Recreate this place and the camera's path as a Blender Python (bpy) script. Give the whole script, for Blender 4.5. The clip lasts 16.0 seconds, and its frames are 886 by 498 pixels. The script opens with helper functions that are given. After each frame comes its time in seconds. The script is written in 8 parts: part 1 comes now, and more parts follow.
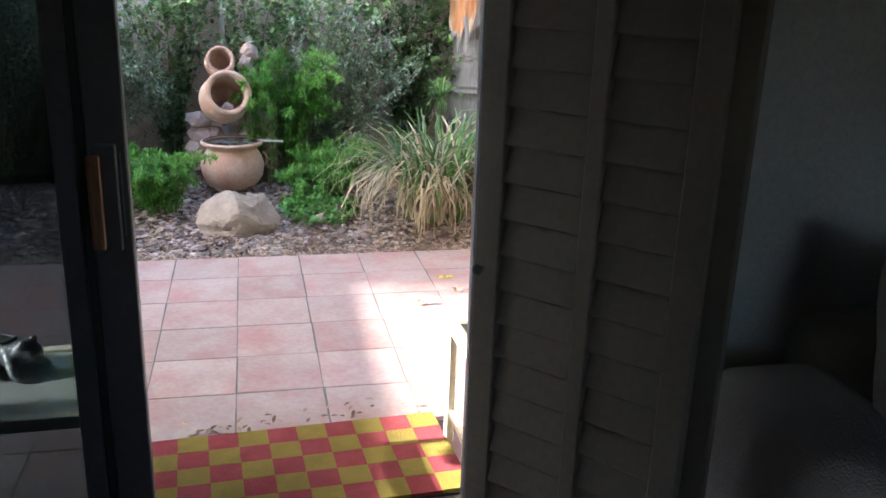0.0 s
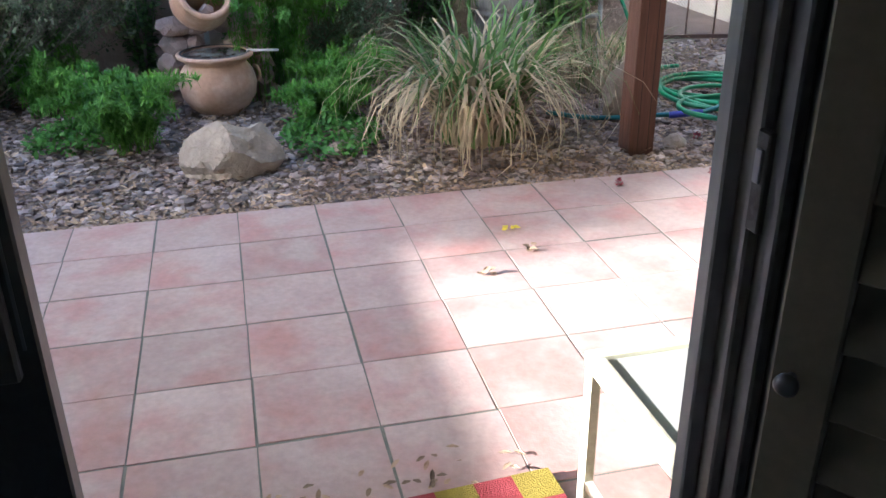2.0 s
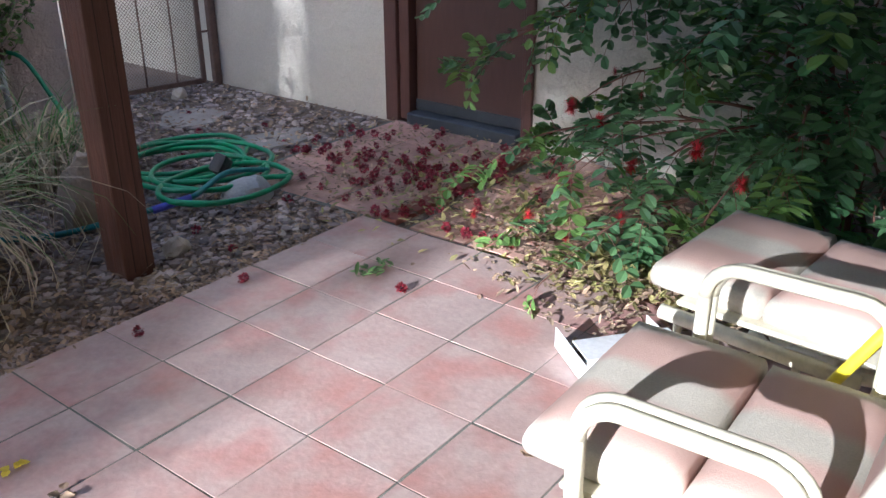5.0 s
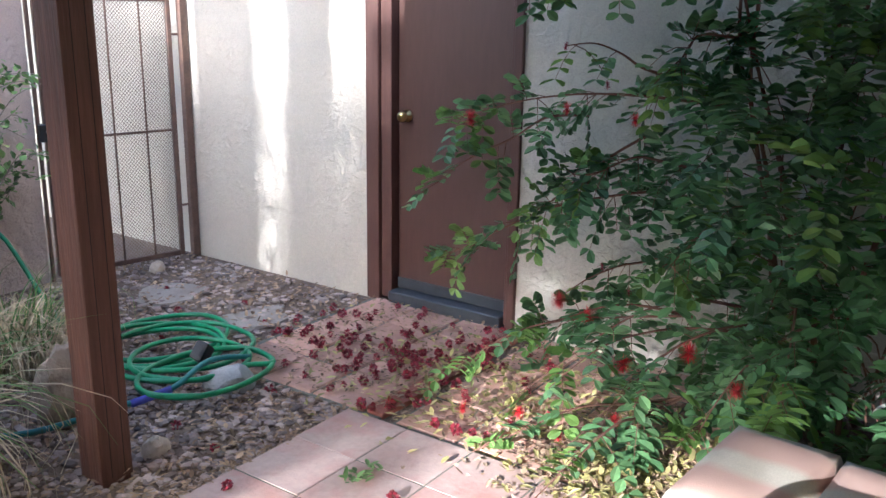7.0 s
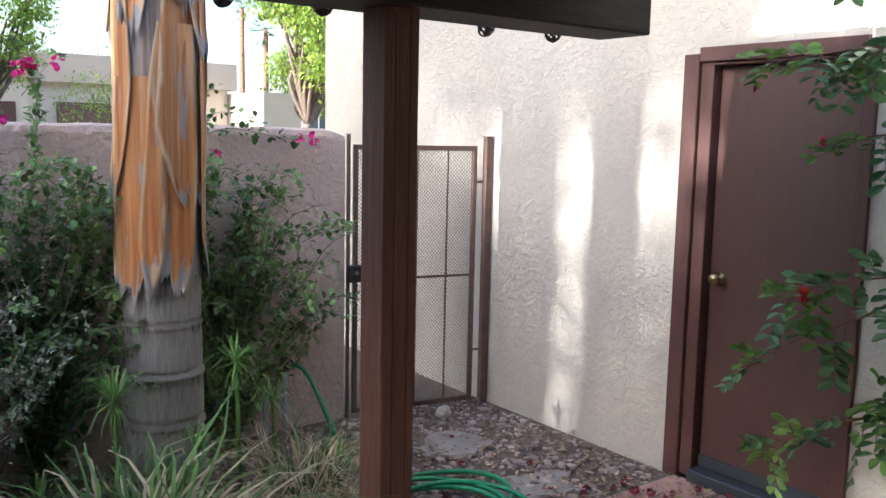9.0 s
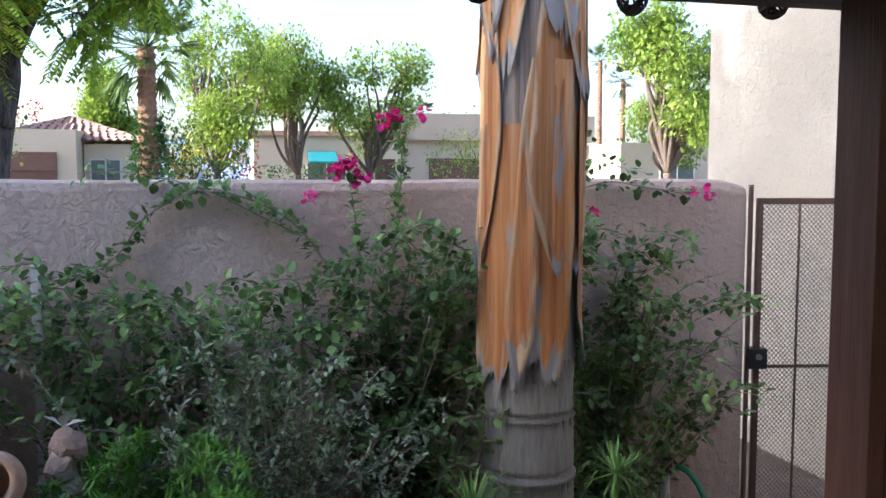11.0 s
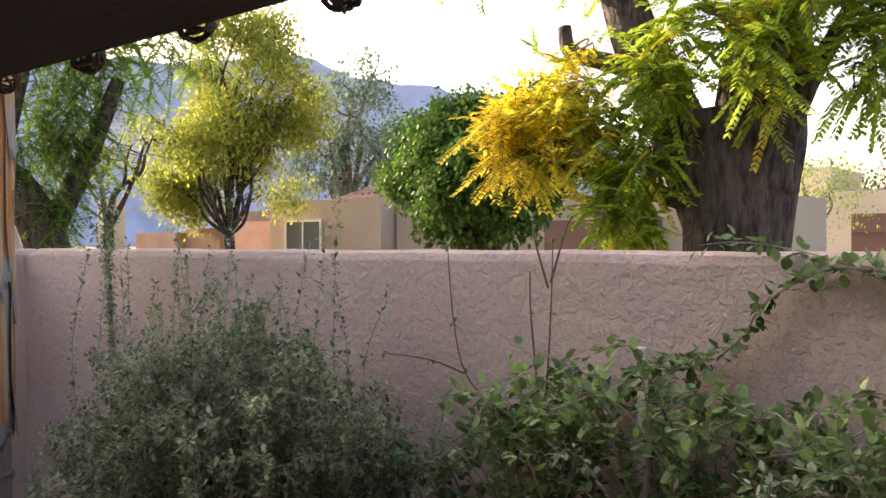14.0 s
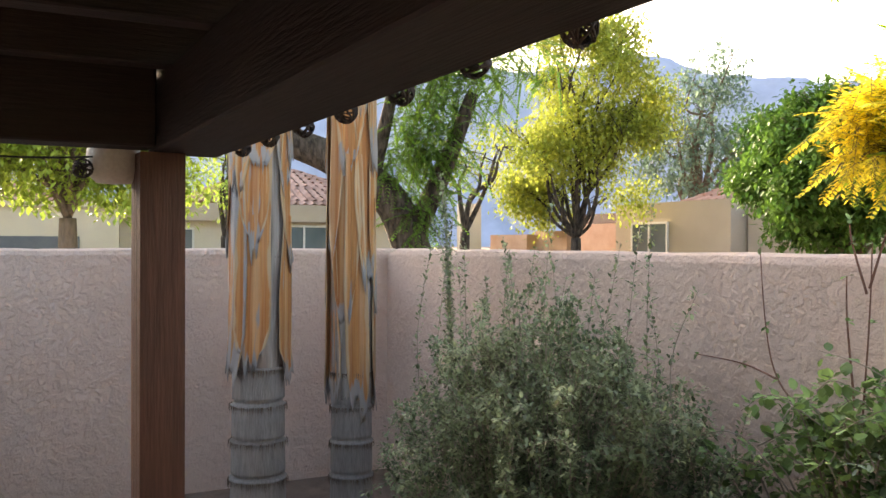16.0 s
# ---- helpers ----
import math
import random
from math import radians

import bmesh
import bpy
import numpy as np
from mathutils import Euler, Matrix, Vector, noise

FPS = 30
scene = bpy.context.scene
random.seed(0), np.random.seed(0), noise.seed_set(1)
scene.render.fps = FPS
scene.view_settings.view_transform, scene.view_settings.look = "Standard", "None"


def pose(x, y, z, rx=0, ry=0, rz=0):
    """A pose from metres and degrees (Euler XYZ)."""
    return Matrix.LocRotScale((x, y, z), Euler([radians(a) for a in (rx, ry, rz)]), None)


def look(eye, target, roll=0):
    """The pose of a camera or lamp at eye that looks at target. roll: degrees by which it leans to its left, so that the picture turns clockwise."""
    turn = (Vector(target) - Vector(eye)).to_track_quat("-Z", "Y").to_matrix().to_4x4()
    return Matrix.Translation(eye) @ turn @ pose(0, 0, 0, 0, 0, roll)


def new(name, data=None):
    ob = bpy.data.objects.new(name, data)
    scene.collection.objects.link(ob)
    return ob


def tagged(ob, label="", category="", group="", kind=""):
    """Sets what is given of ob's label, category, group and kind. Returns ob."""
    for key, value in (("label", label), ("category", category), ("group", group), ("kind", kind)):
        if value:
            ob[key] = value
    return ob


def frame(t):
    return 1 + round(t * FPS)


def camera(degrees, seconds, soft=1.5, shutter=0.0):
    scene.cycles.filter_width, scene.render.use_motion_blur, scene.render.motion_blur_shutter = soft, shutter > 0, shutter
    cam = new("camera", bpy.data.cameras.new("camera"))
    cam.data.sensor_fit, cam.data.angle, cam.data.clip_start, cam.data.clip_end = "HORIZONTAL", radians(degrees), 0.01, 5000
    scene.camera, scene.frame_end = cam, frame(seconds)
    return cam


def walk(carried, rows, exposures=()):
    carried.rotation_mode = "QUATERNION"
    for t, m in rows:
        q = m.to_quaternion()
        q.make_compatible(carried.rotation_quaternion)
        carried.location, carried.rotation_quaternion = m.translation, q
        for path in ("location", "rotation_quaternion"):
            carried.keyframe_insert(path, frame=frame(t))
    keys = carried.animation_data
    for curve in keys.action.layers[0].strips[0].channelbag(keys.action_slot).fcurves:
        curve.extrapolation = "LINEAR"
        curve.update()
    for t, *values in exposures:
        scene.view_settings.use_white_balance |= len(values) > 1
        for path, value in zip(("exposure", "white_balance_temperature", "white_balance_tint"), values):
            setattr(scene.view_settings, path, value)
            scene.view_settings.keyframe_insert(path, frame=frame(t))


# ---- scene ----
cam = camera(53.5, 16.0)
PATH = [
    (0, (0.106, -0.018, 1.458), (0.528, 1.84, 0.849), 1.9),
    (0.5, (0.135, 0.241, 1.391), (0.4, 2.109, 0.728), 3.2),
    (1, (0.1, 0.535, 1.373), (0.326, 2.406, 0.705), 1.3),
    (1.5, (0.05, 0.783, 1.379), (0.324, 2.609, 0.61), -0.5),
    (2, (0.069, 1.065, 1.342), (0.492, 2.828, 0.497), -0.6),
    (2.5, (0.063, 1.314, 1.328), (0.654, 2.989, 0.408), 0.1),
    (3, (0.036, 1.558, 1.315), (0.938, 3.095, 0.406), -0.9),
    (3.5, (0.036, 1.707, 1.311), (1.213, 3.037, 0.391), -1.3),
    (4, (0.118, 1.807, 1.309), (1.428, 3.039, 0.434), -0.6),
    (4.2, (0.171, 1.86, 1.312), (1.506, 3.071, 0.446), -0.5),
    (6.3, (0.312, 2.187, 1.539), (1.917, 3.142, 0.826), 0.9),
    (6.5, (0.289, 2.185, 1.532), (1.897, 3.188, 0.892), 1.0),
    (7, (0.296, 2.196, 1.589), (1.877, 3.303, 1.065), 0.9),
    (7.5, (0.287, 2.235, 1.649), (1.818, 3.439, 1.195), 0.8),
    (8, (0.362, 2.301, 1.694), (1.799, 3.641, 1.326), 1.2),
    (8.2, (0.385, 2.32, 1.704), (1.776, 3.717, 1.365), 1.4),
    (10.3, (0.521, 2.983, 1.722), (1.312, 4.81, 1.534), 0.6),
    (10.5, (0.564, 3.071, 1.722), (1.28, 4.93, 1.543), 0.8),
    (11, (0.638, 3.271, 1.73), (1.12, 5.206, 1.574), 0.0),
    (11.5, (0.694, 3.486, 1.754), (0.903, 5.473, 1.656), -1.1),
    (12, (0.807, 3.652, 1.76), (0.689, 5.647, 1.688), -1.2),
    (12.5, (1.013, 3.771, 1.756), (0.537, 5.711, 1.666), -0.3),
    (13, (1.153, 3.886, 1.746), (0.416, 5.743, 1.636), -0.2),
    (13.5, (1.226, 4.052, 1.755), (0.217, 5.777, 1.697), -0.4),
    (14, (1.308, 4.136, 1.766), (0.037, 5.68, 1.752), -0.2),
    (14.5, (1.418, 4.2, 1.766), (-0.022, 5.587, 1.761), 0.3),
    (15, (1.498, 4.207, 1.764), (-0.055, 5.468, 1.759), 0.2),
    (15.5, (1.549, 4.179, 1.766), (-0.108, 5.299, 1.753), 0.3),
    (16, (1.574, 4.122, 1.765), (-0.193, 5.059, 1.756), 0.2),
]
EXPOSURES = [(0.0, 3.7, 5750, 14), (1.0, 3.7, 5600, 15), (2.0, 3.15, 5500, 11), (2.5, 2.55, 5500, 10), (3.0, 1.85, 5300, 10), (4.2, 1.5, 5100, 12), (6.3, 2.9, 5400, 13), (7.0, 2.8, 5400, 13), (8.2, 2.5, 5700, 13), (10.5, 1.95, 5500, 13), (11.5, 2.05, 6000, 18), (13.0, 2.1, 7600, 25), (14.5, 2.15, 8000, 23), (16.0, 2.55, 8200, 15)]
walk(cam, [(t, look(eye, target, roll)) for t, eye, target, roll in PATH], EXPOSURES)

# ---- world and sun ----
SUN_FROM = Vector((-1.0, -0.02, 0.0)).normalized()
SUN_EL = 17.5
world = bpy.data.worlds.new("sky")
scene.world = world
world.use_nodes = True
wn = world.node_tree
sky = wn.nodes.new("ShaderNodeTexSky")
sky.sky_type = "NISHITA"
sky.sun_disc = False
sky.sun_elevation = radians(SUN_EL)
sky.sun_rotation = math.atan2(SUN_FROM.x, SUN_FROM.y)
sky.air_density, sky.dust_density, sky.ozone_density = 1.0, 3.0, 1.0
wn.links.new(sky.outputs[0], wn.nodes["Background"].inputs[0])
wn.nodes["Background"].inputs[1].default_value = 0.15
sun_data = bpy.data.lights.new("sun", "SUN")
sun_data.energy, sun_data.angle, sun_data.color = 3.5, radians(0.6), (1.0, 0.92, 0.80)
sun = new("sun", sun_data)
up_el = radians(SUN_EL)
sun_way = Vector((SUN_FROM.x * math.cos(up_el), SUN_FROM.y * math.cos(up_el), math.sin(up_el)))
sun.matrix_world = look(sun_way * 60, (0, 0, 0))

# ---- materials ----
def material(name, c1, c2, scale=6.0, rough=0.8, bump=0.3, fine=60.0, metal=0.0, random=0.0, island=0.0,
             spec=0.5, c3=None, c3_scale=1.5, c3_amount=0.5, stretch=(1, 1, 1), translucent=0.0, bump_dist=0.01, rough_vary=0.1):
    """A surface with colour at two scales, fine grain and relief, and a little difference from piece to piece."""
    m = bpy.data.materials.new(name)
    m.use_nodes = True
    nt = m.node_tree
    N, L = nt.nodes, nt.links
    bsdf = N["Principled BSDF"]
    co = N.new("ShaderNodeTexCoord")
    mp = N.new("ShaderNodeMapping")
    mp.inputs["Scale"].default_value = stretch
    L.new(co.outputs["Object"], mp.inputs[0])
    vec = mp.outputs[0]
    info = N.new("ShaderNodeObjectInfo")
    if random:
        shift = N.new("ShaderNodeVectorMath")
        shift.operation = "ADD"
        mul = N.new("ShaderNodeMath")
        mul.operation = "MULTIPLY"
        mul.inputs[1].default_value = 97.0
        L.new(info.outputs["Random"], mul.inputs[0])
        L.new(mp.outputs[0], shift.inputs[0])
        L.new(mul.outputs[0], shift.inputs[1])
        vec = shift.outputs[0]
    def tex(s, detail=5.0, r=0.6):
        n = N.new("ShaderNodeTexNoise")
        n.inputs["Scale"].default_value, n.inputs["Detail"].default_value, n.inputs["Roughness"].default_value = s, detail, r
        L.new(vec, n.inputs["Vector"])
        return n.outputs[0]
    def ramp(sock, a, b):
        r = N.new("ShaderNodeMapRange")
        r.inputs[1].default_value, r.inputs[2].default_value = a, b
        L.new(sock, r.inputs[0])
        return r.outputs[0]
    def mix(fac, a, b, mode="MIX"):
        x = N.new("ShaderNodeMix")
        x.data_type, x.blend_type = "RGBA", mode
        for sock, v in ((x.inputs[0], fac), (x.inputs[6], a), (x.inputs[7], b)):
            if isinstance(v, (int, float)):
                sock.default_value = v
            elif isinstance(v, tuple):
                sock.default_value = (*v, 1.0)
            else:
                L.new(v, sock)
        return x.outputs[2]
    col = mix(ramp(tex(scale), 0.35, 0.65), c1, c2)
    if c3:
        blot = N.new("ShaderNodeMath")
        blot.operation = "MULTIPLY"
        blot.inputs[1].default_value = c3_amount
        L.new(ramp(tex(c3_scale, 3.0), 0.46, 0.66), blot.inputs[0])
        col = mix(blot.outputs[0], col, c3)
    grain = tex(fine, 3.0)
    gr = N.new("ShaderNodeMapRange")
    gr.inputs[3].default_value, gr.inputs[4].default_value = 0.78, 1.22
    L.new(grain, gr.inputs[0])
    col = mix(1.0, col, gr.outputs[0], "MULTIPLY")
    for amount, source in ((random, info.outputs["Random"]), (island, None)):
        if amount:
            if source is None:
                source = N.new("ShaderNodeNewGeometry").outputs["Random Per Island"]
            v = N.new("ShaderNodeMapRange")
            v.inputs[3].default_value, v.inputs[4].default_value = 1 - amount, 1 + amount
            L.new(source, v.inputs[0])
            col = mix(1.0, col, v.outputs[0], "MULTIPLY")
    L.new(col, bsdf.inputs["Base Color"])
    rr = N.new("ShaderNodeMapRange")
    rr.inputs[3].default_value, rr.inputs[4].default_value = max(rough - rough_vary, 0.02), min(rough + rough_vary, 1.0)
    L.new(tex(scale * 2.3), rr.inputs[0])
    L.new(rr.outputs[0], bsdf.inputs["Roughness"])
    bsdf.inputs["Metallic"].default_value = metal
    bsdf.inputs["Specular IOR Level"].default_value = spec
    if bump:
        b = N.new("ShaderNodeBump")
        b.inputs["Strength"].default_value, b.inputs["Distance"].default_value = bump, bump_dist
        L.new(grain, b.inputs["Height"])
        L.new(b.outputs[0], bsdf.inputs["Normal"])
    if translucent:
        tr = N.new("ShaderNodeBsdfTranslucent")
        L.new(col, tr.inputs[0])
        ms = N.new("ShaderNodeMixShader")
        ms.inputs[0].default_value = translucent
        L.new(bsdf.outputs[0], ms.inputs[1])
        L.new(tr.outputs[0], ms.inputs[2])
        L.new(ms.outputs[0], N["Material Output"].inputs[0])
    return m


def leafy(name, c1, c2, translucent=0.3, rough=0.5, scale=1.2, island=0.35):
    return material(name, c1, c2, scale=scale, rough=rough, bump=0.0, fine=20.0, island=island, translucent=translucent, spec=0.4)


def stucco(name, c1, c2, depth=0.015):
    """Hand-trowelled stucco: raised skips with ragged edges over a sandy coat."""
    m = material(name, c1, c2, scale=1.3, rough=0.92, bump=0.0, fine=140.0, spec=0.2)
    nt = m.node_tree
    N, L = nt.nodes, nt.links
    co = N.new("ShaderNodeTexCoord")
    warp = N.new("ShaderNodeTexNoise")
    warp.inputs["Scale"].default_value, warp.inputs["Detail"].default_value = 9.0, 3.0
    L.new(co.outputs["Object"], warp.inputs["Vector"])
    skip = N.new("ShaderNodeTexNoise")
    skip.inputs["Scale"].default_value, skip.inputs["Detail"].default_value, skip.inputs["Distortion"].default_value = 24.0, 6.0, 0.5
    skip.inputs["Roughness"].default_value = 0.62
    L.new(co.outputs["Object"], skip.inputs["Vector"])
    edge = N.new("ShaderNodeMapRange")
    edge.inputs[1].default_value, edge.inputs[2].default_value = 0.44, 0.60
    L.new(skip.outputs[0], edge.inputs[0])
    grit = N.new("ShaderNodeTexNoise")
    grit.inputs["Scale"].default_value = 180.0
    L.new(co.outputs["Object"], grit.inputs["Vector"])
    add = N.new("ShaderNodeMath")
    add.operation = "MULTIPLY_ADD"
    add.inputs[1].default_value = 0.22
    L.new(grit.outputs[0], add.inputs[0])
    L.new(edge.outputs[0], add.inputs[2])
    add2 = N.new("ShaderNodeMath")
    add2.operation = "MULTIPLY_ADD"
    add2.inputs[1].default_value = 0.5
    L.new(warp.outputs[0], add2.inputs[0])
    L.new(add.outputs[0], add2.inputs[2])
    b = N.new("ShaderNodeBump")
    b.inputs["Strength"].default_value, b.inputs["Distance"].default_value = 0.65, depth
    L.new(add2.outputs[0], b.inputs["Height"])
    L.new(b.outputs[0], N["Principled BSDF"].inputs["Normal"])
    return m


def glass_material(name, tint=(0.85, 0.92, 0.9), rough=0.0, film_mix=0.0):
    """A thin pane: mostly see-through, with a mirror sheen that grows at grazing angles."""
    m = bpy.data.materials.new(name)
    m.use_nodes = True
    N, L = m.node_tree.nodes, m.node_tree.links
    N.remove(N["Principled BSDF"])
    clearn = N.new("ShaderNodeBsdfTransparent")
    clearn.inputs[0].default_value = (*tint, 1)
    gloss = N.new("ShaderNodeBsdfGlossy")
    gloss.inputs["Roughness"].default_value = rough
    fres = N.new("ShaderNodeFresnel")
    fres.inputs[0].default_value = 1.5
    ms = N.new("ShaderNodeMixShader")
    L.new(fres.outputs[0], ms.inputs[0])
    body = clearn.outputs[0]
    # Mixes an even pale diffuse film into the clear pane.
    if film_mix:
        film = N.new("ShaderNodeBsdfDiffuse")
        film.inputs[0].default_value = (0.72, 0.72, 0.66, 1)
        dm = N.new("ShaderNodeMixShader")
        dm.inputs[0].default_value = film_mix
        L.new(body, dm.inputs[1])
        L.new(film.outputs[0], dm.inputs[2])
        body = dm.outputs[0]
    L.new(body, ms.inputs[1])
    L.new(gloss.outputs[0], ms.inputs[2])
    L.new(ms.outputs[0], N["Material Output"].inputs[0])
    return m


M = {}
M["tile"] = material("terracotta_tile", (0.41, 0.285, 0.25), (0.47, 0.365, 0.33), scale=5, rough=0.46, bump=0.12, fine=45, random=0.08, c3=(0.42, 0.175, 0.145), c3_scale=3.4, c3_amount=0.62, spec=0.4)
M["path_tile"] = material("weathered_tile", (0.52, 0.30, 0.23), (0.60, 0.38, 0.30), scale=5, rough=0.7, bump=0.25, fine=45, random=0.14, c3=(0.33, 0.20, 0.16), c3_scale=3.0, c3_amount=0.6)
M["brick_edge"] = material("brick_border", (0.30, 0.10, 0.07), (0.22, 0.08, 0.06), rough=0.85, random=0.15)
M["grout"] = material("grout", (0.20, 0.20, 0.165), (0.14, 0.145, 0.125), scale=9, rough=0.95, bump=0.5, fine=120)
M["soil"] = material("gravelly_soil", (0.15, 0.108, 0.082), (0.23, 0.17, 0.13), scale=3, rough=0.97, bump=0.8, fine=70, c3=(0.13, 0.09, 0.07), c3_scale=9, bump_dist=0.03)
M["pebble"] = material("pebbles", (0.22, 0.165, 0.145), (0.38, 0.315, 0.285), scale=3, rough=0.85, bump=0.2, fine=90, island=0.6)
M["litter"] = material("dry_leaf_litter", (0.20, 0.125, 0.08), (0.42, 0.31, 0.205), scale=3, rough=0.9, bump=0.1, island=0.6)
M["stone_pale"] = material("pale_boulder", (0.46, 0.39, 0.31), (0.56, 0.48, 0.39), scale=5, rough=0.92, bump=0.7, fine=38, c3=(0.36, 0.30, 0.24), c3_scale=6, bump_dist=0.02)
M["stone_grey"] = material("grey_stone", (0.36, 0.37, 0.38), (0.46, 0.46, 0.46), scale=8, rough=0.85, bump=0.4, fine=60)
M["stone_pink"] = material("pink_stone", (0.36, 0.26, 0.22), (0.46, 0.345, 0.30), scale=8, rough=0.9, bump=0.6, fine=50, bump_dist=0.02, random=0.12)
M["slab"] = material("stepping_slab", (0.37, 0.33, 0.295), (0.28, 0.245, 0.215), rough=0.9, bump=0.5)
M["garden_wall"] = stucco("garden_wall_stucco", (0.60, 0.465, 0.395), (0.66, 0.525, 0.455))
M["house_wall"] = stucco("house_stucco", (0.53, 0.49, 0.42), (0.59, 0.55, 0.475), 0.005)
M["door_brown"] = material("brown_painted_door", (0.088, 0.045, 0.036), (0.10, 0.052, 0.042), scale=2, rough=0.42, bump=0.06, fine=30, stretch=(1, 1, 0.2))
M["trim_brown"] = material("brown_painted_trim", (0.08, 0.035, 0.027), (0.105, 0.047, 0.037), scale=3, rough=0.55, bump=0.2, fine=40, stretch=(4, 4, 0.4))
M["post_wood"] = material("brown_stained_timber", (0.085, 0.036, 0.024), (0.135, 0.06, 0.04), scale=9, rough=0.62, bump=0.5, fine=24, stretch=(5, 5, 0.35), c3=(0.07, 0.03, 0.02), c3_scale=5)
# Beam and rafter: shade under the roof is put into the wood colour.
M["beam_wood"] = material("roof_shade_beam", (0.016, 0.008, 0.007), (0.025, 0.013, 0.010), scale=9, rough=0.7, bump=0.4, fine=24, stretch=(0.35, 5, 5))
M["rafter_wood"] = material("roof_shade_rafter", (0.014, 0.008, 0.006), (0.023, 0.012, 0.009), scale=9, rough=0.7, bump=0.4, fine=24, stretch=(5, 0.35, 5))
M["plank"] = material("roof_plank", (0.075, 0.048, 0.032), (0.115, 0.074, 0.048), scale=7, rough=0.8, bump=0.4, fine=24, stretch=(0.35, 5, 5), island=0.4)
M["brass"] = material("worn_brass", (0.55, 0.40, 0.18), (0.45, 0.32, 0.15), rough=0.3, metal=1.0, bump=0.05)
M["threshold"] = material("dark_threshold", (0.035, 0.042, 0.052), (0.05, 0.058, 0.068), rough=0.5, bump=0.15)
M["iron"] = material("brown_painted_iron", (0.10, 0.06, 0.045), (0.15, 0.085, 0.06), scale=14, rough=0.6, bump=0.2)
M["mesh_metal"] = material("expanded_metal", (0.20, 0.165, 0.14), (0.26, 0.21, 0.18), rough=0.6, bump=0.0)
M["alu"] = material("grey_aluminium", (0.22, 0.23, 0.255), (0.27, 0.28, 0.30), scale=3, rough=0.42, metal=0.6, bump=0.05, stretch=(1, 1, 0.1))
M["bronze"] = material("bronze_aluminium", (0.115, 0.113, 0.12), (0.14, 0.138, 0.147), scale=3, rough=0.4, metal=0.4, bump=0.05)
M["handle_wood"] = material("worn_wooden_pull", (0.24, 0.10, 0.05), (0.32, 0.15, 0.08), rough=0.45, stretch=(6, 6, 0.6))
M["glass"] = glass_material("door_glass", (0.29, 0.32, 0.32))
M["table_glass"] = glass_material("table_glass", (0.86, 0.95, 0.90), film_mix=0.5)
M["window_glass"] = material("far_window_glass", (0.10, 0.13, 0.14), (0.15, 0.18, 0.19), scale=0.6, rough=0.08, bump=0.0)
M["white_paint"] = material("dull_white_room_paint", (0.55, 0.56, 0.525), (0.60, 0.61, 0.57), scale=1, rough=0.85, bump=0.1, fine=90)
M["shutter"] = material("taupe_shutter_paint", (0.17, 0.145, 0.108), (0.20, 0.172, 0.13), scale=2, rough=0.5, bump=0.05)
M["carpet"] = material("beige_carpet", (0.22, 0.19, 0.155), (0.28, 0.245, 0.20), rough=1.0, bump=0.6, fine=200)
M["sofa"] = material("pale_sofa_fabric", (0.20, 0.19, 0.172), (0.25, 0.24, 0.218), rough=0.95, bump=0.5, fine=160)
M["mat_red"] = material("red_coir", (0.27, 0.028, 0.036), (0.33, 0.045, 0.055), scale=14, rough=0.98, bump=1.0, fine=220)
M["mat_yellow"] = material("mustard_coir", (0.24, 0.175, 0.018), (0.30, 0.225, 0.026), scale=14, rough=0.98, bump=1.0, fine=220)
M["clay"] = material("clay_pot", (0.46, 0.29, 0.20), (0.55, 0.37, 0.27), scale=4, rough=0.75, bump=0.2, fine=40, c3=(0.60, 0.50, 0.42), c3_scale=5, c3_amount=0.6)
M["clay_dark"] = material("dark_wet_rim", (0.05, 0.05, 0.05), (0.09, 0.08, 0.07), rough=0.4)
# The pale third tone is reflected sky painted into the water.
M["water"] = material("sky_tinted_water", (0.03, 0.035, 0.035), (0.05, 0.05, 0.045), rough=0.03, bump=0.0, rough_vary=0.01, c3=(0.42, 0.43, 0.42), c3_scale=7, c3_amount=0.9)
M["plastic_white"] = material("white_plastic", (0.78, 0.78, 0.78), (0.70, 0.70, 0.69), scale=5, rough=0.45, bump=0.05, c3=(0.55, 0.50, 0.44), c3_scale=6, c3_amount=0.3)
M["yellow_paint"] = material("yellow_broom_handle", (0.75, 0.62, 0.02), (0.68, 0.54, 0.02), rough=0.35, bump=0.02)
M["cream_metal"] = material("cream_powder_coat", (0.72, 0.68, 0.53), (0.66, 0.62, 0.47), scale=8, rough=0.42, bump=0.08, fine=60, c3=(0.5, 0.44, 0.32), c3_scale=12, c3_amount=0.3)
M["frog"] = material("verdigris_ceramic", (0.10, 0.195, 0.135), (0.24, 0.315, 0.235), scale=9, rough=0.55, bump=0.5, fine=45, c3=(0.27, 0.34, 0.29), c3_scale=14, c3_amount=0.6)
M["dark_hollow"] = material("dark_hollow", (0.012, 0.014, 0.013), (0.02, 0.02, 0.02), rough=0.9)
M["hose"] = material("green_hose", (0.012, 0.20, 0.085), (0.018, 0.26, 0.11), scale=20, rough=0.35, bump=0.1, fine=80)
M["hose_teal"] = material("teal_hose", (0.02, 0.16, 0.17), (0.03, 0.20, 0.20), rough=0.4, bump=0.1)
M["tape_blue"] = material("blue_hose_grip", (0.06, 0.07, 0.42), (0.08, 0.09, 0.5), rough=0.5)
M["black_plastic"] = material("black_plastic", (0.02, 0.02, 0.022), (0.03, 0.03, 0.03), rough=0.5)
M["pvc"] = material("grey_pvc_pipe", (0.55, 0.55, 0.56), (0.45, 0.45, 0.47), rough=0.5)
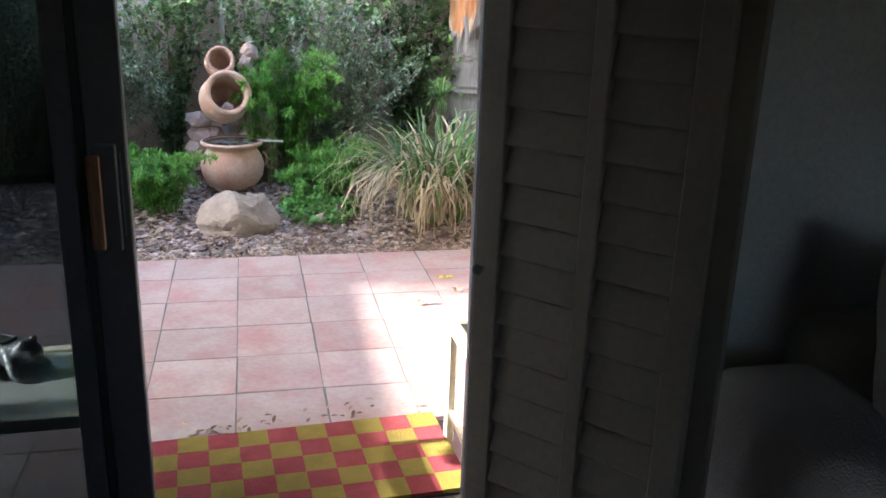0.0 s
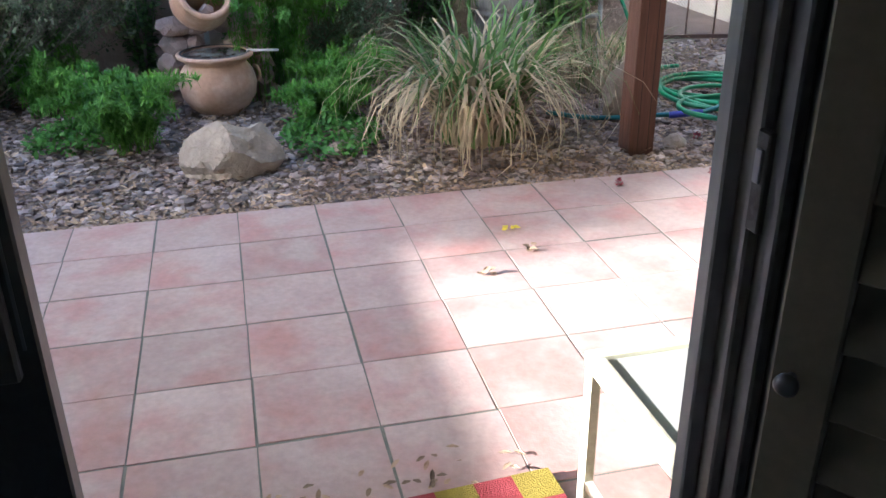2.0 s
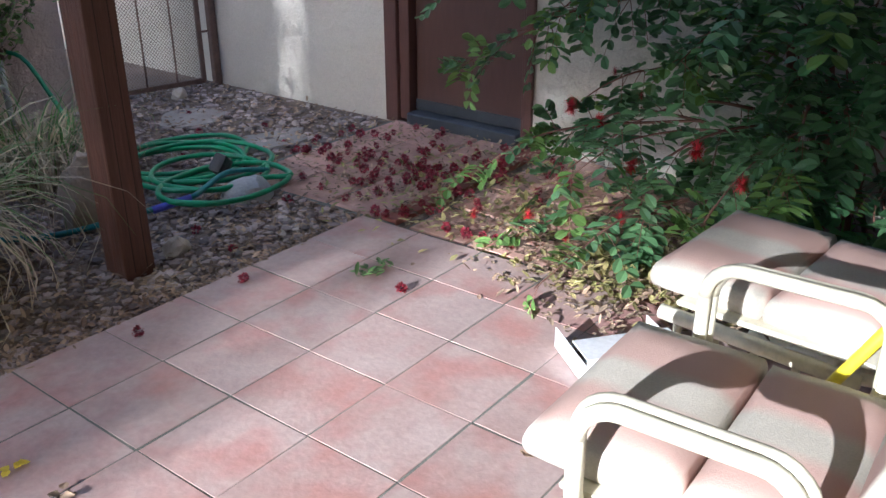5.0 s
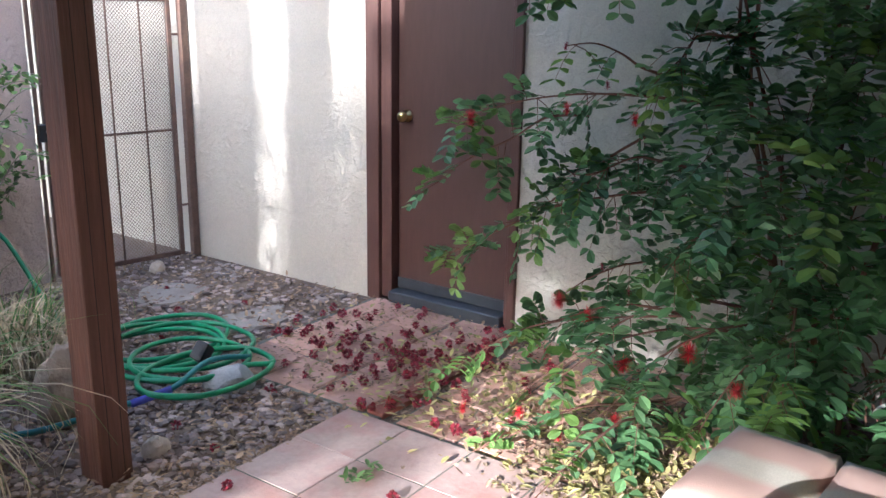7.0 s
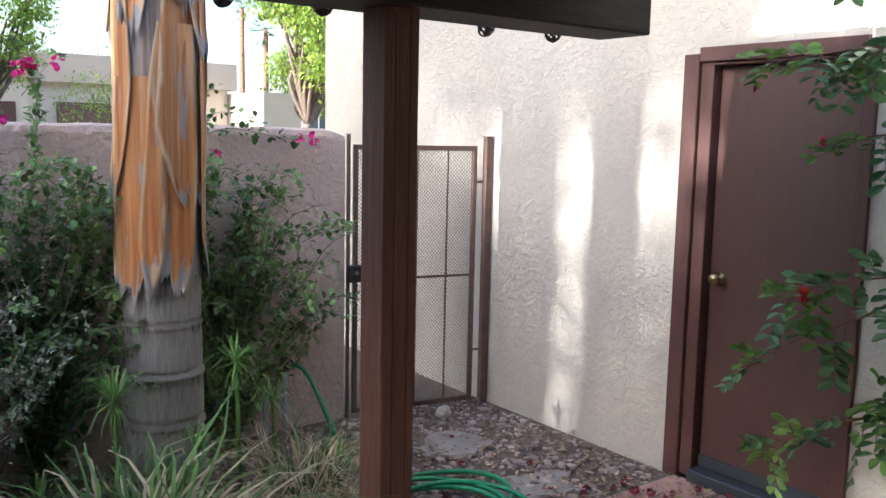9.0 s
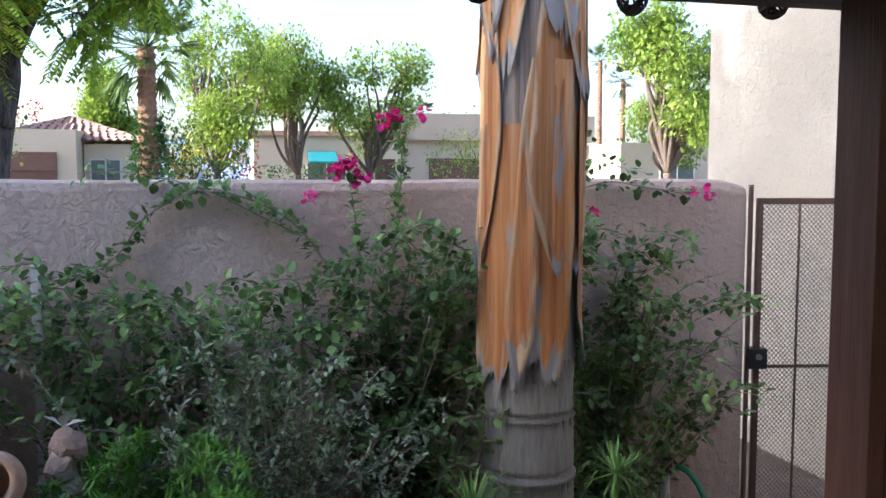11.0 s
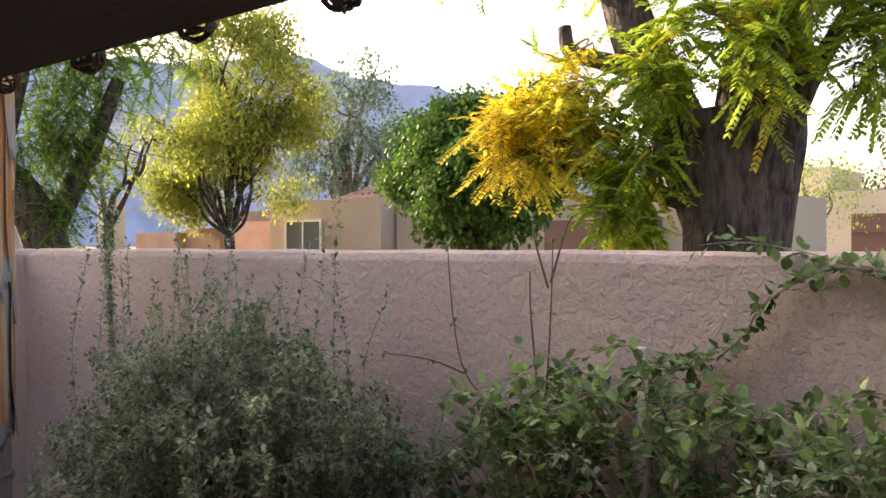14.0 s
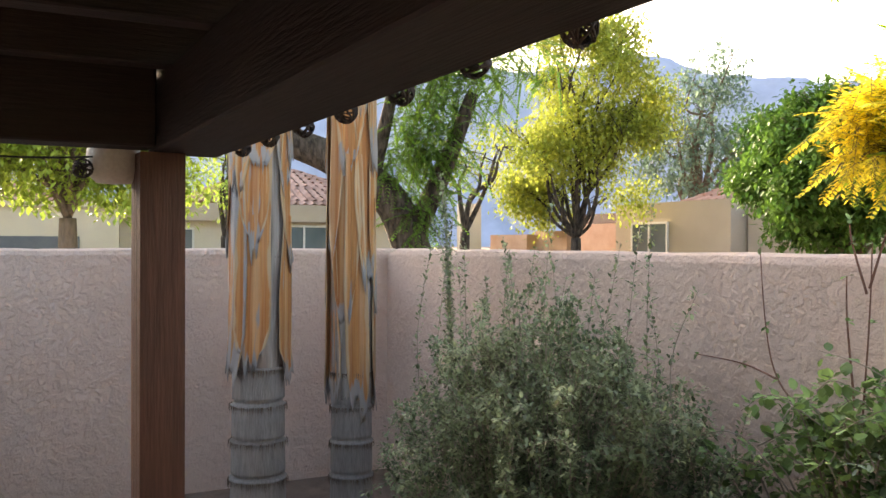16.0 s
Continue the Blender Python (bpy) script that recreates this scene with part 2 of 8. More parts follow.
M["bulb_cage"] = material("dark_wicker_ball", (0.03, 0.02, 0.018), (0.05, 0.035, 0.03), rough=0.7)
M["lamp_white"] = material("weathered_lamp_housing", (0.55, 0.53, 0.50), (0.62, 0.60, 0.56), rough=0.6)
M["trunk_ring"] = material("grey_ringed_trunk", (0.24, 0.225, 0.215), (0.33, 0.31, 0.29), scale=12, rough=0.9, bump=0.6, fine=30, stretch=(5, 5, 0.7), bump_dist=0.015)
M["boot_orange"] = material("orange_palm_boot", (0.32, 0.10, 0.025), (0.52, 0.25, 0.085), scale=3, rough=0.7, bump=0.4, fine=26, stretch=(9, 9, 0.22), random=0.22, c3=(0.56, 0.38, 0.22), c3_scale=2.4, c3_amount=0.5)
M["boot_pale"] = material("pale_boot_edge", (0.58, 0.47, 0.34), (0.66, 0.56, 0.44), scale=4, rough=0.75, bump=0.4, fine=26, stretch=(7, 7, 0.28), c3=(0.46, 0.26, 0.11), c3_scale=3.0, c3_amount=0.6)
M["boot_dark"] = material("dark_inner_sheath", (0.10, 0.06, 0.035), (0.24, 0.13, 0.065), scale=5, rough=0.85, bump=0.5, fine=26, stretch=(7, 7, 0.3))
M["stone_mid"] = material("weathered_boulder", (0.40, 0.33, 0.26), (0.50, 0.425, 0.34), scale=5, rough=0.92, bump=0.8, fine=30, c3=(0.27, 0.22, 0.175), c3_scale=7, bump_dist=0.025)
M["stone_tan"] = material("tan_boulder", (0.33, 0.26, 0.20), (0.42, 0.34, 0.27), scale=5, rough=0.92, bump=0.7, fine=38, c3=(0.26, 0.20, 0.155), c3_scale=6, bump_dist=0.02)


def worn(m, grey, pale):
    """Weathering on a frond base: bleached edges and a grey split foot, laid down in its wear attribute."""
    N, L = m.node_tree.nodes, m.node_tree.links
    base = N["Principled BSDF"].inputs["Base Color"]
    src = base.links[0].from_socket
    at = N.new("ShaderNodeAttribute")
    at.attribute_name = "wear"
    sep = N.new("ShaderNodeSeparateColor")
    L.new(at.outputs["Color"], sep.inputs[0])
    co = N.new("ShaderNodeTexCoord")
    mp = N.new("ShaderNodeMapping")
    mp.inputs["Scale"].default_value = (30, 30, 7)
    L.new(co.outputs["Object"], mp.inputs[0])
    rag = N.new("ShaderNodeTexNoise")
    rag.inputs["Scale"].default_value, rag.inputs["Detail"].default_value = 1.0, 5.0
    L.new(mp.outputs[0], rag.inputs["Vector"])
    for k, col in ((1, pale), (0, grey)):
        torn = N.new("ShaderNodeMath")
        torn.operation = "ADD"
        L.new(sep.outputs[k], torn.inputs[0])
        L.new(rag.outputs[0], torn.inputs[1])
        crisp = N.new("ShaderNodeMapRange")
        crisp.inputs[1].default_value, crisp.inputs[2].default_value = 0.92, 1.25
        L.new(torn.outputs[0], crisp.inputs[0])
        mx = N.new("ShaderNodeMixRGB")
        L.new(crisp.outputs[0], mx.inputs[0])
        L.new(src, mx.inputs[1])
        mx.inputs[2].default_value = (*col, 1)
        src = mx.outputs[0]
    L.new(src, base)
    return m


worn(M["boot_orange"], (0.31, 0.29, 0.28), (0.50, 0.36, 0.22))
M["boot_grey"] = material("grey_palm_boot", (0.15, 0.135, 0.125), (0.44, 0.41, 0.385), scale=5, rough=0.85, bump=0.5, fine=26, stretch=(7, 7, 0.3), random=0.2, c3=(0.42, 0.22, 0.09), c3_scale=2.0, c3_amount=0.5)
M["bark_dark"] = material("dark_fissured_bark", (0.022, 0.016, 0.013), (0.115, 0.09, 0.073), scale=5, rough=0.97, bump=1.0, fine=12, stretch=(3, 3, 0.9), bump_dist=0.09, c3=(0.15, 0.12, 0.10), c3_scale=2.5, c3_amount=0.5)
M["bark_brown"] = material("brown_bark", (0.13, 0.095, 0.07), (0.19, 0.145, 0.11), scale=7, rough=0.95, bump=0.7, fine=22, stretch=(3, 3, 0.7), bump_dist=0.03)
M["palm_bark"] = material("red_brown_palm_bark", (0.22, 0.115, 0.065), (0.32, 0.18, 0.11), scale=8, rough=0.95, bump=0.8, fine=12, bump_dist=0.05)
M["twig"] = material("grey_brown_twig", (0.24, 0.195, 0.16), (0.36, 0.31, 0.26), rough=0.9, bump=0.1)
M["red_twig"] = material("reddish_twig", (0.15, 0.07, 0.05), (0.20, 0.10, 0.07), rough=0.9, bump=0.1)
M["leaf_boug"] = leafy("bougainvillea_leaf", (0.09, 0.18, 0.05), (0.26, 0.39, 0.14), rough=0.38, scale=2.2, island=0.6)
M["leaf_sage"] = leafy("sage_leaf", (0.12, 0.18, 0.09), (0.29, 0.34, 0.20), scale=2.0, island=0.6)
M["leaf_silver"] = leafy("silvery_leaf", (0.18, 0.27, 0.17), (0.36, 0.44, 0.31), scale=2.0, island=0.5)
M["leaf_fern"] = leafy("asparagus_fern_leaf", (0.10, 0.26, 0.035), (0.19, 0.40, 0.07), scale=3)
M["leaf_cover"] = leafy("ground_cover_leaf", (0.08, 0.23, 0.04), (0.16, 0.34, 0.07), scale=3)
M["leaf_vine"] = leafy("dark_vine_leaf", (0.085, 0.20, 0.085), (0.18, 0.33, 0.14), rough=0.30, scale=2.0, island=0.5)
M["leaf_fallen"] = leafy("fading_fallen_leaf", (0.30, 0.30, 0.10), (0.52, 0.44, 0.20), scale=5, island=0.5)
M["leaf_young"] = leafy("young_vine_leaf", (0.13, 0.26, 0.05), (0.20, 0.34, 0.09))
M["leaf_feather"] = leafy("feathery_green_leaf", (0.28, 0.44, 0.05), (0.44, 0.56, 0.075), translucent=0.6)
M["leaf_arch"] = leafy("arching_tree_leaf", (0.085, 0.19, 0.03), (0.16, 0.29, 0.045), translucent=0.4)
M["leaf_yellow"] = leafy("yellow_autumn_leaf", (0.80, 0.63, 0.07), (0.72, 0.68, 0.10), translucent=0.6)
M["leaf_ficus"] = leafy("dark_ficus_leaf", (0.05, 0.13, 0.022), (0.13, 0.25, 0.045))
M["leaf_street"] = leafy("street_tree_leaf", (0.22, 0.34, 0.055), (0.37, 0.47, 0.085), translucent=0.4)
M["leaf_ytree"] = leafy("yellow_green_leaf", (0.27, 0.34, 0.06), (0.40, 0.42, 0.07), translucent=0.45)
M["leaf_bluegreen"] = leafy("blue_green_leaf", (0.13, 0.21, 0.15), (0.19, 0.27, 0.19), translucent=0.35)
M["leaf_palm"] = leafy("fan_palm_frond", (0.10, 0.17, 0.05), (0.17, 0.25, 0.08))
M["leaf_hedge"] = leafy("hedge_leaf", (0.04, 0.10, 0.025), (0.08, 0.16, 0.04))
M["grass_green"] = leafy("green_grass_blade", (0.085, 0.18, 0.045), (0.17, 0.29, 0.08))
M["grass_dry"] = leafy("dry_grass_blade", (0.36, 0.275, 0.16), (0.62, 0.53, 0.37), translucent=0.2)
M["magenta"] = leafy("magenta_bract", (0.62, 0.02, 0.20), (0.75, 0.04, 0.28), translucent=0.4)
M["flower_red"] = leafy("red_powder_puff", (0.62, 0.03, 0.045), (0.78, 0.08, 0.09), translucent=0.3)
M["shrub_red"] = leafy("far_red_shrub", (0.40, 0.05, 0.05), (0.30, 0.10, 0.05), translucent=0.2, rough=0.95)
M["flower_dead"] = leafy("withered_dark_red_flower", (0.22, 0.018, 0.034), (0.34, 0.04, 0.06), translucent=0.15, island=0.6)
M["far_stucco"] = material("far_house_stucco", (0.56, 0.48, 0.37), (0.62, 0.54, 0.43), scale=0.5, rough=0.95, bump=0.1, random=0.05)
M["far_tan"] = material("far_house_tan_stucco", (0.40, 0.33, 0.25), (0.46, 0.38, 0.30), scale=0.5, rough=0.95, bump=0.1)
M["far_brick"] = material("far_adobe_wall", (0.46, 0.27, 0.18), (0.54, 0.34, 0.24), scale=2, rough=0.95, bump=0.2)
M["far_roof"] = material("clay_roof_tile", (0.36, 0.20, 0.155), (0.46, 0.29, 0.235), scale=3, rough=0.85, bump=0.2, island=0.25)
M["garage_brown"] = material("brown_garage_door", (0.13, 0.065, 0.05), (0.16, 0.08, 0.06), scale=2, rough=0.6)
M["garage_grey"] = material("slate_grey_garage_door", (0.10, 0.11, 0.125), (0.13, 0.14, 0.155), scale=2, rough=0.6)
M["teal"] = material("teal_awning", (0.03, 0.28, 0.30), (0.04, 0.33, 0.35), rough=0.8)
# The pale blue is air haze mixed into the rock colour.
M["mountain"] = material("haze_tinted_mountain", (0.36, 0.395, 0.51), (0.43, 0.46, 0.56), scale=0.006, rough=1.0, bump=0.0, fine=0.03, spec=0.0)
M["asphalt"] = material("asphalt", (0.05, 0.05, 0.052), (0.065, 0.064, 0.063), rough=0.95, bump=0.3)
M["cushion"] = None


def cushion_material():
    """Faded outdoor cloth with broad pink and grey-cream stripes running front to back."""
    m = material("striped_cushion_cloth", (0.50, 0.46, 0.38), (0.57, 0.525, 0.44), scale=6, rough=0.95, bump=0.12, fine=220, c3=(0.40, 0.37, 0.31), c3_scale=5, c3_amount=0.4)
    N, L = m.node_tree.nodes, m.node_tree.links
    bsdf = N["Principled BSDF"]
    base = bsdf.inputs["Base Color"].links[0].from_socket
    co = N.new("ShaderNodeTexCoord")
    sep = N.new("ShaderNodeSeparateXYZ")
    L.new(co.outputs["Object"], sep.inputs[0])
    warp = N.new("ShaderNodeTexNoise")
    warp.inputs["Scale"].default_value = 9.0
    L.new(co.outputs["Object"], warp.inputs[0])
    add = N.new("ShaderNodeMath")
    add.operation = "MULTIPLY_ADD"
    add.inputs[1].default_value = 0.03
    L.new(warp.outputs[0], add.inputs[0])
    L.new(sep.outputs[0], add.inputs[2])
    fr = N.new("ShaderNodeMath")
    fr.operation = "PINGPONG"
    fr.inputs[1].default_value = 0.13
    L.new(add.outputs[0], fr.inputs[0])
    ramp = N.new("ShaderNodeValToRGB")
    e = ramp.color_ramp.elements
    e[0].position, e[0].color = 0.035, (0, 0, 0, 1)
    e[1].position, e[1].color = 0.075, (1, 1, 1, 1)
    L.new(fr.outputs[0], ramp.inputs[0])
    x = N.new("ShaderNodeMix")
    x.data_type = "RGBA"
    L.new(ramp.outputs[0], x.inputs[0])
    L.new(base, x.inputs[6])
    x.inputs[7].default_value = (0.52, 0.35, 0.29, 1)
    L.new(x.outputs[2], bsdf.inputs["Base Color"])
    return m


M["cushion"] = cushion_material()

# ---- building helpers ----
RNG = random.Random(7)


def thing(name, label, category, at=(0, 0, 0), turn=0.0, group="", kind=""):
    ob = new(name)
    ob.matrix_basis = pose(*at, 0, 0, turn)
    ob.empty_display_size = 0.1
    return tagged(ob, label, category, group, kind)


def finish(name, mesh, mat, parent=None, label="", smooth=False):
    mats = mat if isinstance(mat, (list, tuple)) else [mat]
    for m in mats:
        mesh.materials.append(M[m])
    if smooth:
        mesh.polygons.foreach_set("use_smooth", [True] * len(mesh.polygons))
    ob = new(name, mesh)
    if parent is not None:
        ob.parent = parent
    if label:
        tagged(ob, label)
    return ob


def part(name, bm, mat, parent=None, label="", smooth=False):
    mesh = bpy.data.meshes.new(name)
    bm.to_mesh(mesh)
    bm.free()
    return finish(name, mesh, mat, parent, label, smooth)


class Soup:
    """Loose faces gathered in lists, for foliage and other things of many small pieces."""

    def __init__(self):
        self.v, self.f, self.m = [], [], []

    def add(self, pts, faces, mat=0):
        n = len(self.v)
        self.v.extend(pts)
        for f in faces:
            self.f.append(tuple(i + n for i in f))
            self.m.append(mat)

    def leaf(self, p, way, length, width, up=Vector((0, 0, 1)), mat=0, bend=0.15):
        way = way.normalized()
        side = way.cross(up)
        if side.length < 1e-3:
            side = way.cross(Vector((1, 0, 0)))
        side.normalize()
        top = side.cross(way)
        mid = p + way * length * 0.5 - top * bend * length * 0.3
        tip = p + way * length - top * bend * length
        a, b = mid + side * width * 0.5 + top * width * 0.12, mid - side * width * 0.5 + top * width * 0.12
        if length > 0.07:
            self.add([p[:], a[:], tip[:], b[:], mid[:]], [(0, 1, 4), (1, 2, 4), (2, 3, 4), (3, 0, 4)], mat)
        else:
            q1, q2 = p.lerp(mid, 0.5), mid.lerp(tip, 0.55)
            w = side * width * 0.40
            self.add([p[:], (q1 + w)[:], a[:], (q2 + w)[:], tip[:], (q2 - w)[:], b[:], (q1 - w)[:]], [(0, 1, 2, 3, 4), (0, 4, 5, 6, 7)], mat)

    def blade(self, pts, width, mat=0):
        """A flat ribbon along pts that tapers to its tip."""
        vs, fs = [], []
        n = len(pts)
        for i, p in enumerate(pts):
            t = (pts[min(i + 1, n - 1)] - pts[max(i - 1, 0)])
            s = t.cross(Vector((0.1, 0.05, 1)))
            s = s.normalized() if s.length > 1e-6 else Vector((1, 0, 0))
            w = width * (1 - i / (n - 1)) * 0.5 + width * 0.04
            vs += [(p + s * w)[:], (p - s * w)[:]]
        for i in range(n - 1):
            fs.append((2 * i, 2 * i + 1, 2 * i + 3, 2 * i + 2))
        self.add(vs, fs, mat)

    def stem(self, pts, r0, r1, sides=5, mat=0):
        vs, fs = [], []
        n = len(pts)
        for i, p in enumerate(pts):
            t = (pts[min(i + 1, n - 1)] - pts[max(i - 1, 0)]).normalized()
            a = t.cross(Vector((0.3, 0.9, 0.2)))
            if a.length < 1e-3:
                a = t.cross(Vector((1, 0, 0)))
            a.normalize()
            b = t.cross(a)
            r = r0 + (r1 - r0) * i / (n - 1)
            for k in range(sides):
                q = 2 * math.pi * k / sides
                vs.append((p + a * (math.cos(q) * r) + b * (math.sin(q) * r))[:])
        for i in range(n - 1):
            for k in range(sides):
                k2 = (k + 1) % sides
                fs.append((i * sides + k, i * sides + k2, (i + 1) * sides + k2, (i + 1) * sides + k))
        fs.append(tuple(range(sides))[::-1])
        fs.append(tuple((n - 1) * sides + k for k in range(sides)))
        self.add(vs, fs, mat)

    def mesh(self, name):
        me = bpy.data.meshes.new(name)
        me.from_pydata(self.v, [], self.f)
        me.polygons.foreach_set("material_index", self.m)
        me.update()
        return me

    def out(self, name, mat, parent=None, label="", smooth=False):
        return finish(name, self.mesh(name), mat, parent, label, smooth)


def box(bm, x0, x1, y0, y1, z0, z1, bevel=0.0, segs=1):
    r = bmesh.ops.create_cube(bm, size=1.0, matrix=Matrix.LocRotScale(((x0 + x1) / 2, (y0 + y1) / 2, (z0 + z1) / 2), None, (abs(x1 - x0), abs(y1 - y0), abs(z1 - z0))))
    if bevel:
        edges = list({e for v in r["verts"] for e in v.link_edges})
        bmesh.ops.bevel(bm, geom=edges, offset=bevel, segments=segs, affect="EDGES", profile=0.7)
    return bm


def boxpart(name, dims, mat, parent=None, label="", bevel=0.0, segs=1):
    return part(name, box(bmesh.new(), *dims, bevel, segs), mat, parent, label)


def lathe(profile, segs=32, center=(0, 0, 0)):
    """A round body from (radius, height) pairs."""
    bm = bmesh.new()
    rings = []
    for r, z in profile:
        rings.append([bm.verts.new((center[0] + r * math.cos(2 * math.pi * k / segs), center[1] + r * math.sin(2 * math.pi * k / segs), center[2] + z)) for k in range(segs)] if r > 1e-4 else [bm.verts.new((center[0], center[1], center[2] + z))])
    for a, b in zip(rings, rings[1:]):
        for k in range(segs):
            k2 = (k + 1) % segs
            if len(a) == 1:
                bm.faces.new((a[0], b[k2], b[k])) if len(b) > 1 else None
            elif len(b) == 1:
                bm.faces.new((a[k], a[k2], b[0]))
            else:
                bm.faces.new((a[k], a[k2], b[k2], b[k]))
    bmesh.ops.recalc_face_normals(bm, faces=bm.faces)
    return bm


def smooth_path(pts, n=6, closed=False):
    """Catmull-Rom through pts."""
    p = [Vector(q) for q in pts]
    out = []
    m = len(p)
    for i in range(m if closed else m - 1):
        a, b, c, d = (p[(i - 1) % m], p[i], p[(i + 1) % m], p[(i + 2) % m]) if closed else (p[max(i - 1, 0)], p[i], p[i + 1], p[min(i + 2, m - 1)])
        for k in range(n):
            t = k / n
            out.append(0.5 * ((2 * b) + (c - a) * t + (2 * a - 5 * b + 4 * c - d) * t * t + (3 * b - a - 3 * c + d) * t ** 3))
    if not closed:
        out.append(p[-1])
    return out


def tube(pts, r, sides=10, r1=None):
    s = Soup()
    s.stem(pts, r, r if r1 is None else r1, sides)
    return s


def rock(name, size, mat, at, label, seed=0, turn=0.0, rough=0.25, category="rock", group="", sink=0.15, cuts=3):
    bm = bmesh.new()
    bmesh.ops.create_icosphere(bm, subdivisions=cuts, radius=1.0)
    off = Vector((seed * 3.1, seed * 1.7, seed * 0.9))
    for v in bm.verts:
        n = v.co.normalized()
        d = 1 + rough * noise.noise(n * 1.3 + off) * 1.6 + rough * 0.5 * noise.noise(n * 3.4 + off) + 0.04 * noise.noise(n * 9 + off)
        co = n * d
        for ax in (Vector((0.7, -0.5, 0.5)), Vector((-0.6, -0.6, 0.5)), Vector((0.1, 0.8, 0.6)), Vector((0.0, -0.9, -0.1))):
            a = (ax + Vector((noise.noise(off + ax), noise.noise(off * 2 + ax), 0)) * 0.5).normalized()
            over = co.dot(a) - 0.72
            if over > 0:
                co -= a * over * 0.85
        v.co = Vector((co.x * size[0], co.y * size[1], max(co.z, -0.6) * size[2]))
    lo = min(v.co.z for v in bm.verts)
    for v in bm.verts:
        v.co.z -= lo + sink * size[2]
    ob = part(name, bm, mat)
    ob.matrix_basis = pose(*at, 0, 0, turn)
    return tagged(ob, label, category, group)

# ---- setting: ground, patio, walls ----
GROUND = -0.03


def ground_sheet():
    s = Soup()
    xs = [-900, -300, -90, -30, -12, -6, -4, -2, -1, 0, 1, 2, 3, 4, 5, 8, 14, 30, 90, 300, 900]
    ys = [-900, -300, -60, -10, -3, 0, 2, 4, 4.6, 5.2, 5.8, 6.4, 7, 8, 10, 14, 20, 30, 60, 150, 400, 1100]
    pts = [(x, y, GROUND) for y in ys for x in xs]
    n = len(xs)
    s.add(pts, [(j * n + i, j * n + i + 1, (j + 1) * n + i + 1, (j + 1) * n + i) for j in range(len(ys) - 1) for i in range(n - 1)])
    return tagged(s.out("ground", "soil"), "brown gravelly desert garden soil reaching to the horizon", "ground", kind="structure")


ground = ground_sheet()

X0, Y0, PITCH = 0.03, 3.49, 0.308
PATIO_W, PATIO_E, PATIO_S, PATIO_N = X0 - 11 * PITCH, X0 + 9 * PITCH, Y0 - 5 * PITCH, Y0 + 3 * PITCH
patio = boxpart("patio_floor", (PATIO_W, PATIO_E, PATIO_S, PATIO_N, GROUND - 0.06, -0.0018), "grout", label="grey mortar bed of the terracotta patio")
tagged(patio, "patio floor of square terracotta tiles set in grey grout", "patio floor", kind="structure")
path_bed = boxpart("path_floor", (2.83, 4.04, 4.28, 5.30, GROUND - 0.05, -0.022), "grout")
tagged(path_bed, "short tiled path to the brown door, strewn with dead blossoms", "path", kind="structure")
side_bed = boxpart("side_floor", (2.83, 4.04, 3.05, 4.21, GROUND - 0.05, -0.022), "grout")
tagged(side_bed, "dark tiled strip under the flowering vine beside the house", "path", kind="structure")


def wall_box(name, dims, mat, label):
    return tagged(boxpart(name, dims, mat), label, "wall", kind="structure")


WALL_TOP = 1.735


def coped_wall(name, x0, x1, y0, y1, top, mat, label):
    """A stucco wall with a rounded, slightly uneven top."""
    along_x = abs(x1 - x0) > abs(y1 - y0)
    length, thick = (abs(x1 - x0), abs(y1 - y0)) if along_x else (abs(y1 - y0), abs(x1 - x0))
    r = 0.045
    prof = [(0, -0.1), (0, top - r), (r * 0.3, top - r * 0.3), (r, top), (thick - r, top), (thick - r * 0.3, top - r * 0.3), (thick, top - r), (thick, -0.1)]
    s = Soup()
    n = max(2, int(length / 0.12))
    vs = []
    for i in range(n + 1):
        u = length * i / n
        wob = 0.008 * noise.noise(Vector((u * 1.7, x0, y0))) + 0.004 * noise.noise(Vector((u * 7, x0, y0)))
        endr = 0.03 * max(0, 1 - min(u, length - u) / 0.06)
        for a, z in prof:
            zz = z + (wob - endr if z > 0.5 else 0)
            vs.append((min(x0, x1) + u, min(y0, y1) + a, zz) if along_x else (min(x0, x1) + a, min(y0, y1) + u, zz))
    k = len(prof)
    fs = [(i * k + j, i * k + j + 1, (i + 1) * k + j + 1, (i + 1) * k + j) for i in range(n) for j in range(k - 1)]
    fs += [tuple(range(k)), tuple(n * k + j for j in range(k))[::-1]]
    if not along_x:
        fs = [f[::-1] for f in fs]
    s.add(vs, [f[::-1] for f in fs])
    ob = s.out(name, mat)
    bm = bmesh.new()
    bm.from_mesh(ob.data)
    bmesh.ops.recalc_face_normals(bm, faces=bm.faces)
    bm.to_mesh(ob.data)
    bm.free()
    return tagged(ob, label, "wall", kind="structure")


coped_wall("wall_north", -4.86, 3.08, 7.03, 7.23, WALL_TOP, "garden_wall", "head-high pinkish tan garden wall in rough trowelled stucco")
coped_wall("wall_west", -5.06, -4.863, 1.95, 7.23, WALL_TOP, "garden_wall", "tan stucco garden wall behind the palm trunks")

HX = 4.04                      # face of the house wing with the brown door
D_Y0, D_Y1, D_TOP = 4.36, 5.33, 2.13
wall_box("wall_east", (HX, HX + 0.2, 1.99, D_Y0 - 0.001, -0.1, 3.5), "house_wall", "cream stucco house wall behind the flowering vine")
wall_box("wall_east_north", (HX, HX + 0.2, D_Y1 + 0.001, 9.0, -0.1, 3.5), "house_wall", "cream stucco house wall with patches of sun")
wall_box("wall_east_lintel", (HX, HX + 0.2, D_Y0 - 0.001, D_Y1 + 0.001, D_TOP, 3.5), "house_wall", "cream stucco above the brown door")
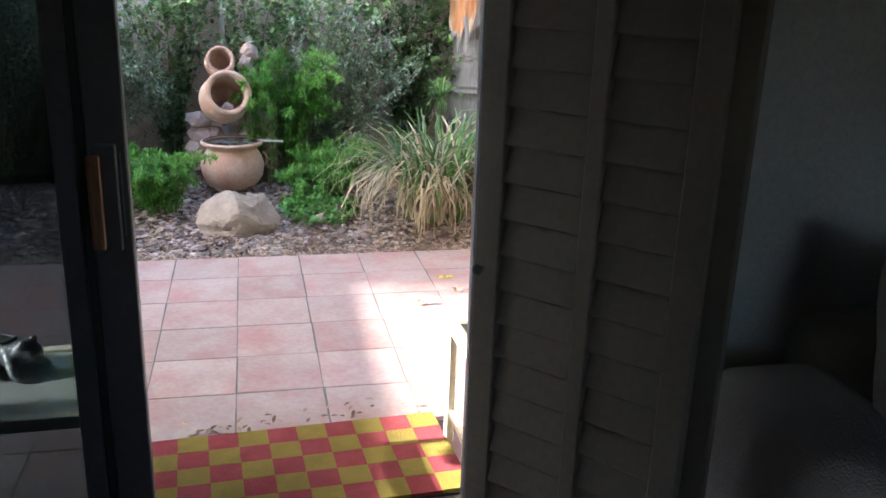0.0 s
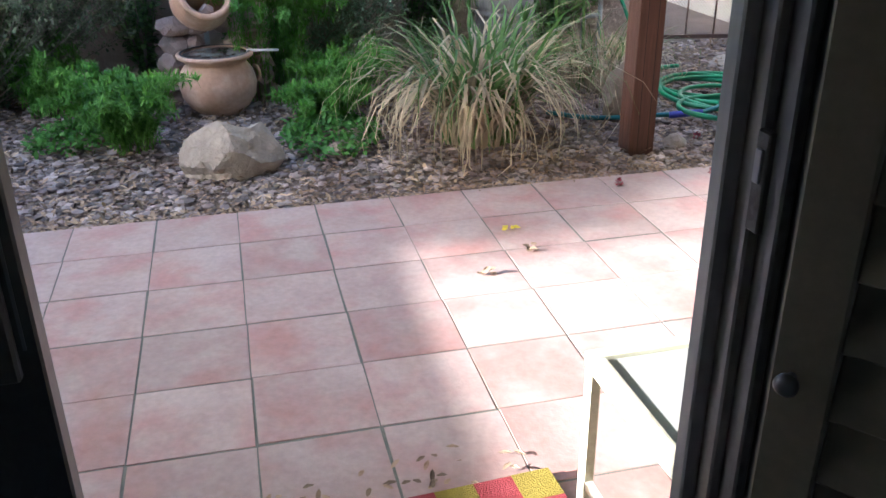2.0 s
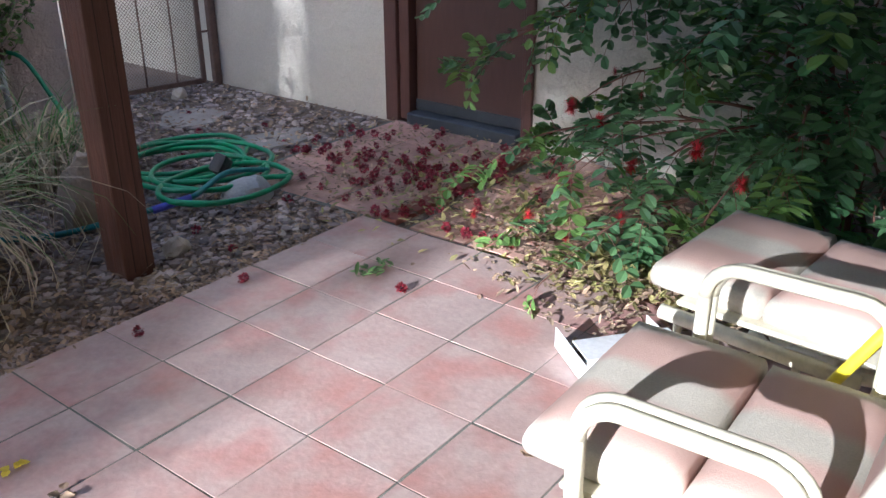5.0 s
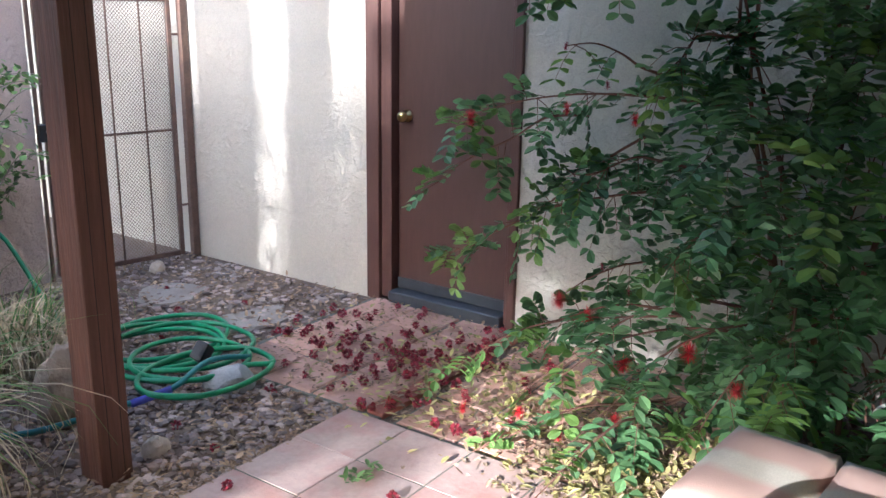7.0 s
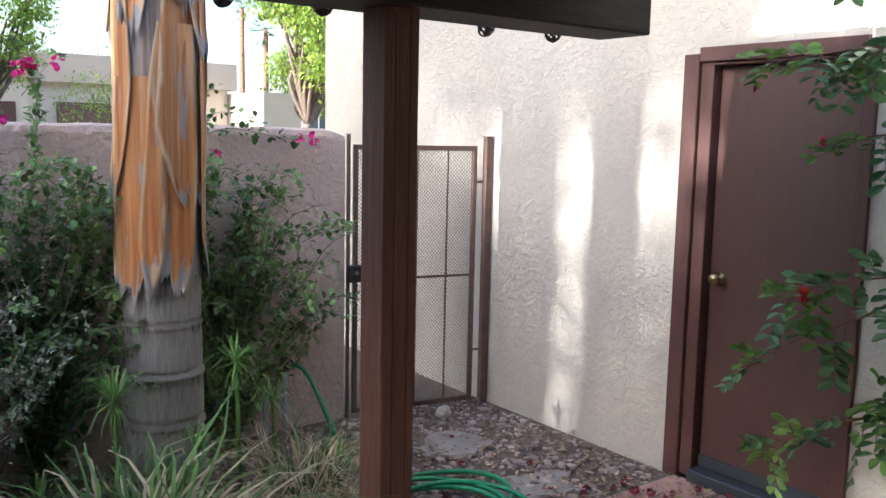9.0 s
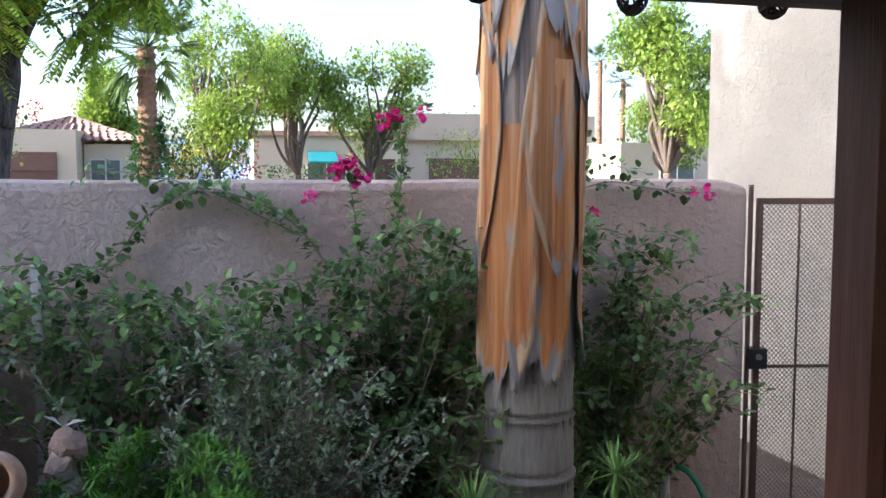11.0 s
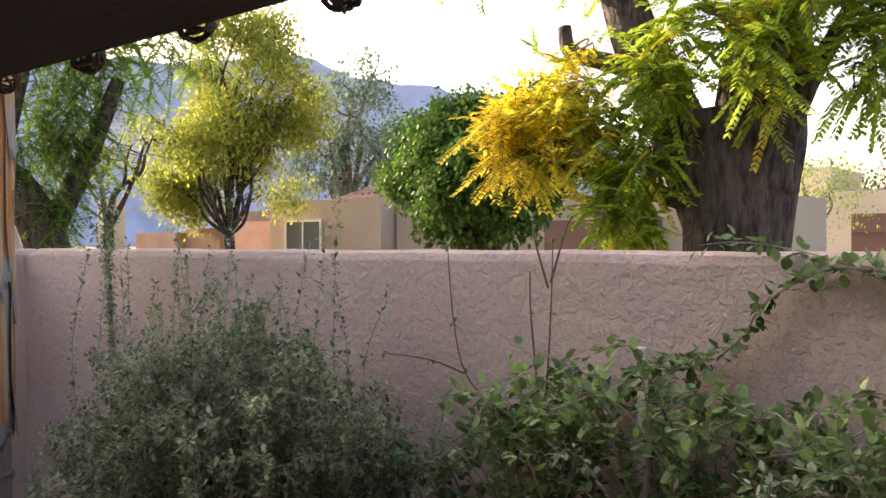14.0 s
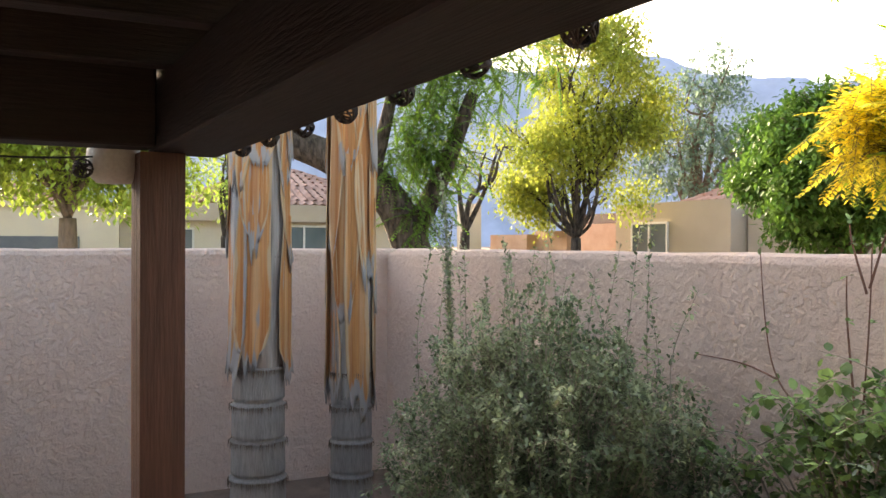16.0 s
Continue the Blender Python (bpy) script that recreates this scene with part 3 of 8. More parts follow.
wall_box("wall_east_back", (HX + 0.2, HX + 5, 8.8, 9.0, -0.1, 3.5), "house_wall", "cream stucco end wall of the house wing")
wall_box("wall_wing_far", (HX + 4.8, HX + 5, 1.99, 8.8, -0.1, 3.5), "house_wall", "cream stucco rear wall of the house wing")
tagged(boxpart("roof_wing", (HX - 0.002, HX + 5.02, 1.9, 9.07, 3.5, 3.62), "far_stucco"), "flat roof of the house wing", "roof", kind="structure")

# the house behind the patio, with the sliding door's opening
SY0, SY1 = 1.80, 1.99
O_X0, O_X1, O_TOP = -1.22, 0.755, 2.06
wall_box("wall_south_west", (-5.06, O_X0, SY0, SY1, -0.1, 2.6), "house_wall", "cream stucco house wall beside the sliding door")
wall_box("wall_south_east", (O_X1, HX + 5, SY0, SY1, -0.1, 2.6), "house_wall", "cream stucco house wall behind the patio chairs")
wall_box("wall_south_lintel", (O_X0, O_X1, SY0, SY1, O_TOP, 2.6), "house_wall", "cream stucco above the sliding door")
# the room inside
wall_box("wall_room_east", (O_X1 + 0.004, 3.4, SY0 - 0.015, SY0 - 0.003, -0.05, 2.598), "white_paint", "white painted wall of the dim room behind the sofa")
wall_box("wall_room_west", (-2.6, O_X0 - 0.004, SY0 - 0.015, SY0 - 0.003, -0.05, 2.598), "white_paint", "white painted wall of the dim room beside the sliding door")
wall_box("wall_room_lintel", (O_X0 - 0.004, O_X1 + 0.004, SY0 - 0.015, SY0 - 0.003, O_TOP, 2.598), "white_paint", "white painted wall above the sliding door")
wall_box("wall_room_side", (3.4, 3.5, -2.6, SY0 - 0.003, -0.05, 2.598), "white_paint", "white painted side wall of the dim room")
wall_box("wall_room_other_side", (-2.7, -2.6, -2.6, SY0 - 0.003, -0.05, 2.598), "white_paint", "white painted side wall of the dim room")
# The gap between these is an unseen window opening, added to light the room.
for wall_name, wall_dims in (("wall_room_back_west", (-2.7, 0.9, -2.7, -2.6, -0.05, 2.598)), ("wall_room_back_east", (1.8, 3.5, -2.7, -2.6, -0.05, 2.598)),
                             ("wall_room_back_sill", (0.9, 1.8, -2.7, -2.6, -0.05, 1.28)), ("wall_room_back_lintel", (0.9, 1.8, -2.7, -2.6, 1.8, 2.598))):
    wall_box(wall_name, wall_dims, "white_paint", "white painted back wall of the dim room around an unseen window opening added for light")
tagged(boxpart("floor", (-2.6, 3.4, -2.6, SY0 - 0.003, -0.05, 0.004), "carpet"), "beige carpeted floor of the room inside", "floor", kind="structure")
tagged(boxpart("ceiling", (-2.7, 3.5, -2.7, SY1, 2.6, 2.72), "white_paint"), "white ceiling of the room inside", "ceiling", kind="structure")
tagged(boxpart("door_sill", (O_X0, O_X1, SY0 - 0.003, PATIO_S + 0.01, -0.06, 0.012), "alu"), "aluminium sill track of the sliding door", "sill", kind="structure")

# ---- patio roof ----
B_Y0, B_Y1, B_Z0, B_Z1 = 4.67, 4.92, 2.09, 2.34
tagged(boxpart("beam_front", (-1.75, 2.98, B_Y0, B_Y1, B_Z0, B_Z1), "beam_wood", bevel=0.006), "brown timber beam along the patio roof's front, coloured for its shaded underside", "beam", kind="structure")
tagged(boxpart("beam_side", (-1.72, -1.56, SY1 + 0.004, B_Y0 - 0.003, B_Z0 + 0.01, B_Z1 + 0.138), "rafter_wood", bevel=0.006), "brown timber beam along the patio roof's side, coloured for its shaded underside", "beam", kind="structure")


tagged(boxpart("beam_blocking", (-1.72, -1.452, B_Y0 + 0.02, B_Y1 - 0.02, B_Z1 + 0.002, B_Z1 + 0.138), "rafter_wood"), "timber block between beam and roof boards, toned dark for shade", "beam", kind="structure")


def rafters():
    x = -1.40
    while x < 2.98:
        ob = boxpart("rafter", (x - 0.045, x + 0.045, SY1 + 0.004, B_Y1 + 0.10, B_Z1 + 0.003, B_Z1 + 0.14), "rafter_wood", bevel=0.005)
        tagged(ob, "rafter under the patio roof, its shade put into the colour", "rafter", "rafters of the patio roof", "structure")
        x += 0.61


rafters()


def roof_planks():
    s = bmesh.new()
    y, k = SY1 + 0.01, 0
    while y < B_Y1 + 0.10:
        box(s, -1.78, 3.02, y, y + 0.135, B_Z1 + 0.146 + 0.004 * (k % 2), B_Z1 + 0.172 + 0.004 * (k % 2))
        y += 0.14
        k += 1
    return tagged(part("patio_ceiling", s, "plank"), "brown plank ceiling of the patio roof", "ceiling", kind="structure")


roof_planks()

# ---- the doorway: sliding door, shutters, mat, sofa ----
def sliding_door():
    d = thing("sliding_door", "half-open sliding glass door in a dark bronze frame", "door", (0, 1.905, 0))
    pane = boxpart("glass_pane", (-1.12, -0.285, -0.003, 0.003, 0.09, 1.96), "glass", d, "dark reflecting glass pane")
    for n, dims in (("stile", (-0.225, -0.145, -0.018, 0.018, 0.02, 2.04)), ("stile", (-0.29, -0.245, -0.03, -0.006, 0.02, 2.04)), ("stile", (-1.20, -1.12, -0.018, 0.018, 0.02, 2.04)),
                    ("bottom_rail", (-1.12, -0.29, -0.017, 0.017, 0.02, 0.09)), ("top_rail", (-1.12, -0.29, -0.017, 0.017, 1.96, 2.04)), ("weather_strip", (-0.245, -0.225, -0.014, 0.008, 0.02, 2.04))):
        boxpart(n, dims, "bronze" if n != "weather_strip" else "black_plastic", d, bevel=0.003)
    h = boxpart("handle", (-0.222, -0.196, -0.062, -0.034, 0.87, 1.07), "handle_wood", d, "worn wooden pull handle", bevel=0.006, segs=2)
    boxpart("handle_plate", (-0.212, -0.165, -0.034, -0.0185, 0.86, 1.09), "bronze", h, "dark metal handle plate", bevel=0.003)
    boxpart("handle_slot", (-0.160, -0.157, -0.0215, -0.0185, 0.89, 1.07), "alu", d)
    return d


sliding_door()


def door_frame():
    f = thing("door_frame", "grey aluminium track frame of the sliding door", "door frame", (0, 0, 0), kind="structure")
    x = O_X1
    for n, dims, m in (("jamb", (x - 0.10, x, 1.80, 1.985, 0.012, 2.06), "bronze"), ("ridge", (x - 0.125, x - 0.10, 1.955, 1.985, 0.012, 2.06), "alu"), ("ridge", (x - 0.118, x - 0.10, 1.90, 1.915, 0.012, 2.06), "bronze"),
                       ("ridge", (x - 0.118, x - 0.10, 1.845, 1.86, 0.012, 2.06), "bronze"), ("jamb", (O_X0, O_X0 + 0.03, 1.80, 1.985, 0.012, 2.06), "alu"), ("head", (O_X0 + 0.03, x - 0.10, 1.80, 1.985, 2.03, 2.06), "alu")):
        boxpart(n, dims, m, f, bevel=0.003)
    latch = boxpart("latch", (x - 0.128, x - 0.118, 1.868, 1.892, 0.93, 1.05), "black_plastic", f, "black latch keeper", bevel=0.002)
    boxpart("keeper", (x - 0.132, x - 0.128, 1.874, 1.886, 0.99, 1.03), "alu", latch, bevel=0.001)
    return f


door_frame()


def shutter():
    """A folding louvred shutter that stands open at an angle."""
    s = thing("louvred_shutter", "taupe louvred folding shutter standing open inside the door", "shutter", (0.584, 1.74, 0), -50)
    W = 0.505
    for a, b in ((0.0, 0.062), (0.247, 0.285), (0.447, W)):
        boxpart("stile", (a, b, -0.014, 0.014, 0.02, 2.02), "shutter", s, bevel=0.003)
    for a, b in ((0.062, 0.247), (0.285, 0.447)):
        boxpart("rail", (a, b, -0.012, 0.012, 0.02, 0.10), "shutter", s, bevel=0.002)
        boxpart("rail", (a, b, -0.012, 0.012, 1.94, 2.02), "shutter", s, bevel=0.002)
        me = None
        for k in range(23):
            z = 0.138 + 0.0785 * k
            if me is None:
                bm = box(bmesh.new(), a, b, -0.003, 0.003, -0.041, 0.041, 0.002)
                bmesh.ops.rotate(bm, cent=(0, 0, 0), matrix=Matrix.Rotation(radians(-14), 3, "X"), verts=bm.verts)
                ob = part("louvre", bm, "shutter", s)
                me = ob.data
            else:
                ob = new("louvre", me)
                ob.parent = s
            ob.location = (0, 0, z)
    boxpart("rear_leaf", (0.40, 0.548, 0.017, 0.043, 0.02, 2.02), "shutter", s, "pale edge of the folded rear leaf", bevel=0.003)
    knob = part("knob", lathe([(0.0, 0.0), (0.005, 0.0), (0.005, 0.01), (0.012, 0.016), (0.013, 0.022), (0.008, 0.028), (0.0, 0.029)], 14), "bronze", s, "small dark metal knob", True)
    knob.matrix_basis = pose(0.022, -0.014, 0.845, 90, 0, 0)
    return s


shutter()
tagged(boxpart("trim_door", (0.76, 0.84, SY0 - 0.034, SY0 - 0.0155, 0.004, 2.14), "white_paint", bevel=0.006), "white door casing inside the room", "trim", kind="structure")


def sofa():
    s = thing("sofa", "pale fabric sofa with a rounded arm in the dim room", "sofa", (1.82, 1.27, 0), 0)
    def soft(name, dims, r, mat="sofa", label=""):
        return part(name, box(bmesh.new(), *dims, r, 4), mat, s, label, True)
    soft("base", (-0.5, 1.5, -0.42, 0.44, 0.05, 0.42), 0.03)
    soft("arm", (-0.74, -0.44, -0.46, 0.36, 0.04, 0.64), 0.125)
    soft("backrest", (-0.46, 1.5, 0.24, 0.49, 0.40, 0.70), 0.11)
    soft("seat_cushion", (-0.43, 0.35, -0.44, 0.24, 0.42, 0.56), 0.05)
    soft("seat_cushion", (0.36, 1.14, -0.44, 0.24, 0.42, 0.56), 0.05)
    return s


sofa()


def pillow(name, size, mat, m, label, cat="cushion"):
    s = Soup()
    n = 14
    for side in (1, -1):
        vs = []
        for j in range(n + 1):
            for i in range(n + 1):
                u, v = 2 * i / n - 1, 2 * j / n - 1
                t = max(0.0, (1 - u ** 4) * (1 - v ** 4)) ** 0.5
                pinch = 1 - 0.06 * (1 - abs(u)) * abs(v) - 0.06 * (1 - abs(v)) * abs(u)
                vs.append((u * size[0] / 2 * pinch, v * size[1] / 2 * pinch, side * t * size[2] / 2 + 0.004 * noise.noise(Vector((u * 3, v * 3, side)))))
        fs = [(j * (n + 1) + i, j * (n + 1) + i + 1, (j + 1) * (n + 1) + i + 1, (j + 1) * (n + 1) + i) for j in range(n) for i in range(n)]
        s.add(vs, fs if side > 0 else [f[::-1] for f in fs])
    ob = s.out(name, mat, None, "", True)
    ob.matrix_basis = m
    return tagged(ob, label, cat)


pillow("throw_pillow", (0.46, 0.46, 0.17), "sofa", pose(1.56, 1.40, 0.70, 66, 16, 6), "pale plump throw pillow leaning on the sofa arm")


def door_mat():
    m = thing("door_mat", "red and mustard checkered coir door mat on the tiles", "door mat", (0.235, 2.335, 0.0), 3.5)
    boxpart("backing", (-0.465, 0.465, -0.235, 0.235, 0.004, 0.012), "black_plastic", m, "black rubber backing")
    nx, ny = 10, 5
    w, h = 0.92 / nx, 0.46 / ny
    for i in range(nx):
        for j in range(ny):
            boxpart("check", (-0.46 + i * w, -0.46 + (i + 1) * w - 0.0004, -0.23 + j * h, -0.23 + (j + 1) * h - 0.0004, 0.012, 0.0225 + 0.0012 * ((i * 7 + j * 3) % 4) / 3), "mat_yellow" if (i + j) % 2 else "mat_red", m)
    return m


door_mat()


# ---- patio posts, string of lamps, brown door, gate ----
def post(x, y, label, w=0.078):
    d = min(w, 0.078)
    p = thing("patio_post", label, "post", (x, y, 0), group="posts of the patio roof", kind="")
    boxpart("shaft", (-w, w, -d, d, GROUND - 0.01, B_Z0 - 0.002), "post_wood", p, bevel=0.006, segs=2)
    for a in (-0.022, 0.03):
        boxpart("groove", (a - 0.0015, a + 0.0015, -d - 0.0012, -d - 0.0002, 0.0, B_Z0 - 0.02), "beam_wood", p, "dark drying crack in the timber")
    return p


post(1.909, 4.761, "square brown stained timber post at the patio's edge", 0.062)
post(-1.715, 4.70, "square dark brown timber post before the garden wall", 0.098)


def wicker_ball(s, c, r, rng):
    for k in range(11):
        ax = Vector((rng.uniform(-1, 1), rng.uniform(-1, 1), rng.uniform(-1, 1))).normalized()
        a = ax.orthogonal().normalized()
        b = ax.cross(a)
        rr = r * rng.uniform(0.85, 1.0)
        off = ax * r * rng.uniform(-0.45, 0.45)
        q = math.sqrt(max(rr * rr - off.length_squared, 0.0001))
        s.stem([c + off + a * q * math.cos(t) + b * q * math.sin(t) for t in [2 * math.pi * i / 14 for i in range(15)]], 0.0028, 0.0028, 4)


def lamp_string():
    """Dark woven ball lamps on a cable along the beam's lower edge."""
    rng = random.Random(11)
    st = thing("string_lights", "string of dark woven ball lamps on hooks along the beam", "string lights", (0, 0, 0))
    xs = [2.75 - 0.325 * k for k in range(14)]
    pts = []
    for i, x in enumerate(xs):
        pts += [(x, 4.938, 2.125), (x - 0.16, 4.938, 2.105)]
    tube(smooth_path(pts, 4), 0.004, 5).out("cable", "black_plastic", st, "thin dark cable")
    for x in xs:
        s = Soup()
        wicker_ball(s, Vector((x, 4.943, 2.098 + rng.uniform(-0.008, 0.008))), 0.031, rng)
        b = s.out("woven_ball", "bulb_cage", st, "dark woven ball shade")
        s = Soup()
        c = Vector((x + 0.05, 4.928, 2.165))
        s.stem([c + Vector((0, 0.016 * math.sin(t), 0.016 * math.cos(t))) for t in [0.3 + i * 0.5 for i in range(11)]], 0.0022, 0.0022, 5)
        s.out("hook", "alu", st, "bright screw hook")
    for k in range(3):
        s = Soup()
        y = 4.45 - 0.32 * k
        wicker_ball(s, Vector((-1.75, y, 2.03 - 0.02 * (k % 2))), 0.036, rng)
        s.out("woven_ball", "bulb_cage", st, "dark woven ball shade")
    tube(smooth_path([(-1.73, 4.95, 2.12), (-1.75, 4.45, 2.07), (-1.75, 4.13, 2.06), (-1.75, 3.81, 2.07), (-1.74, 3.4, 2.1)], 5), 0.004, 5).out("cable", "black_plastic", st, "thin dark cable")
    return st


lamp_string()


def flood_lamp():
    f = thing("eave_lamp", "weathered pale round lamp housing under the roof corner", "lamp", (-1.80, 4.56, 2.085))
    part("housing", lathe([(0.0, 0.1), (0.05, 0.1), (0.085, 0.06), (0.095, 0.0), (0.09, -0.07), (0.06, -0.10), (0.0, -0.105)], 20), "lamp_white", f, smooth=True)
    boxpart("bracket", (-0.02, 0.08, -0.02, 0.02, 0.05, 0.09), "bronze", f)
    return f


flood_lamp()


def brown_door():
    d = thing("door_1", "closed brown painted door with a brass knob", "door", (0, 0, 0), kind="structure")
    x = HX
    slab = boxpart("slab", (x + 0.06, x + 0.10, 4.432, 5.168, 0.085, 2.07), "door_brown", d, bevel=0.003)
    for n, dims in (("casing", (x - 0.022, x + 0.05, 4.355, 4.405, -0.02, 2.13)), ("casing", (x - 0.022, x + 0.05, 5.245, 5.335, -0.02, 2.13)), ("head_casing", (x - 0.022, x + 0.05, 4.405, 5.245, 2.09, 2.16)),
                    ("jamb", (x + 0.0, x + 0.15, 4.405, 4.429, 0.0, 2.09)), ("jamb", (x + 0.0, x + 0.15, 5.172, 5.2445, 0.0, 2.09)), ("head", (x + 0.0, x + 0.15, 4.429, 5.172, 2.073, 2.0895))):
        boxpart(n, dims, "trim_brown", d, bevel=0.004)
    boxpart("threshold", (x - 0.035, x + 0.12, 4.43, 5.171, -0.02, 0.05), "threshold", d, "dark metal threshold", bevel=0.006)
    boxpart("door_sweep", (x + 0.046, x + 0.0595, 4.435, 5.165, 0.055, 0.115), "threshold", d, "dark rubber door sweep", bevel=0.002)
    k = part("knob", lathe([(0.0, 0), (0.031, 0.0), (0.033, 0.006), (0.014, 0.012), (0.012, 0.03), (0.022, 0.038), (0.029, 0.052), (0.026, 0.066), (0.012, 0.073), (0.0, 0.074)], 22), "brass", d, "worn brass door knob", True)
    k.matrix_basis = pose(x + 0.06, 5.105, 1.035, 0, -90, 0)
    return d


brown_door()
wall_box("wall_behind_door", (HX + 0.16, HX + 0.199, 4.30, 5.40, -0.05, 2.2), "house_wall", "dark space behind the closed door")


def expanded_mesh(w, h, pitch=0.022, r=0.0021):
    """Diamond mesh of thin strands filling w by h."""
    s = Soup()
    n = int(w / pitch) + 1
    tall = pitch * 0.55
    m = int(h / tall)
    for sgn in (1, -1):
        for i in range(-m, n + m):
            x0 = i * pitch
            t0 = 0.0
            a = (x0, 0.0)
            b = (x0 + sgn * (h / tall) * pitch * 0.5, h)
            lo, hi = 0.0, 1.0
            dx = b[0] - a[0]
            for edge, s2 in ((0.0, 1), (w, -1)):
                if dx * s2 > 0:
                    t = (edge - a[0]) / dx
                    lo = max(lo, t) if s2 > 0 and edge == 0.0 else lo
                if edge == 0.0:
                    t = (0.0 - a[0]) / dx
                    if dx > 0:
                        lo = max(lo, t)
                    else:
                        hi = min(hi, t)
                else:
                    t = (w - a[0]) / dx
                    if dx > 0:
                        hi = min(hi, t)
                    else:
                        lo = max(lo, t)
            if hi - lo < 0.01:
                continue
            p, q = Vector((a[0] + dx * lo, sgn * 0.001, h * lo)), Vector((a[0] + dx * hi, sgn * 0.001, h * hi))
            d = (q - p).normalized()
            u = Vector((-d.z, 0, d.x)) * r
            v = Vector((0, r * 1.6, 0))
            s.add([(p + u)[:], (p + v)[:], (p - u)[:], (q + u)[:], (q + v)[:], (q - u)[:]], [(0, 1, 4, 3), (1, 2, 5, 4), (2, 0, 3, 5)])
    return s


def gate():
    ang = math.degrees(math.atan2(6.84 - 7.01, 3.93 - 3.125))
    g = thing("garden_gate", "brown iron garden gate filled with expanded metal mesh", "gate", (3.125, 7.01, 0.0), ang)
    W, H0, H1 = 0.82, 0.0, 1.645
    for n, dims in (("stile", (0, 0.028, -0.014, 0.014, H0, H1)), ("stile", (W - 0.028, W, -0.014, 0.014, H0, H1)), ("rail", (0.028, W - 0.028, -0.014, 0.014, H1 - 0.03, H1)), ("rail", (0.028, W - 0.028, -0.014, 0.014, H0, H0 + 0.03)),
                    ("mid_rail", (0.028, W - 0.028, -0.016, -0.002, 0.82, 0.834))):
        boxpart(n, dims, "iron", g, bevel=0.002)
    for k in (1, 2, 3):
        x = W * k / 4
        s = Soup()
        s.stem([Vector((x + 0.0012 * math.sin(z * 90), -0.012 + 0.0012 * math.cos(z * 90), z)) for z in [H0 + 0.03 + (H1 - 0.06) * i / 60 for i in range(61)]], 0.006, 0.006, 4)
        s.out("twisted_bar", "iron", g)
    m = expanded_mesh(W - 0.056, H1 - 0.06)
    ob = m.out("mesh_panel", "mesh_metal", g, "fine diamond metal mesh")
    ob.location = (0.028, 0.002, H0 + 0.03)
    lock = boxpart("lock_box", (-0.035, 0.055, -0.045, 0.025, 0.82, 0.92), "black_plastic", g, "black lock box", bevel=0.004)
    part("lock_cylinder", lathe([(0.0, 0.0), (0.014, 0.0), (0.014, 0.012), (0.0, 0.012)], 14), "alu", lock).matrix_basis = pose(0.01, -0.045, 0.88, 90, 0, 0)
    for z in (0.33, 1.42):
        h = tube([Vector((W + 0.0, 0, z)), Vector((W + 0.05, 0, z))], 0.008, 8).out("hinge", "iron", g)
    return g


gate()


def gate_post(x, y, name, label, w=0.028):
    p = thing(name, label, "gate post", (x, y, 0))
    boxpart("shaft", (-w, w, -w * 0.7, w * 0.7, GROUND, 1.70), "iron", p, bevel=0.003)
    boxpart("cap", (-w - 0.002, w + 0.002, -w * 0.7 - 0.002, w * 0.7 + 0.002, 1.7005, 1.708), "iron", p, bevel=0.002)
    return p


gate_post(4.005, 6.82, "hinge_post", "brown iron hinge post at the stucco wall")
gate_post(3.095, 7.015, "latch_post", "brown iron latch post at the end of the garden wall", 0.011)


# ---- patio furniture ----
def glass_table(at, turn, label):
    t = thing("side_table", label, "table", at, turn, "glass side tables")
    h, z = 0.20, 0.425
    loop = [(-h, -h), (h, -h), (h, h), (-h, h)]
    bars = []
    for i in range(4):
        a, b = loop[i], loop[(i + 1) % 4]
        x0, x1, y0, y1 = min(a[0], b[0]) - 0.016, max(a[0], b[0]) + 0.016, min(a[1], b[1]) - 0.016, max(a[1], b[1]) + 0.016
        if i % 2:
            y0, y1 = y0 + 0.032, y1 - 0.032
        boxpart("rim", (x0, x1, y0, y1, z - 0.034, z), "cream_metal", t, bevel=0.008, segs=2)
    g = boxpart("glass_top", (-h + 0.017, h - 0.017, -h + 0.017, h - 0.017, z - 0.015, z - 0.009), "table_glass", t, "thick greenish glass top with a pale film")
    g.visible_shadow = False
    for x in (-h, h):
        for y in (-h, h):
            boxpart("leg", (x - 0.014, x + 0.014, y - 0.014, y + 0.014, 0.001, z - 0.035), "cream_metal", t, bevel=0.005)
    for x in (-h, h):
        boxpart("stretcher", (x - 0.008, x + 0.008, -h + 0.015, h - 0.015, 0.10, 0.12), "cream_metal", t)
    return t


glass_table((0.905, 2.235, 0), 1, "low square glass-topped patio table with cream metal frame")
glass_table((-0.478, 2.182, 0), 1, "low glass-topped cream patio table behind the sliding door")


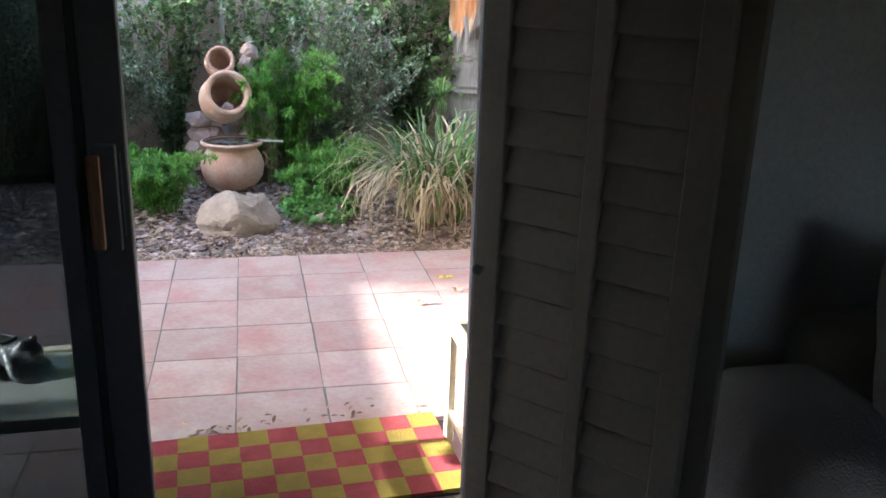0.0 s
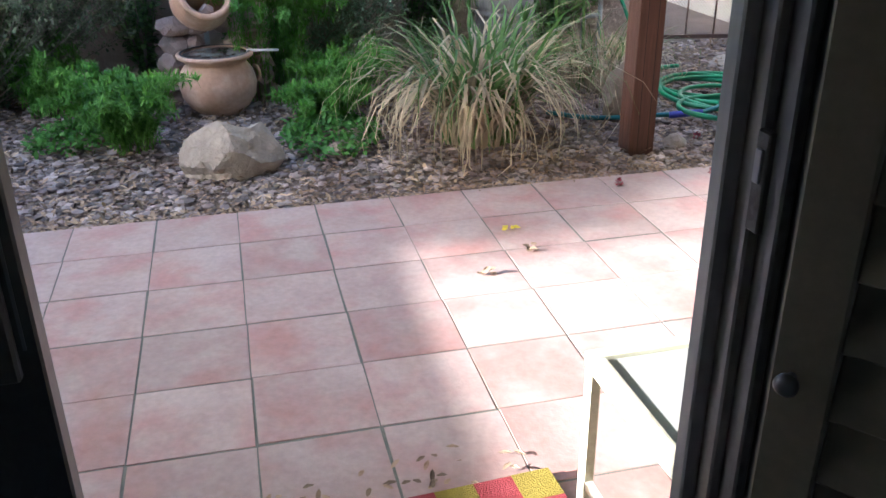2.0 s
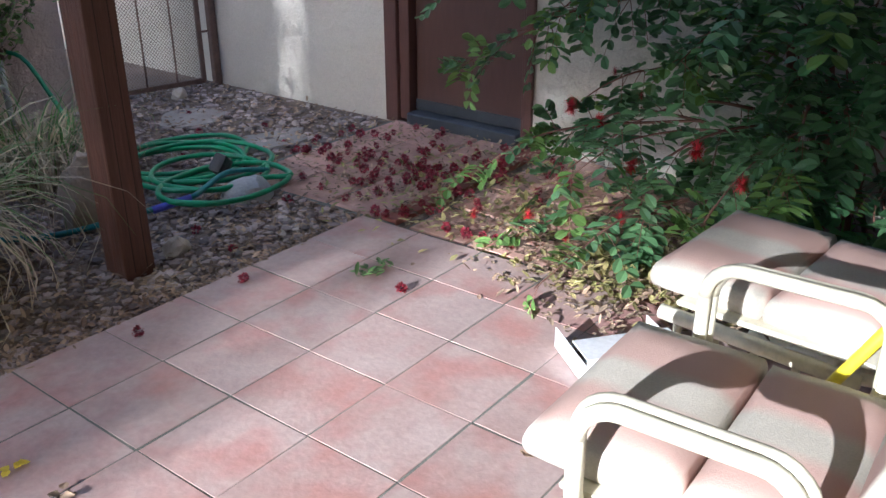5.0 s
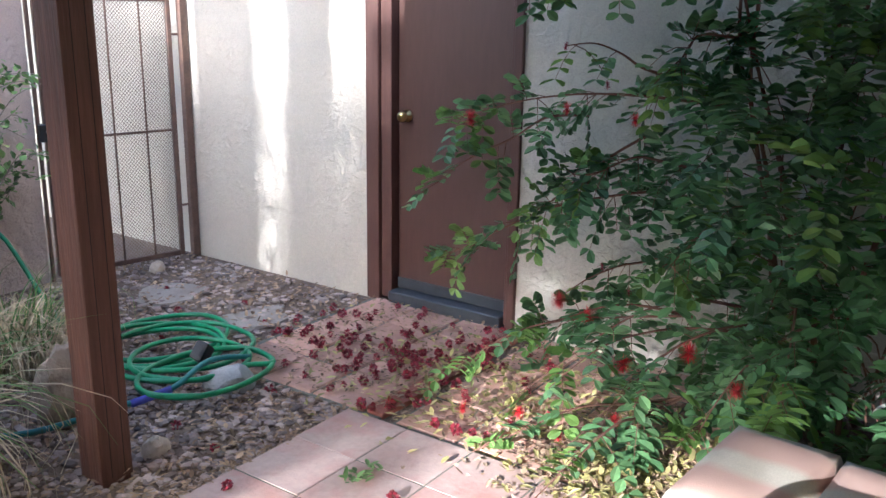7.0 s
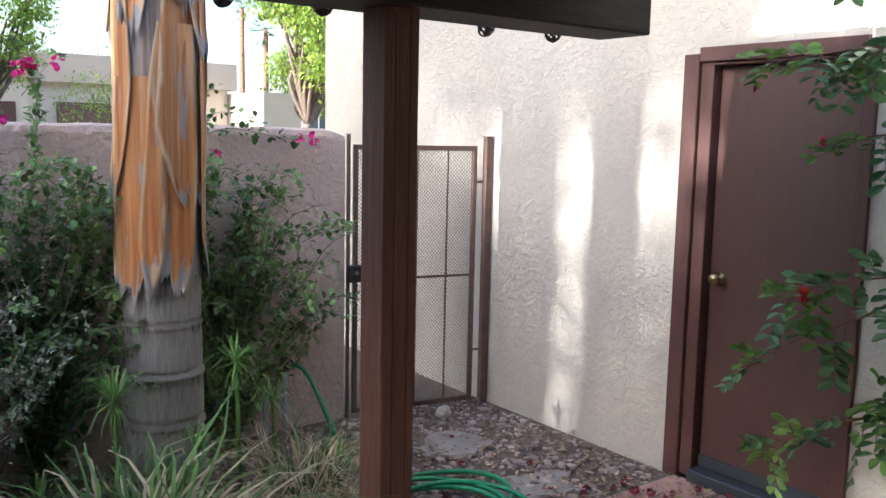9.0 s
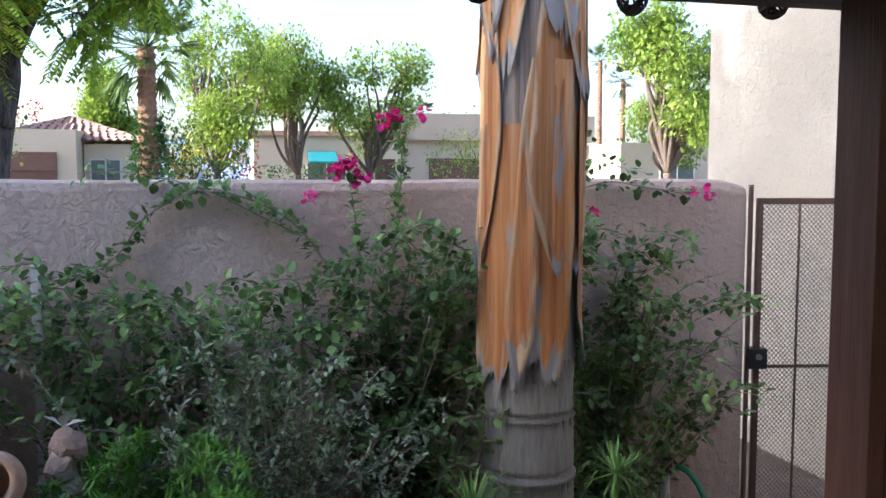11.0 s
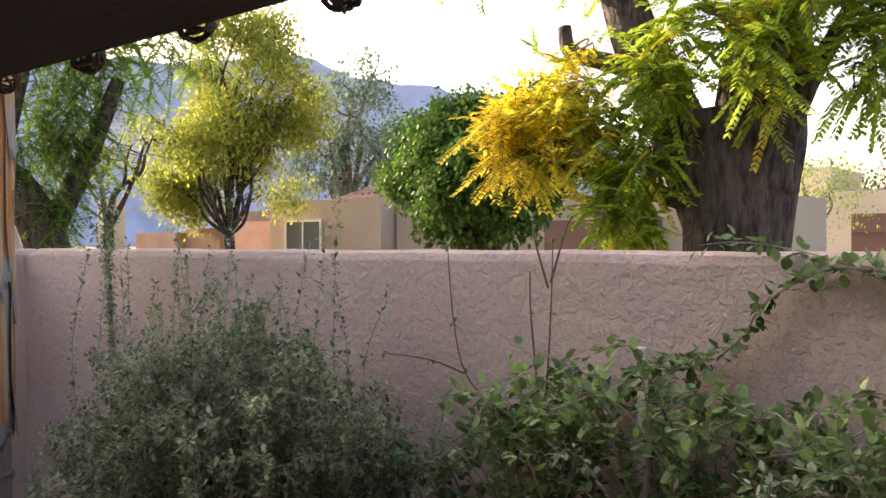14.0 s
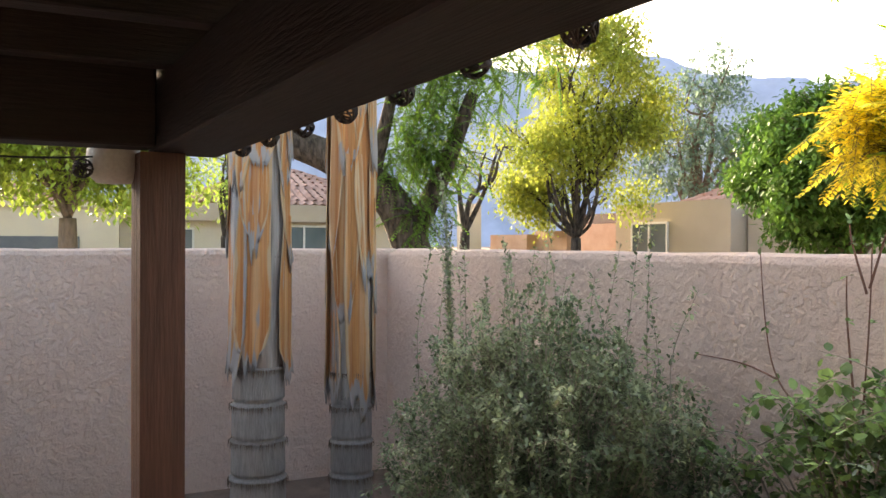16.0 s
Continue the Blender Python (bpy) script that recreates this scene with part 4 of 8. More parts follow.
def frog_planter(at, turn, label, glaze="frog"):
    """A squat frog: body, eyes and limbs fused into one skin, with a dark cap on the back for the shaded planting hole.
    """
    f = thing("frog_planter", label, "planter", at, turn, "frog planters")
    mb = bpy.data.metaballs.new("frog_skin")
    mb.resolution = 0.006
    lumps = [(0.0, 0.0, 0.05, 0.074), (-0.045, 0.0, 0.055, 0.080), (-0.085, 0.0, 0.042, 0.066), (0.045, 0.0, 0.066, 0.066), (0.085, 0.0, 0.078, 0.055), (0.112, 0.0, 0.074, 0.040), (0.085, 0.026, 0.104, 0.020), (0.085, -0.026, 0.104, 0.020)]
    for sg in (1, -1):
        lumps += [(-0.075, sg * 0.048, 0.036, 0.052), (-0.045, sg * 0.066, 0.03, 0.044), (-0.012, sg * 0.072, 0.022, 0.032), (0.008, sg * 0.074, 0.014, 0.022), (0.024, sg * 0.076, 0.010, 0.017),
                  (0.055, sg * 0.040, 0.046, 0.036), (0.068, sg * 0.056, 0.030, 0.028), (0.080, sg * 0.066, 0.018, 0.023), (0.090, sg * 0.070, 0.010, 0.017), (0.100, sg * 0.073, 0.008, 0.014)]
    for x, y, z, r in lumps:
        e = mb.elements.new()
        e.co, e.radius = (x, y, z), r * 1.12
    tmp = new("frog_skin", mb)
    dg = bpy.context.evaluated_depsgraph_get()
    dg.update()
    me = bpy.data.meshes.new_from_object(tmp.evaluated_get(dg))
    bpy.data.objects.remove(tmp)
    for v in me.vertices:
        v.co *= 0.80
    lo = min(v.co.z for v in me.vertices)
    for v in me.vertices:
        v.co.z -= lo
        n = v.co
        v.co.z += 0.0025 * noise.noise(n * 60) if n.z > 0.02 else 0
    body = finish("body", me, glaze, f, smooth=True)
    def skin(x, y):
        return max(v.co.z for v in me.vertices if (v.co.x - x) ** 2 + (v.co.y - y) ** 2 < 0.00016)
    # Dark cap on the closed skin, its colour standing for shade inside a hole.
    s = Soup()
    n = 26
    ring = []
    for k in range(n):
        q = 2 * math.pi * k / n
        x, y = -0.010 + 0.042 * math.cos(q), 0.024 * math.sin(q)
        ring.append(Vector((x, y, skin(x, y) + 0.0015)))
    mid = [Vector((-0.010 + (p.x + 0.010) * 0.5, p.y * 0.5, skin(-0.010 + (p.x + 0.010) * 0.5, p.y * 0.5) + 0.0015)) for p in ring]
    s.add([p[:] for p in ring + mid] + [(-0.010, 0, skin(-0.010, 0) + 0.0015)], [(k, (k + 1) % n, n + (k + 1) % n, n + k) for k in range(n)] + [(n + k, n + (k + 1) % n, 2 * n) for k in range(n)])
    s.out("planting_hole", "dark_hollow", f, "dark cap standing in for the shaded planting hole")
    tube([p + Vector((0, 0, 0.001)) for p in ring + ring[:1]], 0.004, 6).out("rim", glaze, f, "", True)
    for sgn in (1, -1):
        bm = bmesh.new()
        bmesh.ops.create_uvsphere(bm, u_segments=12, v_segments=8, radius=0.010, matrix=Matrix.Translation((0.072, sgn * 0.021, 0.089 - lo)))
        part("eye", bm, glaze, f, smooth=True)
    return f


frog_planter((0.935, 2.215, 0.4165), 72, "green verdigris ceramic frog planter with an open back")
# The dark glaze puts this figure's unlit silhouette into its colour.
frog_planter((-0.535, 2.27, 0.4165), -25, "frog planter on the table behind the glass, coloured dark as a silhouette", "bronze")


def cushion_block(name, dims, parent, r=0.035, label=""):
    bm = box(bmesh.new(), *dims)
    bmesh.ops.subdivide_edges(bm, edges=bm.edges, cuts=7, use_grid_fill=True)
    cx, cy, cz = (dims[0] + dims[1]) / 2, (dims[2] + dims[3]) / 2, (dims[4] + dims[5]) / 2
    hx, hy, hz = (dims[1] - dims[0]) / 2, (dims[3] - dims[2]) / 2, (dims[5] - dims[4]) / 2
    for v in bm.verts:
        u, w, q = (v.co.x - cx) / hx, (v.co.y - cy) / hy, (v.co.z - cz) / hz
        k = max(0.0, (1 - abs(u) ** 5)) * max(0.0, (1 - abs(w) ** 5))
        v.co.z = cz + q * hz * (0.62 + 0.42 * k ** 0.5)
        e = 1 - 0.05 * q * q
        v.co.x, v.co.y = cx + u * hx * e, cy + w * hy * e
        v.co += Vector((0, 0, 0.006)) * noise.noise(v.co * 9)
    return part(name, bm, "cushion", parent, label, True)


def patio_chair(x, y, turn, label, arms=True):
    c = thing("patio_chair", label, "chair", (x, y, 0), turn, "chairs on the patio")
    for sx in (-0.295, 0.295) if arms else ():
        for k, off in enumerate((0.0, 0.027 if sx > 0 else -0.027)):
            a, b, z0, z1, r = -0.18 + 0.008 * k, 0.20 - 0.008 * k, 0.31 + 0.012 * k, 0.59 - 0.004 * k, 0.075
            loop = []
            for cx, cz, q0 in ((b - r, z1 - r, 0), (a + r, z1 - r, 90), (a + r, z0 + r, 180), (b - r, z0 + r, 270)):
                for q in range(0, 91, 15):
                    w = radians(q0 + q)
                    loop.append(Vector((sx + off * 0.9, cx + r * math.cos(w), cz + r * math.sin(w))))
            tube(loop + loop[:1], 0.0155, 9).out("arm_loop", "cream_metal", c, "bent cream tube armrest", True)
    for yy, z in ((0.185, 0.33), (-0.165, 0.315)):
        tube([Vector((-0.295, yy, z)), Vector((0.295, yy, z))], 0.017, 9).out("cross_tube", "cream_metal", c, "", True)
    part("seat_pan", box(bmesh.new(), -0.28, 0.28, -0.24, 0.24, 0.355, 0.37, 0.005), "cream_metal", c)
    cushion_block("seat_cushion", (-0.255, 0.255, 0.035, 0.33, 0.35, 0.455), c, label="front half of the faded striped cushion")
    cushion_block("seat_cushion", (-0.255, 0.255, -0.22, 0.03, 0.35, 0.445), c, label="rear half of the faded striped cushion")
    back = cushion_block("back_cushion", (-0.275, 0.275, -0.05, 0.05, 0.0, 0.30), c, label="striped back cushion")
    back.matrix_basis = pose(0, -0.25, 0.43, 18, 0, 0)
    back2 = cushion_block("back_cushion", (-0.275, 0.275, -0.05, 0.05, 0.30, 0.62), c, label="striped back cushion")
    back2.matrix_basis = pose(0, -0.25, 0.43, 18, 0, 0)
    for sx in (-0.27, 0.27):
        tube(smooth_path([(sx, -0.18, 0.32), (sx, -0.29, 0.38), (sx, -0.41, 0.78), (sx, -0.47, 1.0)], 5), 0.015, 8).out("back_tube", "cream_metal", c, "", True)
    if not arms:
        for sx in (-0.295, 0.295):
            tube([Vector((sx, -0.22, 0.325)), Vector((sx, 0.27, 0.335))], 0.02, 9).out("side_rail", "cream_metal", c, "chipped cream side rail", True)
            for k in range(5):
                tube([Vector((sx, -0.18 + 0.10 * k, 0.315)), Vector((sx, -0.18 + 0.10 * k, 0.03))], 0.011, 7).out("bar", "cream_metal", c, "", True)
            tube([Vector((sx, -0.2, 0.02)), Vector((sx, 0.25, 0.02))], 0.018, 8).out("foot_rail", "cream_metal", c, "", True)
        return c
    part("pedestal", lathe([(0.0, 0.33), (0.055, 0.33), (0.06, 0.22), (0.09, 0.16), (0.15, 0.11), (0.165, 0.06), (0.0, 0.055)], 26), "cream_metal", c, "cream swivel skirt", True)
    ring = [Vector((0.25 * math.cos(2 * math.pi * k / 36), 0.25 * math.sin(2 * math.pi * k / 36), 0.022)) for k in range(37)]
    tube(ring, 0.02, 9).out("base_ring", "cream_metal", c, "", True)
    for k in range(4):
        q = radians(45 + 90 * k)
        tube([Vector((0.06 * math.cos(q), 0.06 * math.sin(q), 0.085)), Vector((0.25 * math.cos(q), 0.25 * math.sin(q), 0.03))], 0.016, 8).out("spoke", "cream_metal", c, "", True)
    return c


patio_chair(1.69, 2.425, 2, "cream tube patio chair with faded pink striped cushions in the sun")
patio_chair(2.45, 2.52, -4, "armless cream patio lounger with faded striped cushions beside the vine", False)


def broom():
    b = thing("broom", "yellow-handled broom leaning between the patio chairs", "broom", (0, 0, 0))
    p0, p1 = Vector((1.98, 2.40, 0.30)), Vector((2.22, 2.02, 0.98))
    d = (p1 - p0).normalized()
    foot = p0 - d * (p0.z - 0.16) / d.z
    tube([foot, p1], 0.0135, 10).out("handle", "yellow_paint", b, "glossy yellow handle", True)
    boxpart("head", (foot.x - 0.13, foot.x + 0.13, foot.y - 0.03, foot.y + 0.03, 0.10, 0.16), "black_plastic", b, bevel=0.01)
    s = Soup()
    rng = random.Random(5)
    for k in range(160):
        x, y = foot.x + rng.uniform(-0.125, 0.125), foot.y + rng.uniform(-0.025, 0.025)
        s.blade([Vector((x, y, 0.10)), Vector((x * 1.0 + rng.uniform(-.01, .01), y + rng.uniform(-.012, .012), 0.002))], 0.004)
    s.out("bristles", "black_plastic", b)
    return b


broom()


def dustpan():
    d = thing("dustpan", "white plastic dustpan full of dry leaves on the tiles", "dustpan", (2.40, 3.02, 0.003), -38)
    bm = bmesh.new()
    box(bm, -0.15, 0.15, -0.12, 0.12, 0.0, 0.004)
    part("tray", bm, "plastic_white", d)
    for n, dims in (("wall", (-0.154, -0.15, -0.12, 0.12, 0.0, 0.07)), ("wall", (0.15, 0.154, -0.12, 0.12, 0.0, 0.07)), ("back", (-0.154, 0.154, -0.125, -0.12, 0.0, 0.09)), ("hood", (-0.154, 0.154, -0.125, -0.01, 0.09, 0.095))):
        boxpart(n, dims, "plastic_white", d, bevel=0.0015)
    h = tube(smooth_path([(0, -0.12, 0.09), (0.0, -0.17, 0.12), (0.0, -0.24, 0.13), (0, -0.29, 0.13)], 5), 0.015, 8).out("handle", "plastic_white", d, "", True)
    s = Soup()
    rng = random.Random(8)
    for k in range(170):
        p = Vector((rng.uniform(-0.13, 0.13), rng.uniform(-0.09, 0.10), 0.006 + rng.random() * 0.02))
        s.leaf(p, Vector((rng.uniform(-1, 1), rng.uniform(-1, 1), rng.uniform(-0.2, 0.5))), rng.uniform(0.02, 0.045), 0.013)
    s.out("swept_leaves", "litter", d, "dry brown swept leaves")
    return d


dustpan()

# ---- garden: fountain, stones, plants ----
def rand_dir(rng, up=0.0):
    while True:
        v = Vector((rng.uniform(-1, 1), rng.uniform(-1, 1), rng.uniform(-1, 1)))
        if 0.05 < v.length < 1:
            v.normalize()
            v.z += up
            return v.normalized()


def fountain():
    f = thing("pot_fountain", "garden fountain of stacked tipped clay jugs over a round pot", "fountain", (-0.01, 6.02, GROUND))
    body = [(0.0, 0.0), (0.11, 0.0), (0.16, 0.04), (0.20, 0.10), (0.212, 0.17), (0.195, 0.235), (0.165, 0.275), (0.165, 0.29), (0.205, 0.315), (0.208, 0.33), (0.19, 0.335), (0.165, 0.32), (0.155, 0.29), (0.17, 0.2), (0.0, 0.15)]
    bowl = part("basin_pot", lathe(body, 40), "clay", f, "round glazed clay basin", True)
    part("rim_band", lathe([(0.178, 0.336), (0.186, 0.338), (0.19, 0.3365), (0.178, 0.3345)], 40), "clay_dark", bowl, "dark wet rim")
    part("water", lathe([(0.0, 0.326), (0.172, 0.326)], 40), "water", bowl, "still water with sky reflection put in as pale blotches")
    for sx in (-1, 1):
        tube([Vector((sx * (0.198 + 0.03 * math.sin(t)), 0, 0.235 - 0.045 * math.cos(t) - 0.03)) for t in [i * math.pi / 8 for i in range(9)]], 0.009, 7).out("lug_handle", "clay", bowl, "", True)
    tube([Vector((0.17, -0.01, 0.335)), Vector((0.34, -0.05, 0.335))], 0.008, 8).out("spout_pipe", "pvc", f, "short pale plastic pipe")
    jug = [(0.0, -0.17), (0.09, -0.17), (0.14, -0.12), (0.165, -0.03), (0.16, 0.05), (0.135, 0.11), (0.125, 0.13), (0.15, 0.15), (0.152, 0.165), (0.13, 0.17), (0.11, 0.14), (0.12, 0.05), (0.11, -0.1), (0.0, -0.13)]
    j = part("tipped_jug", lathe(jug, 36), "clay", f, "clay jug tipped on its side", True)
    j.matrix_basis = pose(-0.04, 0.10, 0.60, 68, 0, 12)
    small = [(r * 0.60, z * 0.62) for r, z in jug]
    j2 = part("upper_jug", lathe(small, 30), "clay", f, "small clay jug tipped on top", True)
    j2.matrix_basis = pose(-0.06, 0.13, 0.835, 72, 0, 4)
    st = rock("spill_stone", (0.04, 0.035, 0.035), "stone_pink", (0, 0, 0), "", 5)
    for key in ("label", "category"):
        if key in st:
            del st[key]
    st.parent = f
    st.matrix_basis = pose(-0.02, -0.03, 0.545)
    k = 0
    rng = random.Random(21)
    for side in (-1, 1):
        for lvl in range(5):
            for col in range(2):
                st = rock("stacked_stone", (0.085 + rng.random() * 0.03, 0.085, 0.068), "stone_pink", (0, 0, 0), "", 30 + k, cuts=2)
                for key in ("label", "category"):
                    if key in st:
                        del st[key]
                st.parent = f
                st.matrix_basis = pose(side * (0.27 - 0.018 * lvl - 0.10 * col) + rng.uniform(-.015, .015), 0.25 + 0.03 * col, 0.0 + 0.10 * lvl, 0, 0, rng.uniform(0, 360))
                k += 1
    for lvl, (dx, z) in enumerate(((0.10, 0.42), (0.12, 0.52), (0.10, 0.62), (0.13, 0.71), (0.11, 0.79), (0.13, 0.86))):
        st = rock("stacked_stone", (0.075 - 0.006 * lvl, 0.075, 0.07), "stone_pink", (0, 0, 0), "", 60 + lvl, cuts=2)
        for key in ("label", "category"):
            if key in st:
                del st[key]
        st.parent = f
        st.matrix_basis = pose(dx, 0.30, z, 0, 0, 50 * lvl)
    return f


fountain()
rock("boulder", (0.20, 0.15, 0.165), "stone_mid", (0.03, 4.95, GROUND), "pale tan angular boulder on the gravel", 2, 10, 0.3)
rock("boulder", (0.14, 0.13, 0.22), "stone_tan", (2.11, 5.29, GROUND), "tan upright boulder beside the grass clump", 4, 30, 0.25)
rock("garden_stone", (0.115, 0.075, 0.085), "stone_grey", (2.68, 4.98, GROUND), "smooth grey stone inside the hose coil", 6, -20, 0.15)
rock("garden_stone", (0.055, 0.05, 0.055), "stone_pale", (2.12, 4.76, GROUND), "small pale stone beside the post", 7, 0, 0.2)
rock("garden_stone", (0.06, 0.05, 0.06), "stone_pale", (0.62, 5.22, GROUND), "small pale stone on the gravel", 8, 0, 0.2)
rock("garden_stone", (0.05, 0.045, 0.05), "stone_pink", (0.52, 5.08, GROUND), "small pinkish stone on the gravel", 9, 0, 0.2)
rock("garden_stone", (0.055, 0.05, 0.05), "stone_pale", (3.62, 6.72, GROUND), "white stone at the foot of the gate", 10, 0, 0.2)
for k, (x, y, a, w, d) in enumerate(((3.38, 6.28, 12, 0.24, 0.17), (3.36, 5.58, -8, 0.22, 0.16))):
    bm = bmesh.new()
    bmesh.ops.create_circle(bm, cap_ends=True, segments=15, radius=1.0)
    for v in bm.verts:
        q = 1 + 0.45 * noise.noise(v.co * 1.6 + Vector((k * 5, 0, 0)))
        v.co = Vector((v.co.x * w * q, v.co.y * d * q, 0))
    r = bmesh.ops.extrude_face_region(bm, geom=bm.faces[:])
    for v in [g for g in r["geom"] if isinstance(g, bmesh.types.BMVert)]:
        v.co.z += 0.03
        v.co.x *= 0.96
        v.co.y *= 0.96
    bmesh.ops.recalc_face_normals(bm, faces=bm.faces)
    ob = part("stepping_stone", bm, "slab")
    ob.matrix_basis = pose(x, y, GROUND - 0.016, 0, 0, a)
    tagged(ob, "flat pale stepping stone half covered by litter", "stepping stone", "stepping stones to the gate")


def in_patio(x, y):
    return (x < PATIO_E + 0.01 and y < PATIO_N + 0.01) or (x > 2.82 and 3.03 < y < 5.31)


def pebble_bed():
    """Rounded pebbles of many sizes strewn over the planted beds."""
    rng = random.Random(4)
    ico = bmesh.new()
    bmesh.ops.create_icosphere(ico, subdivisions=1, radius=1.0)
    ico.verts.ensure_lookup_table()
    base = [v.co.copy() for v in ico.verts]
    faces = [tuple(v.index for v in f.verts) for f in ico.faces]
    ico.free()
    kinds = [[b * rng.uniform(0.72, 1.22) for b in base] for k in range(10)]
    s = Soup()
    count = 0
    while count < 15500:
        x, y = rng.uniform(-1.6, 4.0), 4.42 + (rng.random() ** 1.35) * 2.55
        if in_patio(x, y):
            continue
        if x > 3.0 and rng.random() < 0.35:
            continue
        r = rng.choice((0.008, 0.0095, 0.011, 0.013, 0.016, 0.021)) * rng.uniform(0.8, 1.25)
        e = (r * rng.uniform(0.9, 1.6), r, r * rng.uniform(0.45, 0.75))
        q = rng.uniform(0, 6.28)
        c, sn = math.cos(q), math.sin(q)
        z = GROUND + e[2] * rng.uniform(0.2, 0.9)
        s.add([(x + (b.x * e[0]) * c - (b.y * e[1]) * sn, y + (b.x * e[0]) * sn + (b.y * e[1]) * c, z + b.z * e[2]) for b in kinds[count % 10]], faces)
        count += 1
    ob = s.out("pebbles", "pebble")
    return tagged(ob, "brown and grey river pebbles covering the garden beds", "pebbles", kind="stuff")


pebble_bed()


def leaf_litter():
    rng = random.Random(9)
    s = Soup()
    def bit(x, y, z, big=1.0):
        s.leaf(Vector((x, y, z)), Vector((rng.uniform(-1, 1), rng.uniform(-1, 1), rng.uniform(-0.15, 0.35))), rng.uniform(0.02, 0.05) * big, rng.uniform(0.01, 0.02) * big, mat=0, bend=rng.uniform(-0.2, 0.4))
    for k in range(10500):
        x, y = rng.uniform(-1.6, 4.0), 4.40 + (rng.random() ** 1.7) * 2.55
        if in_patio(x, y):
            continue
        bit(x, y, GROUND + rng.uniform(0.004, 0.028))
    for k in range(700):
        bit(rng.uniform(-1.2, 2.6), rng.gauss(4.43, 0.015), rng.uniform(-0.01, 0.004), 0.7)
    for k in range(2600):
        x, y = rng.gauss(2.95, 0.28), rng.gauss(3.15, 0.28)
        if x < 2.45 or (x < 2.80 and rng.random() < 0.6):
            continue
        bit(x, y, 0.002 + rng.uniform(0, 0.03))
    for k in range(2200):
        bit(rng.uniform(2.85, 4.0), rng.uniform(3.3, 5.3), -0.006 + rng.uniform(0, 0.012), 0.8)
    ob = s.out("leaf_litter", "litter")
    return tagged(ob, "dry brown fallen leaves scattered over gravel and path", "leaf litter", kind="stuff")


leaf_litter()


def fresh_litter():
    """Yellow-green fallen leaflets gathered at the shrub's foot and along the path."""
    rng = random.Random(29)
    s = Soup()
    for k in range(1500):
        x, y = (rng.gauss(2.98, 0.14), rng.gauss(3.22, 0.16)) if k < 800 else (rng.gauss(3.3, 0.3), rng.gauss(3.9, 0.55))
        if x < 2.62 or x > 4.0 or y < 2.7 or y > 5.28:
            continue
        s.leaf(Vector((x, y, (0.004 if in_patio(x, y) else GROUND) + rng.uniform(0.0, 0.03 if k < 800 else 0.012))), Vector((rng.uniform(-1, 1), rng.uniform(-1, 1), rng.uniform(-0.1, 0.4))), rng.uniform(0.03, 0.06), rng.uniform(0.014, 0.024), bend=rng.uniform(-0.2, 0.5))
    return tagged(s.out("fallen_leaflets", "leaf_fallen"), "yellow-green fallen leaflets heaped under the flowering shrub", "leaf litter", kind="stuff")


fresh_litter()


def small_leaf_pile(x, y, n, spread, seed, label, mat="litter", z=0.002, ln=0.035):
    rng = random.Random(seed)
    s = Soup()
    for k in range(n):
        s.leaf(Vector((rng.gauss(0, spread), rng.gauss(0, spread * 0.5), z + rng.random() * 0.01)), Vector((rng.uniform(-1, 1), rng.uniform(-1, 1), rng.uniform(0.3, 1.3) if n < 10 else rng.uniform(0, 0.4))), ln * rng.uniform(0.6, 1.2) * (0.5 if n < 10 else 1), ln * (0.4 if n < 10 else 0.35), bend=0.6 if n < 10 else 0.15)
    ob = s.out("fallen_leaves", mat)
    ob.location = (x, y, 0)
    return tagged(ob, label, "fallen leaves")


small_leaf_pile(0.30, 2.62, 46, 0.16, 1, "dry olive leaves swept against the door mat", "litter")
small_leaf_pile(-0.02, 2.58, 30, 0.06, 2, "dry olive leaves beside the door mat", "litter")
small_leaf_pile(2.40, 4.02, 26, 0.05, 3, "wilted green leaf cluster on the tiles", "leaf_boug", ln=0.05)
small_leaf_pile(1.05, 3.78, 5, 0.012, 4, "curled dry leaf on the tiles", "litter", ln=0.06)
small_leaf_pile(1.02, 3.97, 4, 0.012, 14, "yellowed curled leaf on the tiles", "leaf_yellow", ln=0.06)
small_leaf_pile(0.84, 3.63, 7, 0.014, 5, "curled brown leaf on the tiles", "litter", ln=0.06)
small_leaf_pile(1.86, 2.98, 5, 0.012, 6, "curled reddish leaf on the tiles", "litter", ln=0.05)
small_leaf_pile(1.30, 2.50, 26, 0.04, 15, "dry leaf crumbs beside the chair base", "litter", ln=0.02)


def puff(s, c, r, rng, n=40, mat=0):
    for k in range(n):
        d = rand_dir(rng)
        s.blade([c, c + d * r * rng.uniform(0.75, 1.05)], r * 0.05, mat)


